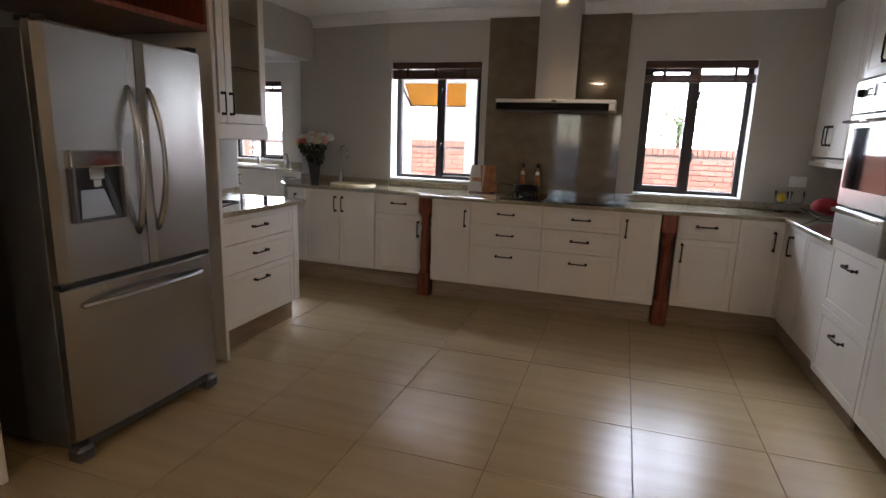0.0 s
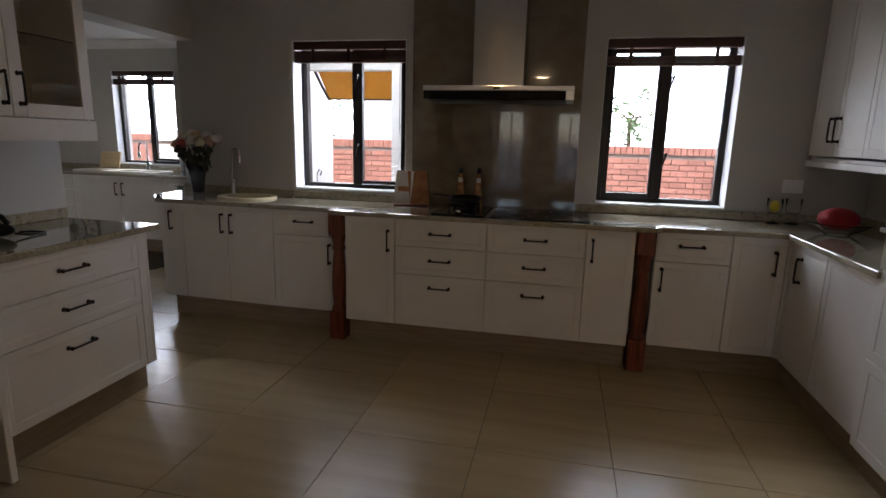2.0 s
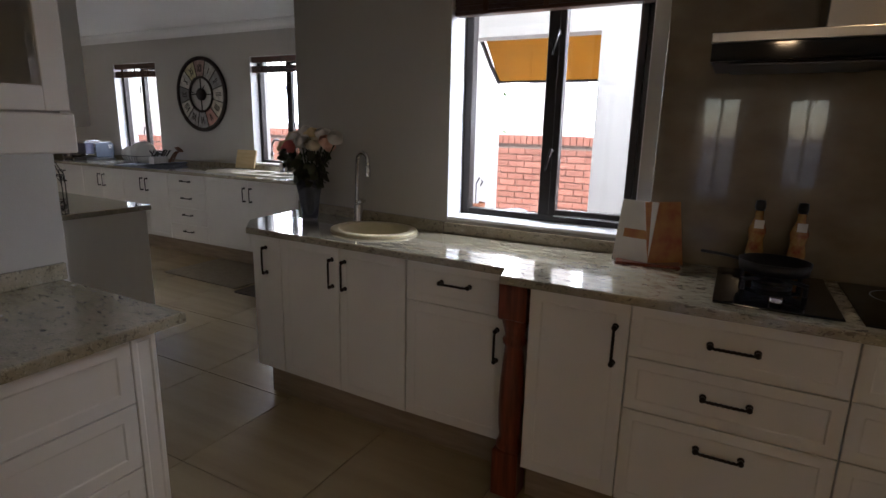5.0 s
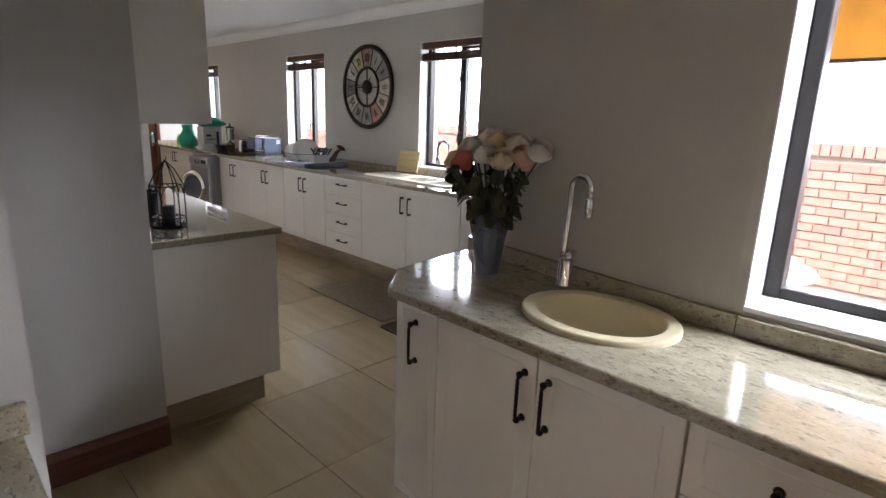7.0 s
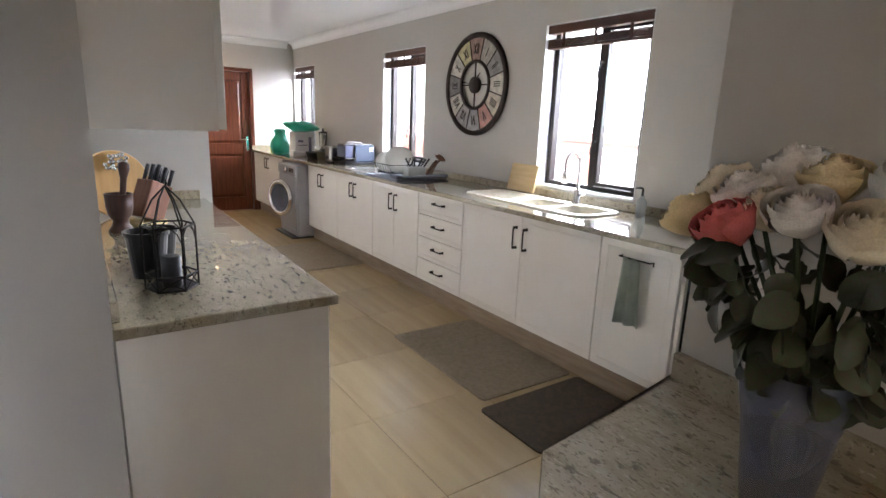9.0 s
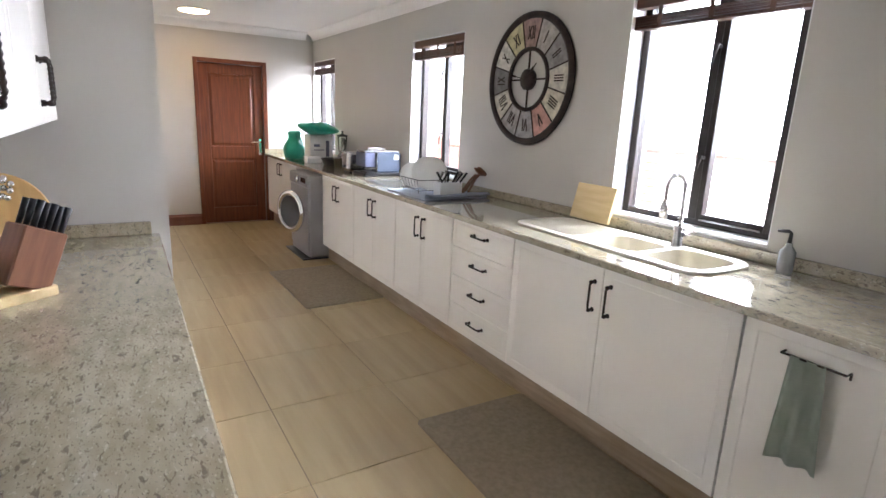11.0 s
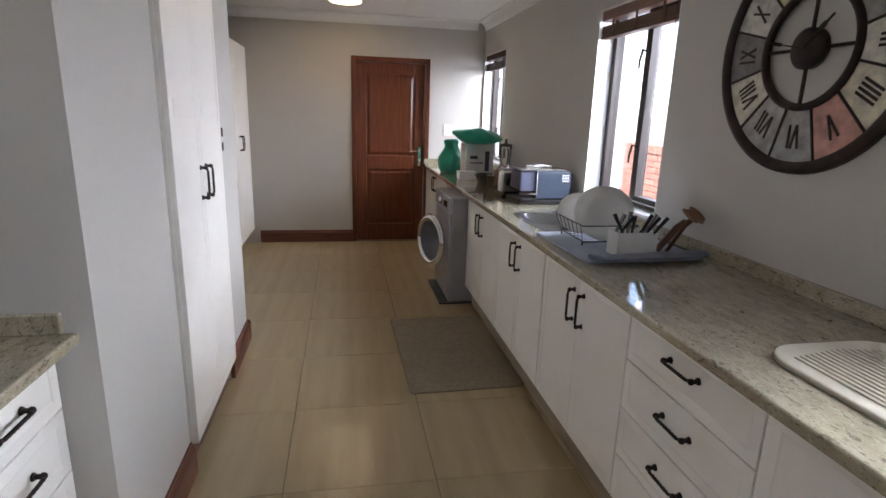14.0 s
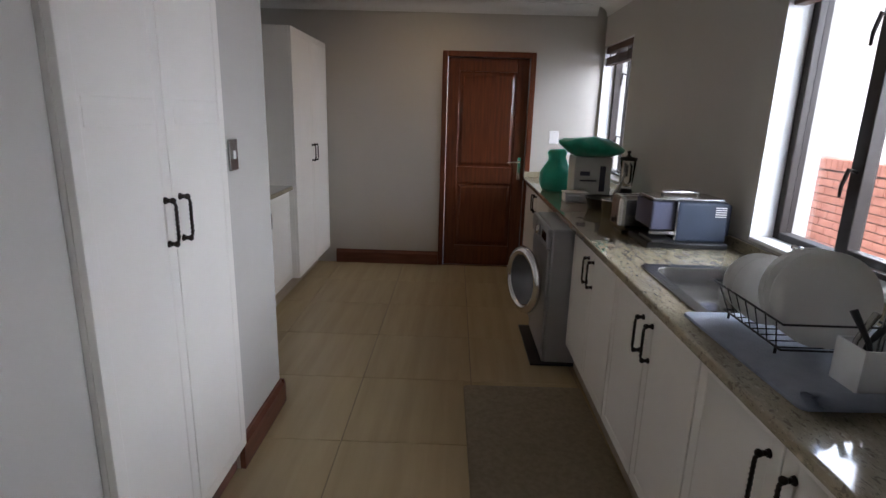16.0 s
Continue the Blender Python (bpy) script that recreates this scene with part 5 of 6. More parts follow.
for k, rb in enumerate(rose_cache):
    for pm in PETALS:
        me = bpy.data.meshes.new("bloom")
        rb.to_mesh(me)
        me.materials.append(pm)
        for p in me.polygons:
            p.use_smooth = True
        rose_me.append(me)
    rb.free()
for i, (x, y, z, c, r) in enumerate(BLOOMS):
    ob = new("bloom", rose_me[(i % 3) * 5 + c])
    ob.parent = bq
    d = Vector((x * 1.2 + 0.06, y * 1.2 - 0.16, 0.26))
    ob.matrix_local = Matrix.LocRotScale((x, y, z), d.to_track_quat("Z", "Y"), (r * 1.02,) * 3)
    ob["label"] = ("white", "cream", "coral red", "peach", "pale yellow")[c] + " rose bloom"
    part("stem", tube([(0.0 + x * 0.1, y * 0.1, 0.0), (x * 0.18, y * 0.18, 0.2), (x * 0.7, y * 0.7, 0.2 + (z - 0.2) * 0.55), (x, y, z - 0.02)], 0.0032, 6), STEM, bq)


def leaf_mesh(bend):
    bm = bmesh.new()
    rows = []
    for i in range(7):
        s = i / 6
        w = 0.42 * math.sin(math.pi * (0.05 + 0.91 * s)) ** 0.65
        zc = -bend * s * s
        rows.append([bm.verts.new((u * w, s, zc + 0.10 * abs(u) - 0.03 * math.sin(9 * s) * abs(u))) for u in (-1, -0.5, 0, 0.5, 1)])
    for a, b in zip(rows, rows[1:]):
        for k in range(4):
            bm.faces.new((a[k], a[k + 1], b[k + 1], b[k]))
    me = bpy.data.meshes.new("leaf")
    bm.to_mesh(me)
    bm.free()
    me.materials.append(LEAF)
    for p in me.polygons:
        p.use_smooth = True
    return me


LEAVES = [leaf_mesh(b) for b in (0.15, 0.4, 0.7)]
for i in range(175):
    a, h = rnd.uniform(0, 6.283), rnd.uniform(0.185, 0.365)
    r0 = 0.035 + 0.10 * (h - 0.17) / 0.17 * rnd.uniform(0.3, 1.0)
    ob = new("leaf", LEAVES[i % 3])
    ob.parent = bq
    size = rnd.uniform(0.03, 0.054)
    ob.matrix_local = pose(r0 * math.cos(a) - 0.2 * (h - 0.19), 0.7 * r0 * math.sin(a), h) @ pose(0, 0, 0, 0, 0, math.degrees(a) - 90 + rnd.uniform(-50, 50)) @ pose(0, 0, 0, rnd.uniform(-95, 10), rnd.uniform(-50, 50), 0) @ Matrix.Diagonal((size * 1.05, size, size, 1))

PAPER = mat("paper", (0.72, 0.69, 0.62), 0.7, var=0.04)
COVER = mat("book_cover", (0.42, 0.12, 0.06), 0.35, colour2=(0.55, 0.30, 0.10), scale=16)
bk = thing("cookbook", pose(-0.80, 4.74, TOP, 0, 0, 8), "open cookbook standing upright before the splashback", "book")
pg = box(-0.145, 0.0, -0.006, 0.0, 0.0, 0.25, 0.001)
pl = part("left_cover", pg, PAPER, bk, "white cover with a brown band")
pl.matrix_local = pose(0, 0, 0.0, -14, 0, -22)
part("title_band", box(-0.115, -0.015, -0.0085, -0.0055, 0.10, 0.135), COVER, pl)
pr = part("right_cover", box(0.0, 0.15, -0.006, 0.0, 0.0, 0.25, 0.001), COVER, bk, "brown-red picture cover")
pr.matrix_local = pose(0, 0, 0.0, -14, 0, 30)
pp = part("pages", box(0.004, 0.14, 0.001, 0.016, 0.004, 0.245, 0.001), PAPER, bk)
pp.matrix_local = pose(0, 0, 0.0, -14, 0, 30)
part("stand", boxes((-0.12, 0.12, -0.02, 0.09, 0.0, 0.012), bevel=0.003), MAHOG, bk)

CHILI = mat("bottle_filling", (0.30, 0.06, 0.03), 0.2, colour2=(0.50, 0.33, 0.10), scale=26, coat=0.8)
for i, bx in enumerate((-0.445, -0.315)):
    bt = thing("decor_bottle", pose(bx, 4.80, TOP + (0.008 if bx < -0.2 else 0)), "slim glass bottle with layered red chilli filling", "bottle", "decor bottles")
    part("bottle", lathe([(0, 0), (0.026, 0), (0.03, 0.01), (0.024, 0.05), (0.03, 0.09), (0.024, 0.13), (0.03, 0.165), (0.014, 0.21), (0.013, 0.235), (0, 0.236)], 20), CHILI, bt, smooth=True)
    part("stopper", lathe([(0, 0.236), (0.015, 0.236), (0.018, 0.25), (0.015, 0.272), (0, 0.275)], 14), BLACK, bt, smooth=True)
    part("tag", boxes((-0.012, 0.018, -0.032, -0.029, 0.175, 0.205)), PAPER, bt)

LEMON = mat("lemon", (0.75, 0.62, 0.05), 0.45, var=0.08, scale=30, bump=0.2)
GLASSWARE = mat("glassware", (1, 1, 1), 0.02, var=0.0, trans=1.0, ior=1.08)


def goblet(x, y, lemon):
    root = thing("wine_glass", pose(x, y, TOP), "large stemmed glass" + (" with a lemon inside" if lemon else " on the corner worktop"), "glass", "glasses")
    b = part("bowl", lathe([(0.0, 0.062), (0.03, 0.066), (0.043, 0.085), (0.046, 0.16), (0.0445, 0.16), (0.0415, 0.087), (0.029, 0.069), (0, 0.065)], 24), GLASSWARE, root, smooth=True)
    b.visible_shadow = False
    part("stem", lathe([(0, 0), (0.036, 0), (0.036, 0.003), (0.005, 0.01), (0.0045, 0.05), (0.01, 0.062), (0, 0.063)], 20), GLASSWARE, root, smooth=True)
    if lemon:
        bm = bmesh.new()
        bmesh.ops.create_uvsphere(bm, u_segments=16, v_segments=10, radius=0.03, matrix=Matrix.Diagonal((1, 1, 1.15, 1)))
        l_ = tagged(link("lemon", bm, LEMON, smooth=True), "yellow lemon lying inside the stemmed glass", "fruit")
        l_.location = (x, y, TOP + 0.106)


goblet(1.585, 4.79, True)
goblet(1.70, 4.81, False)
dish = thing("glass_bowl", pose(1.80, 4.44, TOP), "cut-glass fruit bowl on the corner worktop", "bowl")
d_ = part("bowl", lathe([(0, 0), (0.06, 0), (0.075, 0.01), (0.11, 0.03), (0.165, 0.065), (0.161, 0.068), (0.105, 0.036), (0.06, 0.012), (0, 0.01)], 24), GLASSWARE, dish, smooth=False)
d_.visible_shadow = False
RED = mat("red_cloth", (0.36, 0.015, 0.02), 0.7, var=0.15, scale=10, bump=0.3)
bm = bmesh.new()
bmesh.ops.create_uvsphere(bm, u_segments=22, v_segments=14, radius=0.1, matrix=Matrix.Diagonal((1.05, 0.95, 0.62, 1)))
for v in bm.verts:
    v.co += v.co.normalized() * noise.noise(v.co * 14) * 0.006
rc = tagged(link("red_cover", bm, RED, smooth=True), "red dome-shaped cover resting in the glass bowl", "cover")
rc.location = (1.80, 4.44, TOP + 0.09)


def plate(name, m, w, h, gangs, label, material=None):
    root = thing(name, m, label, "switch")
    part("cover", box(-w / 2, w / 2, -0.009, 0.0, -h / 2, h / 2, 0.003), material or WHITE, root)
    for k in range(gangs):
        cx = (k - (gangs - 1) / 2) * w / (gangs + 0.4)
        part("rocker", box(cx - 0.012, cx + 0.012, -0.013, -0.009, -0.016, 0.016, 0.002), WHITE, root)
    part("screw", lathe([(0, 0), (0.003, 0), (0.002, 0.001), (0, 0.001)], 8, Matrix.Translation((0, -0.009, h / 2 - 0.012)) @ Matrix.Rotation(radians(90), 4, "X")), STEEL, root)
    return root


plate("wall_socket", pose(1.708, 4.899, 1.13), 0.12, 0.085, 2, "white double wall socket above the worktop")
plate("light_switch", pose(-7.39, 4.713, 1.30, 0, 0, 180), 0.075, 0.12, 1, "steel light switch plate beside the pantry", STEEL)
plate("light_switch", pose(-10.519, 6.50, 1.28, 0, 0, 90), 0.09, 0.12, 1, "white light switch plate beside the wooden door")
plate("wall_socket", pose(-4.28, 4.051, 1.10, 0, 0, 180), 0.10, 0.13, 2, "white wall socket over the south counter")

# dark gadgets on the drawer unit
gd = thing("hand_mixer", pose(-2.2, 2.88, TOP, 0, 0, 25), "black hand mixer lying on the granite", "mixer")
bm = bmesh.new()
bmesh.ops.create_uvsphere(bm, u_segments=18, v_segments=12, radius=0.06, matrix=Matrix.Translation((0, 0, 0.035)) @ Matrix.Diagonal((1.6, 0.7, 0.58, 1)))
part("housing", bm, BLACK, gd, smooth=True)
part("grip", tube([(-0.08, 0, 0.05), (-0.05, 0, 0.095), (0.05, 0, 0.095), (0.07, 0, 0.06)], 0.013, 10), BLACK, gd, smooth=True)
part("flex", tube([(0.09, 0, 0.02), (0.14, 0.03, 0.006), (0.17, 0.10, 0.006), (0.10, 0.14, 0.006), (0.05, 0.12, 0.006)], 0.005, 6), BLACK, gd, smooth=True)

# ---- scullery: clock ----
CLK = mat("clock_metal", (0.05, 0.032, 0.026), 0.55, 0.4, var=0.25, scale=12, bump=0.2)
SEG = [mat("clock_face", c, 0.6, colour2=tuple(v * 0.55 for v in c), scale=22, bump=0.15) for c in ((0.50, 0.46, 0.40), (0.30, 0.29, 0.27), (0.66, 0.62, 0.52), (0.68, 0.61, 0.46), (0.58, 0.30, 0.24), (0.36, 0.35, 0.33), (0.40, 0.37, 0.34), (0.60, 0.56, 0.46), (0.20, 0.19, 0.18), (0.62, 0.58, 0.50), (0.62, 0.55, 0.30), (0.38, 0.24, 0.20))]
NUM = ["I", "II", "III", "IIII", "V", "VI", "VII", "VIII", "IX", "X", "XI", "XII"]


def wall_clock():
    root = thing("wall_clock", pose(-6.035, 6.897, 1.715, 90, 0, 0), "large round metal wall clock with coloured segments and Roman numerals", "clock")
    R = 0.445
    root.scale = (0.93, 0.93, 1)
    part("outer_ring", lathe([(R - 0.045, 0.004), (R - 0.042, 0.026), (R - 0.02, 0.036), (R, 0.028), (R + 0.003, 0.004)], 72, None, True), CLK, root, smooth=True)
    part("inner_ring", lathe([(0.19, 0.012), (0.192, 0.028), (0.205, 0.032), (0.216, 0.028), (0.218, 0.012)], 60, None, True), CLK, root, smooth=True)
    for k in range(12):
        mid = radians(90 - 30 * (k + 1))
        bm = bmesh.new()
        vs = []
        for z in (0.010, 0.016):
            inner = [bm.verts.new((0.212 * math.cos(mid + s), 0.212 * math.sin(mid + s), z)) for s in (-0.235, -0.12, 0, 0.12, 0.235)]
            outer = [bm.verts.new((0.405 * math.cos(mid + s), 0.405 * math.sin(mid + s), z)) for s in (-0.247, -0.12, 0, 0.12, 0.247)]
            vs.append((inner, outer))
        for i in range(4):
            for (a, b), flip in ((vs[0], True), (vs[1], False)):
                q = (a[i], b[i], b[i + 1], a[i + 1])
                bm.faces.new(tuple(reversed(q)) if flip else q)
            bm.faces.new((vs[0][1][i], vs[0][1][i + 1], vs[1][1][i + 1], vs[1][1][i]))
            bm.faces.new((vs[0][0][i + 1], vs[0][0][i], vs[1][0][i], vs[1][0][i + 1]))
        bmesh.ops.recalc_face_normals(bm, faces=bm.faces)
        sg = part("segment", bm, SEG[k], root)
        s = part("spoke", box(0.205, 0.41, -0.004, 0.004, 0.008, 0.02, 0.001), CLK, root)
        s.matrix_local = pose(0, 0, 0, 0, 0, math.degrees(mid) + 15)
        glyphs = bmesh.new()
        x, hgt = 0.0, 0.085
        strokes = []
        for ch in NUM[k]:
            if ch == "I":
                strokes.append(((x, -hgt / 2), (x, hgt / 2)))
                x += 0.017
            elif ch == "V":
                strokes += [((x, hgt / 2), (x + 0.016, -hgt / 2)), ((x + 0.032, hgt / 2), (x + 0.016, -hgt / 2))]
                x += 0.047
            else:
                strokes += [((x, hgt / 2), (x + 0.032, -hgt / 2)), ((x + 0.032, hgt / 2), (x, -hgt / 2))]
                x += 0.047
        off = (x - 0.016) / 2
        for (ax, ay), (bx, by) in strokes:
            L = math.hypot(bx - ax, by - ay)
            t = math.atan2(by - ay, bx - ax)
            mm = Matrix.Translation(((ax + bx) / 2 - off, (ay + by) / 2, 0)) @ Matrix.Rotation(t, 4, "Z") @ Matrix.Diagonal((L, 0.009, 0.003, 1))
            bmesh.ops.create_cube(glyphs, size=1.0, matrix=mm)
        gl = part("numeral", glyphs, CLK, sg)
        gl.matrix_local = Matrix.Translation((0.31 * math.cos(mid), 0.31 * math.sin(mid), 0.0172)) @ Matrix.Rotation(mid - radians(90), 4, "Z")
    for k in range(4):
        s = part("cross_bar", box(0.06, 0.2, -0.006, 0.006, 0.012, 0.022, 0.002), CLK, root)
        s.matrix_local = pose(0, 0, 0, 0, 0, 90 * k)
    part("hub", lathe([(0, 0.0), (0.07, 0.0), (0.072, 0.03), (0.055, 0.042), (0, 0.046)], 32), CLK, root, smooth=True)
    for L, a, w in ((0.15, 42, 0.007), (0.19, 168, 0.005)):
        s = part("pointer", boxes((0, L, -w / 2, w / 2, 0.044, 0.048), (L * 0.55, L * 0.75, -w * 1.3, w * 1.3, 0.044, 0.048)), CLK, root)
        s.matrix_local = pose(0, 0, 0, 0, 0, a)


wall_clock()

# ---- scullery: things on the long worktop ----
PINE = mat("pine_board", (0.66, 0.51, 0.28), 0.5, colour2=(0.57, 0.42, 0.21), scale=5, stretch=(1, 8, 8), bump=0.05)
cb = tagged(link("chopping_board", slab(rounded(-0.145, 0.145, 0, 0.205, 0.008), [], 0, 0.018, 0.003), PINE), "pale wooden chopping board leaning on the wall", "board")
cb.matrix_world = pose(-5.325, 6.825, TOP + 0.015, 76, 0, 0)
SOAP = mat("soap", (0.75, 0.78, 0.80), 0.1, var=0.05, trans=0.6)
sp = thing("soap_bottle", pose(-4.24, 6.80, TOP), "clear soap pump bottle beside the double sink", "bottle")
part("bottle", lathe([(0, 0), (0.028, 0), (0.03, 0.01), (0.03, 0.09), (0.012, 0.115), (0.012, 0.125), (0, 0.125)], 20), SOAP, sp, smooth=True)
part("pump", tube([(0, 0, 0.12), (0, 0, 0.165), (-0.01, 0, 0.17), (-0.05, 0, 0.165)], [0.009, 0.007, 0.008, 0.006], 8), BLACK, sp, smooth=True)

TOWEL = mat("towel", (0.50, 0.55, 0.47), 0.9, colour2=(0.42, 0.48, 0.40), scale=14, bump=0.5, bscale=220)
rl = thing("towel_hook", pose(-3.85, 6.27, 0.79), "dark over-door towel hook on the cabinet", "hook")
part("bar", tube([(-0.09, 0.0, 0.0), (-0.09, -0.03, 0.0), (0.09, -0.03, 0.0), (0.09, 0.0, 0.0), (0.09, 0.0, -0.02)], 0.004, 6), BRONZE, rl)
bm = bmesh.new()
g = []
for i in range(15):
    u = i / 14
    col = []
    for j in range(14):
        v = j / 13
        x = (u - 0.5) * (0.10 + 0.05 * v)
        y = -0.012 * math.sin(u * 13 + 1.5 * v) * (0.3 + v) - 0.034
        col.append(bm.verts.new((x + 0.012 * v, y, 0.004 - 0.35 * v + 0.012 * u * v)))
    g.append(col)
for a, b in zip(g, g[1:]):
    for j in range(13):
        bm.faces.new((a[j], a[j + 1], b[j + 1], b[j]))
bmesh.ops.solidify(bm, geom=bm.faces[:], thickness=0.005)
tw = tagged(link("tea_towel", bm, TOWEL, smooth=True), "pale green tea towel hanging on the hook", "towel")
tw.location = (-3.86, 6.27, 0.79)

BLUECLOTH = mat("drying_mat", (0.40, 0.44, 0.52), 0.85, colour2=(0.34, 0.38, 0.46), scale=20, bump=0.5, bscale=160)
dm = tagged(link("drying_mat", slab(rounded(-0.29, 0.27, -0.27, 0.27, 0.02), [], 0, 0.008, 0.003), BLUECLOTH), "blue-grey drying mat under the dish rack", "mat")
dm.matrix_world = pose(-6.60, 6.565, TOP, 0, 0, 2)
# the mat's near edge folded back over itself in a loose flat roll
roll = bmesh.new()
pts = []
for i in range(46):
    a = -0.5 * math.pi - i * 0.27
    f = 1 - 0.014 * i
    pts.append((0.040 * f * math.cos(a), 0.0155 * f * math.sin(a) + 0.0165))
pts.append((pts[-1][0] - 0.01, pts[-1][1]))
ys = [-0.265 + 0.53 * k / 12 for k in range(13)]
rows = [[roll.verts.new((px + 0.006 * math.sin(9 * y + 1), y, pz * (1 + 0.12 * math.sin(13 * y)))) for px, pz in pts] for y in ys]
for a, b in zip(rows, rows[1:]):
    for k in range(len(pts) - 1):
        roll.faces.new((a[k], a[k + 1], b[k + 1], b[k]))
bmesh.ops.solidify(roll, geom=roll.faces[:], thickness=0.0022)
lift = min(v.co.z for v in roll.verts)
for v in roll.verts:
    v.co.z -= lift
rt = tagged(link("rolled_cloth", roll, BLUECLOTH, smooth=True), "blue-grey mat edge rolled up on the worktop", "cloth")
rt.matrix_world = pose(-6.335, 6.585, TOP + 0.0082, 0, 0, 5)

CHINA = mat("china", (0.83, 0.82, 0.79), 0.12, var=0.01)
rk = thing("dish_rack", pose(-6.70, 6.50, TOP + 0.009), "dark wire dish rack full of plates", "dish rack")
for z, s in ((0.02, 0.8), (0.10, 1.0)):
    part("wire_rim", tube([(-0.19 * s, -0.13 * s, z), (0.17 * s, -0.13 * s, z), (0.17 * s, 0.13 * s, z), (-0.19 * s, 0.13 * s, z), (-0.19 * s, -0.13 * s, z)], 0.003, 6), BLACK, rk)
for k in range(7):
    x = -0.15 + 0.048 * k
    part("wire", tube([(x * 1.02, -0.13, 0.10), (x * 0.85, -0.104, 0.02), (x * 0.85, 0.104, 0.02), (x * 1.02, 0.13, 0.10)], 0.002, 5), BLACK, rk)
for x in (-0.13, 0.11):
    for y in (-0.1, 0.1):
        part("foot", tube([(x, y, 0.0), (x, y, 0.022)], 0.004, 6), BLACK, rk)


def dinner_plate(x, y, r, lean, turn):
    ob = tagged(link("dinner_plate", lathe([(0, 0), (r * 0.55, 0), (r * 0.62, 0.004), (r, 0.02), (r, 0.024), (r * 0.6, 0.008), (0, 0.005)], 40), CHINA, smooth=True), "white china plate standing in the rack", "plate", "plates in the rack")
    ob.matrix_world = pose(x, y, TOP + 0.022 + r, 0, 90 - lean, turn)


for x, y, r, lean in ((-6.625, 6.515, 0.124, 9), (-6.66, 6.515, 0.122, 10), (-6.695, 6.52, 0.120, 9), (-6.775, 6.465, 0.095, 11), (-6.81, 6.465, 0.095, 13), (-6.845, 6.47, 0.092, 11)):
    dinner_plate(x, y, r, lean, -14)
hb = thing("cutlery_holder", pose(-6.43, 6.55, TOP + 0.009), "white cutlery holder with dark-handled cutlery", "holder")
part("tub", boxes((-0.045, 0.045, -0.09, -0.085, 0.003, 0.1), (-0.045, 0.045, 0.085, 0.09, 0.003, 0.1), (-0.045, -0.04, -0.085, 0.085, 0.003, 0.1), (0.04, 0.045, -0.085, 0.085, 0.003, 0.1), (-0.045, 0.045, -0.09, 0.09, 0, 0.003)), WHITE, hb)
for k in range(9):
    a = rnd.uniform(-0.05, 0.05)
    x, y = rnd.uniform(-0.03, 0.03), -0.07 + 0.0165 * k
    part("cutlery_grip", tube([(x, y, 0.02), (x + a * 0.3, y + 0.3 * a, 0.1), (x + a, y + a + 0.01, 0.165 + 0.02 * rnd.random())], [0.004, 0.006, 0.009], 7), BLACK if k % 3 else STEEL, hb, smooth=True)
WOODSPOON = mat("spoon_wood", (0.20, 0.09, 0.045), 0.6, var=0.15)
DARKWOOD = mat("dark_turned_wood", (0.065, 0.028, 0.018), 0.4, colour2=(0.035, 0.015, 0.01), scale=8, stretch=(6, 6, 0.8), bump=0.05)
BLOCKWOOD = mat("block_wood", (0.21, 0.085, 0.038), 0.45, colour2=(0.14, 0.05, 0.022), scale=6, stretch=(7, 7, 0.7), bump=0.05)
BOARDWOOD = mat("board_wood", (0.50, 0.31, 0.12), 0.45, colour2=(0.42, 0.25, 0.09), scale=5, stretch=(8, 1, 8), bump=0.05)
for k, (dx, dy) in enumerate(((0.05, 0.10), (0.02, 0.13), (0.06, 0.06))):
    wsn = thing("wooden_spoon", pose(-6.46 + dx * 0.4, 6.66 + 0.03 * k, TOP + 0.012), "dark wooden spoon leaning in the rack", "spoon", "wooden spoons")
    part("shaft", tube([(0, 0, 0), (dx * 0.7, dy * 0.7, 0.12), (dx, dy, 0.15)], 0.008, 8), WOODSPOON, wsn, smooth=True)
    bm = bmesh.new()
    bmesh.ops.create_uvsphere(bm, u_segments=12, v_segments=8, radius=0.032, matrix=Matrix.Translation((dx * 1.15, dy * 1.15, 0.17)) @ Matrix.Rotation(radians(50), 4, "X") @ Matrix.Diagonal((0.9, 0.35, 1.5, 1)))
    part("head", bm, WOODSPOON, wsn, smooth=True)

SLATE = mat("slate_plastic", (0.035, 0.048, 0.075), 0.4, var=0.08, bump=0.03)
TANK = mat("smoky_tank", (0.09, 0.095, 0.14), 0.12, var=0.05)


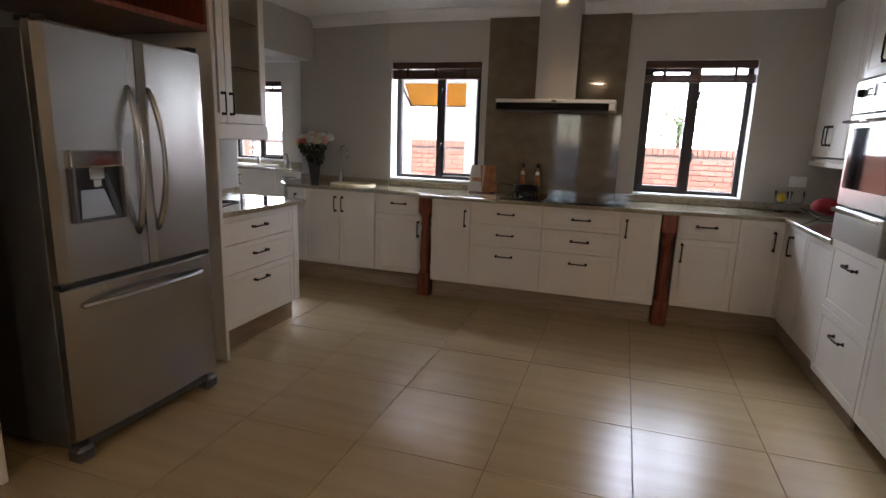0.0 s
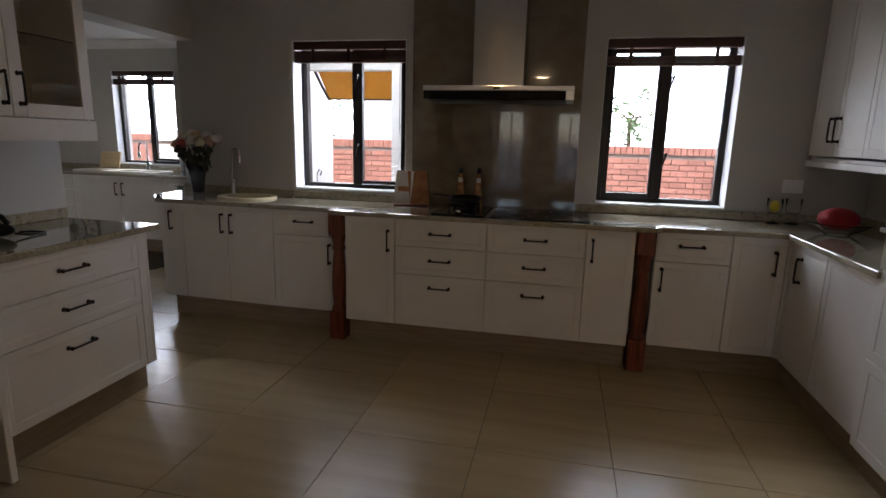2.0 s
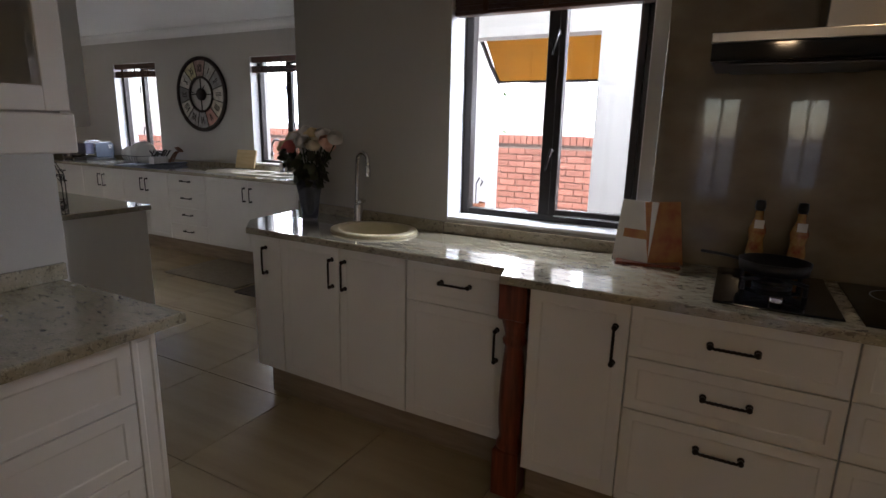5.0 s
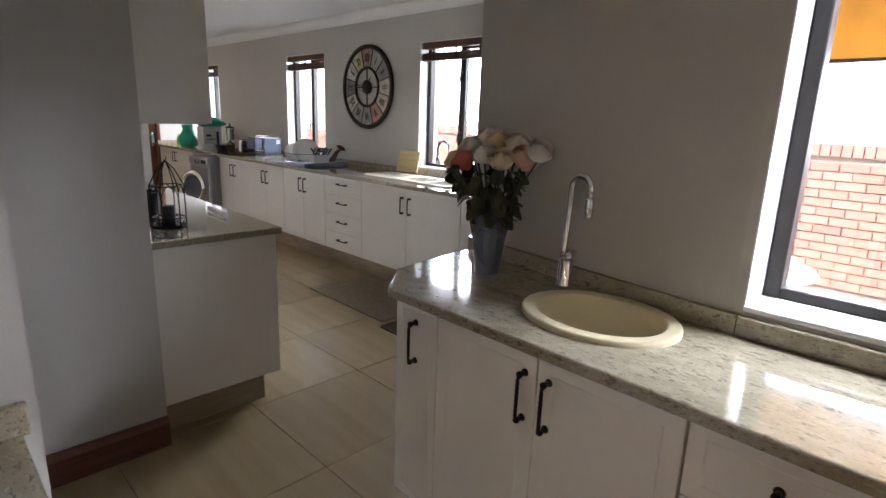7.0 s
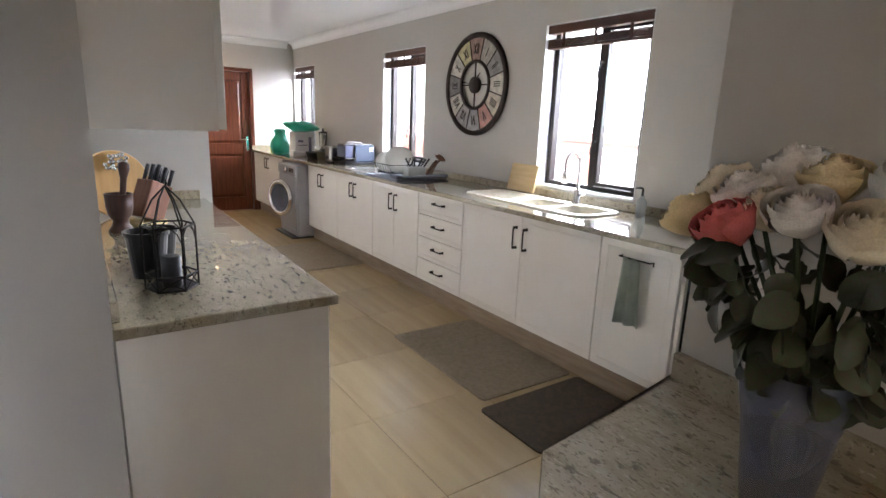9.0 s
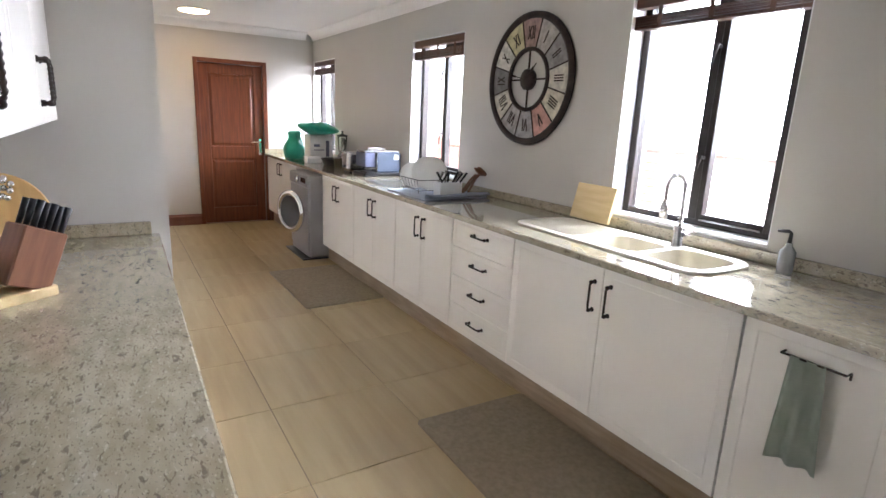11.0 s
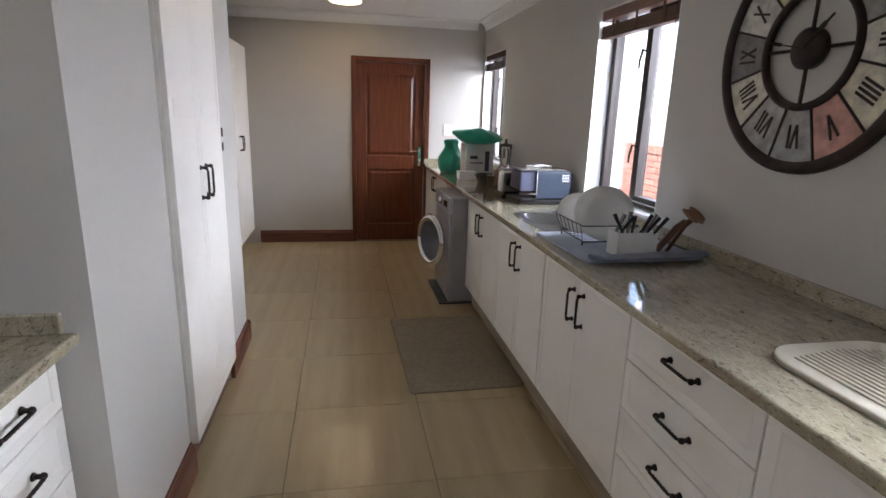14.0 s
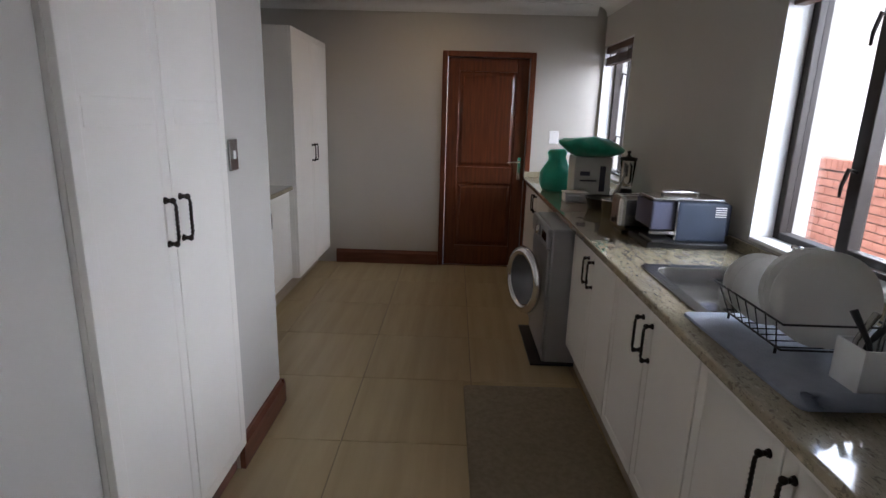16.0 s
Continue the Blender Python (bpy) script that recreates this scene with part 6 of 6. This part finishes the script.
def coffee_machine():
    root = thing("coffee_machine", pose(-7.88, 6.665, TOP), "slate-blue pod coffee machine with a smoky tank", "coffee machine")
    part("base", box(-0.13, 0.15, -0.2, 0.17, 0, 0.03, 0.008, 2), BLACK, root)
    part("body", box(-0.11, 0.13, -0.07, 0.165, 0.03, 0.215, 0.014, 3), SLATE, root)
    part("water_tank", box(-0.10, 0.12, -0.185, -0.075, 0.08, 0.212, 0.01, 2), TANK, root)
    part("back_tank", box(-0.06, 0.08, 0.168, 0.2, 0.05, 0.2, 0.008, 2), TANK, root)
    part("chrome_trim", boxes((-0.112, 0.134, -0.076, -0.07, 0.03, 0.218), (0.128, 0.135, -0.19, -0.076, 0.065, 0.078)), CHROME, root)
    part("lid", box(-0.09, 0.11, -0.18, 0.15, 0.215, 0.228, 0.005, 2), STEEL, root)
    part("lever", tube([(0.0, -0.1, 0.228), (0.0, -0.1, 0.245), (0.0, 0.07, 0.245), (0.0, 0.07, 0.228)], 0.008, 8), CHROME, root, smooth=True)
    part("drip_tray", box(0.0, 0.17, -0.19, -0.08, 0.03, 0.045, 0.004), BLACK, root)
    for k in range(5):
        part("vent", box(0.13, 0.132, 0.10, 0.15, 0.15 + 0.01 * k, 0.154 + 0.01 * k), WHITE, root)


coffee_machine()
ts = thing("toaster", pose(-8.12, 6.56, TOP), "brushed steel toaster behind the coffee machine", "toaster")
part("body", box(-0.09, 0.09, -0.14, 0.14, 0.012, 0.19, 0.03, 3), STEEL, ts)
part("slot", boxes((-0.05, -0.02, -0.11, 0.11, 0.1895, 0.1915), (0.02, 0.05, -0.11, 0.11, 0.1895, 0.1915)), BLACK, ts)
part("dial", lathe([(0, 0), (0.016, 0), (0.013, 0.014), (0, 0.015)], 14, Matrix.Translation((0.0, -0.14, 0.06)) @ Matrix.Rotation(radians(90), 4, "X")), BLACK, ts, smooth=True)
part("dial", lathe([(0, 0), (0.012, 0), (0.01, 0.012), (0, 0.013)], 14, Matrix.Translation((0.088, -0.06, 0.08)) @ Matrix.Rotation(radians(90), 4, "Y")), BLACK, ts, smooth=True)
for y in (-0.1, 0.1):
    part("foot", box(-0.07, 0.07, y - 0.015, y + 0.015, 0, 0.013), BLACK, ts)

CARTON = mat("carton", (0.70, 0.70, 0.68), 0.6, var=0.06)
GREEN = mat("green_plastic", (0.02, 0.40, 0.27), 0.3, var=0.12, scale=12, bump=0.2, bscale=30)
bx = thing("white_carton", pose(-9.30, 6.56, TOP), "white printed cardboard box on the worktop", "box")
part("box", box(-0.11, 0.11, -0.13, 0.13, 0, 0.30, 0.003), CARTON, bx)
part("print", boxes((0.1102, 0.1112, -0.09, -0.02, 0.17, 0.20), (0.1102, 0.1112, -0.09, 0.03, 0.13, 0.14), (0.1102, 0.1112, 0.05, 0.09, 0.06, 0.24)), TANK, bx)
part("tape", boxes((-0.02, 0.02, -0.13, 0.13, 0.3002, 0.3010)), PAPER, bx)


def bag(name, m, label, rows, seed):
    bm = lathe(rows, 26)
    for v in bm.verts:
        n_ = noise.noise_vector(v.co * 13 + Vector((seed, 0, 0)))
        k = min(1, max(0, v.co.z / 0.03))
        v.co += Vector((n_.x, n_.y, n_.z * 0.5)) * 0.03 * k
    ob = tagged(link(name, bm, GREEN, smooth=True), label, "bag")
    ob.matrix_world = m
    return ob


bag("plastic_bag", pose(-9.62, 6.38, TOP) @ Matrix.Diagonal((1.0, 1.0, 1.12, 1)), "full green plastic bag standing on the worktop", [(0, 0), (0.10, 0), (0.128, 0.03), (0.135, 0.08), (0.12, 0.13), (0.09, 0.175), (0.065, 0.21), (0.06, 0.235), (0.072, 0.265), (0.05, 0.29), (0, 0.295)], 1)
bm = lathe([(0, 0), (0.09, 0.0), (0.15, 0.012), (0.205, 0.04), (0.215, 0.062), (0.18, 0.085), (0.11, 0.11), (0.04, 0.12), (0, 0.122)], 34)
for v in bm.verts:
    n_ = noise.noise_vector(v.co * 9 + Vector((4, 2, 0)))
    v.co += Vector((n_.x * 0.02, n_.y * 0.02, n_.z * 0.022 * min(1, v.co.z / 0.02)))
    v.co.z += 0.25 * max(0, -v.co.y - 0.06) * min(1, v.co.z / 0.02) - 0.12 * max(0, v.co.y - 0.1) * min(1, v.co.z / 0.04)
    v.co.z = max(v.co.z, 0)
ob = tagged(link("green_sack", bm, GREEN, smooth=True), "green plastic bag heaped on the carton", "bag")
ob.matrix_world = pose(-9.27, 6.55, TOP + 0.302, 0, 0, 10) @ Matrix.Diagonal((0.95, 1.12, 1.1, 1))
tb_ = thing("food_tub", pose(-9.08, 6.42, TOP), "small white plastic tub before the carton", "tub")
part("tub", box(-0.06, 0.06, -0.08, 0.08, 0, 0.06, 0.012, 2), WHITE, tb_)
part("lid", box(-0.064, 0.064, -0.084, 0.084, 0.06, 0.07, 0.004, 2), WHITE, tb_)
bl = thing("blender", pose(-9.12, 6.78, TOP) @ Matrix.Diagonal((0.7, 0.7, 0.86, 1)), "glass jug blender with a black lid", "blender")
part("base", lathe([(0, 0), (0.075, 0), (0.08, 0.02), (0.06, 0.11), (0, 0.115)], 22), BLACK, bl, smooth=True)
j = part("jug", lathe([(0.05, 0.115), (0.06, 0.14), (0.078, 0.34), (0.074, 0.34), (0.056, 0.142), (0.0, 0.122)], 22), GLASSWARE, bl, smooth=True)
j.visible_shadow = False
part("lid", lathe([(0, 0.34), (0.085, 0.34), (0.085, 0.362), (0.03, 0.37), (0.012, 0.385), (0.02, 0.41), (0, 0.42)], 22), BLACK, bl, smooth=True)
part("jug_grip", tube([(0.07, 0, 0.32), (0.12, 0, 0.30), (0.115, 0, 0.18), (0.06, 0, 0.16)], 0.01, 8), BLACK, bl, smooth=True)
for k, (x, y, r, h, mt, lab) in enumerate(((-8.80, 6.56, 0.13, 0.075, BLACK, "black roasting pan on the worktop"), (-8.50, 6.52, 0.07, 0.11, STEEL, "small steel bowl on the worktop"))):
    pn = thing("pan" if k == 0 else "steel_bowl", pose(x, y, TOP), lab, "pan" if k == 0 else "bowl")
    part("body", lathe([(0, 0), (r * 0.8, 0), (r, h), (r * 1.06, h), (r * 0.95, h * 0.9), (r * 0.75, 0.006), (0, 0.006)], 24), mt, pn, smooth=True)
    part("rim_grip", tube([(r, -0.02, h), (r + 0.05, -0.02, h + 0.01), (r + 0.05, 0.02, h + 0.01), (r, 0.02, h)], 0.006, 6), mt, pn)
for k in range(4):
    u = thing("kitchen_utensil", pose(-8.80 + 0.02 * k, 6.56 + 0.015 * k, TOP + 0.02), "steel utensil lying across the pan", "utensil", "utensils in the pan")
    part("shaft", tube([(0, 0, 0), (0.03 - 0.05 * k, 0.06, 0.12), (0.05 - 0.08 * k, 0.1, 0.22)], 0.005, 6), STEEL, u)
    part("blade", box(0.03 - 0.08 * k, 0.07 - 0.08 * k, 0.097, 0.101, 0.2, 0.27, 0.001), STEEL if k % 2 else BLACK, u)
dl = tagged(link("dish_soap", lathe([(0, 0), (0.03, 0), (0.032, 0.02), (0.028, 0.11), (0.012, 0.14), (0.012, 0.17), (0, 0.172)], 18), mat("lime_plastic", (0.35, 0.50, 0.06), 0.3), smooth=True), "lime green detergent bottle by the wall", "bottle")
dl.location = (-10.2, 6.45, TOP)

# ---- scullery: things on the south counter ----
IRON = mat("black_iron", (0.018, 0.015, 0.014), 0.5, 0.5, var=0.2, bump=0.1)


def lantern(x, y):
    root = thing("wire_lantern", pose(x, y, TOP, 0, 0, 20), "black wire birdcage lantern with a candle", "lantern")
    n, r, h = 6, 0.072, 0.19
    ring = [(r * math.cos(2 * math.pi * k / n), r * math.sin(2 * math.pi * k / n)) for k in range(n + 1)]
    for z in (0.004, 0.045, h):
        part("wire_ring", tube([(a, b, z) for a, b in ring], 0.003, 6), IRON, root)
    for k in range(n):
        a, b = ring[k], ring[k + 1]
        part("upright", tube([(*a, 0.0), (*a, h)], 0.0032, 6), IRON, root)
        part("roof_wire", tube([(*a, h), (a[0] * 0.5, a[1] * 0.5, h + 0.075), (0, 0, h + 0.115)], 0.0028, 6), IRON, root)
        part("brace", tube([(*a, 0.004), (*b, 0.045)], 0.002, 5), IRON, root)
        part("brace", tube([(*b, 0.004), (*a, 0.045)], 0.002, 5), IRON, root)
        part("arch", tube([(a[0] + (b[0] - a[0]) * s, a[1] + (b[1] - a[1]) * s, h - 0.05 + 0.05 * math.sin(math.pi * s) ** 0.6) for s in (0, 0.15, 0.35, 0.5, 0.65, 0.85, 1)], 0.002, 5), IRON, root)
    part("base_plate", lathe([(0, 0), (r, 0), (r, 0.003), (0, 0.003)], 6, Matrix.Identity(4)), IRON, root)
    part("hook", tube([(0, 0, h + 0.11), (0.012, 0, h + 0.125), (0, 0, h + 0.14), (-0.012, 0, h + 0.125), (0, 0, h + 0.112)], 0.0025, 6), IRON, root)
    c = tagged(link("candle", lathe([(0, 0), (0.027, 0), (0.028, 0.004), (0.028, 0.09), (0.024, 0.093), (0, 0.088)], 20), BLACK, smooth=True), "black candle standing inside the wire lantern", "candle")
    c.location = (x, y, TOP + 0.0035)


lantern(-4.012, 4.228)
for i, (x, y, r, h) in enumerate(((-4.17, 4.185, 0.062, 0.135), (-4.33, 4.235, 0.06, 0.11))):
    pt_ = thing("black_canister", pose(x, y, TOP), "black ribbed pot on the south counter", "pot", "black pots")
    part("pot", lathe([(0, 0), (r * 0.75, 0), (r, h), (r * 1.08, h), (r * 1.08, h + 0.012), (r * 0.95, h + 0.012), (r * 0.7, 0.01), (0, 0.01)], 24), BLACK, pt_, smooth=False)
kb = thing("knife_block", pose(-5.02, 4.285, TOP, 0, 0, 215) @ Matrix.Diagonal((0.85, 0.85, 0.85, 1)), "wooden knife block filled with black-handled knives", "knife block")
b_ = part("block", box(-0.055, 0.055, -0.04, 0.1, 0, 0.2, 0.005), BLOCKWOOD, kb)
b_.matrix_local = pose(0, 0, 0.03, 24, 0, 0)
part("base", box(-0.06, 0.06, -0.06, 0.12, 0, 0.035, 0.004), PINE, kb)
for k in range(9):
    g_ = part("knife_grip", tube([(-0.04 + 0.04 * (k % 3), -0.02 + 0.045 * (k // 3), 0.19), (-0.04 + 0.04 * (k % 3), -0.02 + 0.045 * (k // 3), 0.29)], [0.009, 0.012], 8), BLACK, kb, smooth=True)
    g_.matrix_local = pose(0, 0, 0.03, 24, 0, 0)
rb_ = thing("round_board", pose(-5.36, 4.18, TOP, 0, 0, 110), "round wooden board with a silver grape ornament", "board")
bd = part("board", lathe([(0, 0), (0.155, 0), (0.16, 0.004), (0.16, 0.016), (0.155, 0.02), (0, 0.02)], 44), BOARDWOOD, rb_)
bd.matrix_local = pose(0, 0, 0.157, 80, 0, 0)
gr = bmesh.new()
for k in range(26):
    bmesh.ops.create_uvsphere(gr, u_segments=8, v_segments=6, radius=0.011, matrix=Matrix.Translation((rnd.uniform(-0.05, 0.05), -0.03 - rnd.uniform(0, 0.012), 0.27 + rnd.uniform(-0.04, 0.035))))
part("grape_ornament", gr, CHROME, rb_, smooth=True)
pm_ = thing("mortar", pose(-4.93, 4.165, TOP), "dark brown wooden mortar holding a pestle", "mortar")
part("cup", lathe([(0, 0), (0.048, 0), (0.05, 0.008), (0.034, 0.03), (0.03, 0.05), (0.046, 0.075), (0.052, 0.11), (0.054, 0.165), (0.047, 0.165), (0.045, 0.10), (0.03, 0.08), (0, 0.075)], 26), DARKWOOD, pm_, smooth=True)
pe = part("pestle", lathe([(0, 0), (0.016, 0.002), (0.02, 0.02), (0.012, 0.07), (0.013, 0.15), (0.022, 0.19), (0.02, 0.215), (0, 0.225)], 18), DARKWOOD, pm_, smooth=True)
pe.matrix_local = pose(-0.005, 0.008, 0.082, -6, 8, 0)

# ---- tiles and bricks, last ----
TX = [2.15, 1.755, 1.152, 0.555, -0.048, -0.651, -1.254, -1.857, -2.46, -3.10, -3.74, -4.375, -5.012, -5.65, -6.264, -6.878, -7.49, -8.104, -8.716, -9.33, -9.94, -10.52]
TY = [-3.0, -2.2, -1.6, -1.0, -0.4, 0.2, 0.8, 1.40, 2.0, 2.61, 3.22, 3.84, 4.465, 5.09, 5.705, 6.31, 6.90]
tile_meshes = {}
for x1, x0 in zip(TX, TX[1:]):
    for y0, y1 in zip(TY, TY[1:]):
        if x1 < -2.44 and y1 < 3.3 or x1 < -3.8 and y1 < 3.7:
            continue
        if x0 > -2.47 and y0 > 5.0:
            continue
        key = (round(x1 - x0, 3), round(y1 - y0, 3))
        if key not in tile_meshes:
            w, h = key
            me = bpy.data.meshes.new("tile")
            tb = box(-w / 2 + 0.0017, w / 2 - 0.0017, -h / 2 + 0.0017, h / 2 - 0.0017, -0.01, 0, 0.0012)
            tb.to_mesh(me)
            tb.free()
            me.materials.append(TILE)
            tile_meshes[key] = me
        ob = new("tile", tile_meshes[key])
        ob.parent = FLOOR
        ob.location = ((x0 + x1) / 2, (y0 + y1) / 2, 0)

GY = 9.6
GW = tagged(link("garden_wall", boxes((-14, 9, GY, GY + 0.2, -0.08, 1.0), (-9.0, 9, GY, GY + 0.2, 1.0, 1.215)), MORTAR), "red face-brick garden wall with a soldier course", "wall", kind="structure")
bme = bpy.data.meshes.new("brick")
tb = box(-0.111, 0.111, 0, 0.02, 0, 0.073, 0.003)
tb.to_mesh(bme)
tb.free()
bme.materials.append(BRICK)
# pale: bricks between x -7.0 and -3.9, lighter in colour than the rest
rest, pale = bmesh.new(), bmesh.new()
for c in range(15):
    z = -0.02 + c * 0.0845
    for i in range(100):
        x = -14 + 0.2325 * i + (0.116 if c % 2 else 0)
        if x > 8.9 or z > 1.15 or (x < -9.0 and z > 0.95):
            continue
        if -3.9 < x < 3.0 and z > 0.45:
            ob = new("brick", bme)
            ob.parent = GW
            ob.location = (x + random.uniform(-0.002, 0.002), GY - 0.018 + random.uniform(-0.003, 0.002), z)
        else:
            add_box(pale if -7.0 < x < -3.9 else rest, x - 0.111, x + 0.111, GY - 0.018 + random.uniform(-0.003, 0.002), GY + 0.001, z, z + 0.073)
for i in range(270):
    x = -14 + 0.0845 * i
    zt = 1.0 if x < -9.0 else 1.212
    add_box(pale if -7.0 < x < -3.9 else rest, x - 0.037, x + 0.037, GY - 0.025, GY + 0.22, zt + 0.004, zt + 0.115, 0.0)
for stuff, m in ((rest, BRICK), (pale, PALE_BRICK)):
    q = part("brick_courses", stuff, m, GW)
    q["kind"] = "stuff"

# a lower return of the wall towards the house
RW = tagged(link("garden_wall_return", box(2.78, 2.98, 8.9, GY - 0.03, -0.08, 1.17), MORTAR), "brick return wall with a pale coping", "wall", kind="structure")
side = bmesh.new()
for c in range(14):
    z = -0.02 + c * 0.0845
    for i in range(3):
        y = 9.02 + 0.2325 * i + (0.116 if c % 2 else 0)
        if y < GY - 0.16:
            add_box(side, 2.762, 2.781, y - 0.111, y + 0.111, z, z + 0.073)
q = part("brick_courses", side, BRICK, RW)
q["kind"] = "stuff"
part("coping", box(2.74, 3.02, 8.88, GY - 0.03, 1.171, 1.23, 0.01), PLASTER, RW, "pale plastered coping")
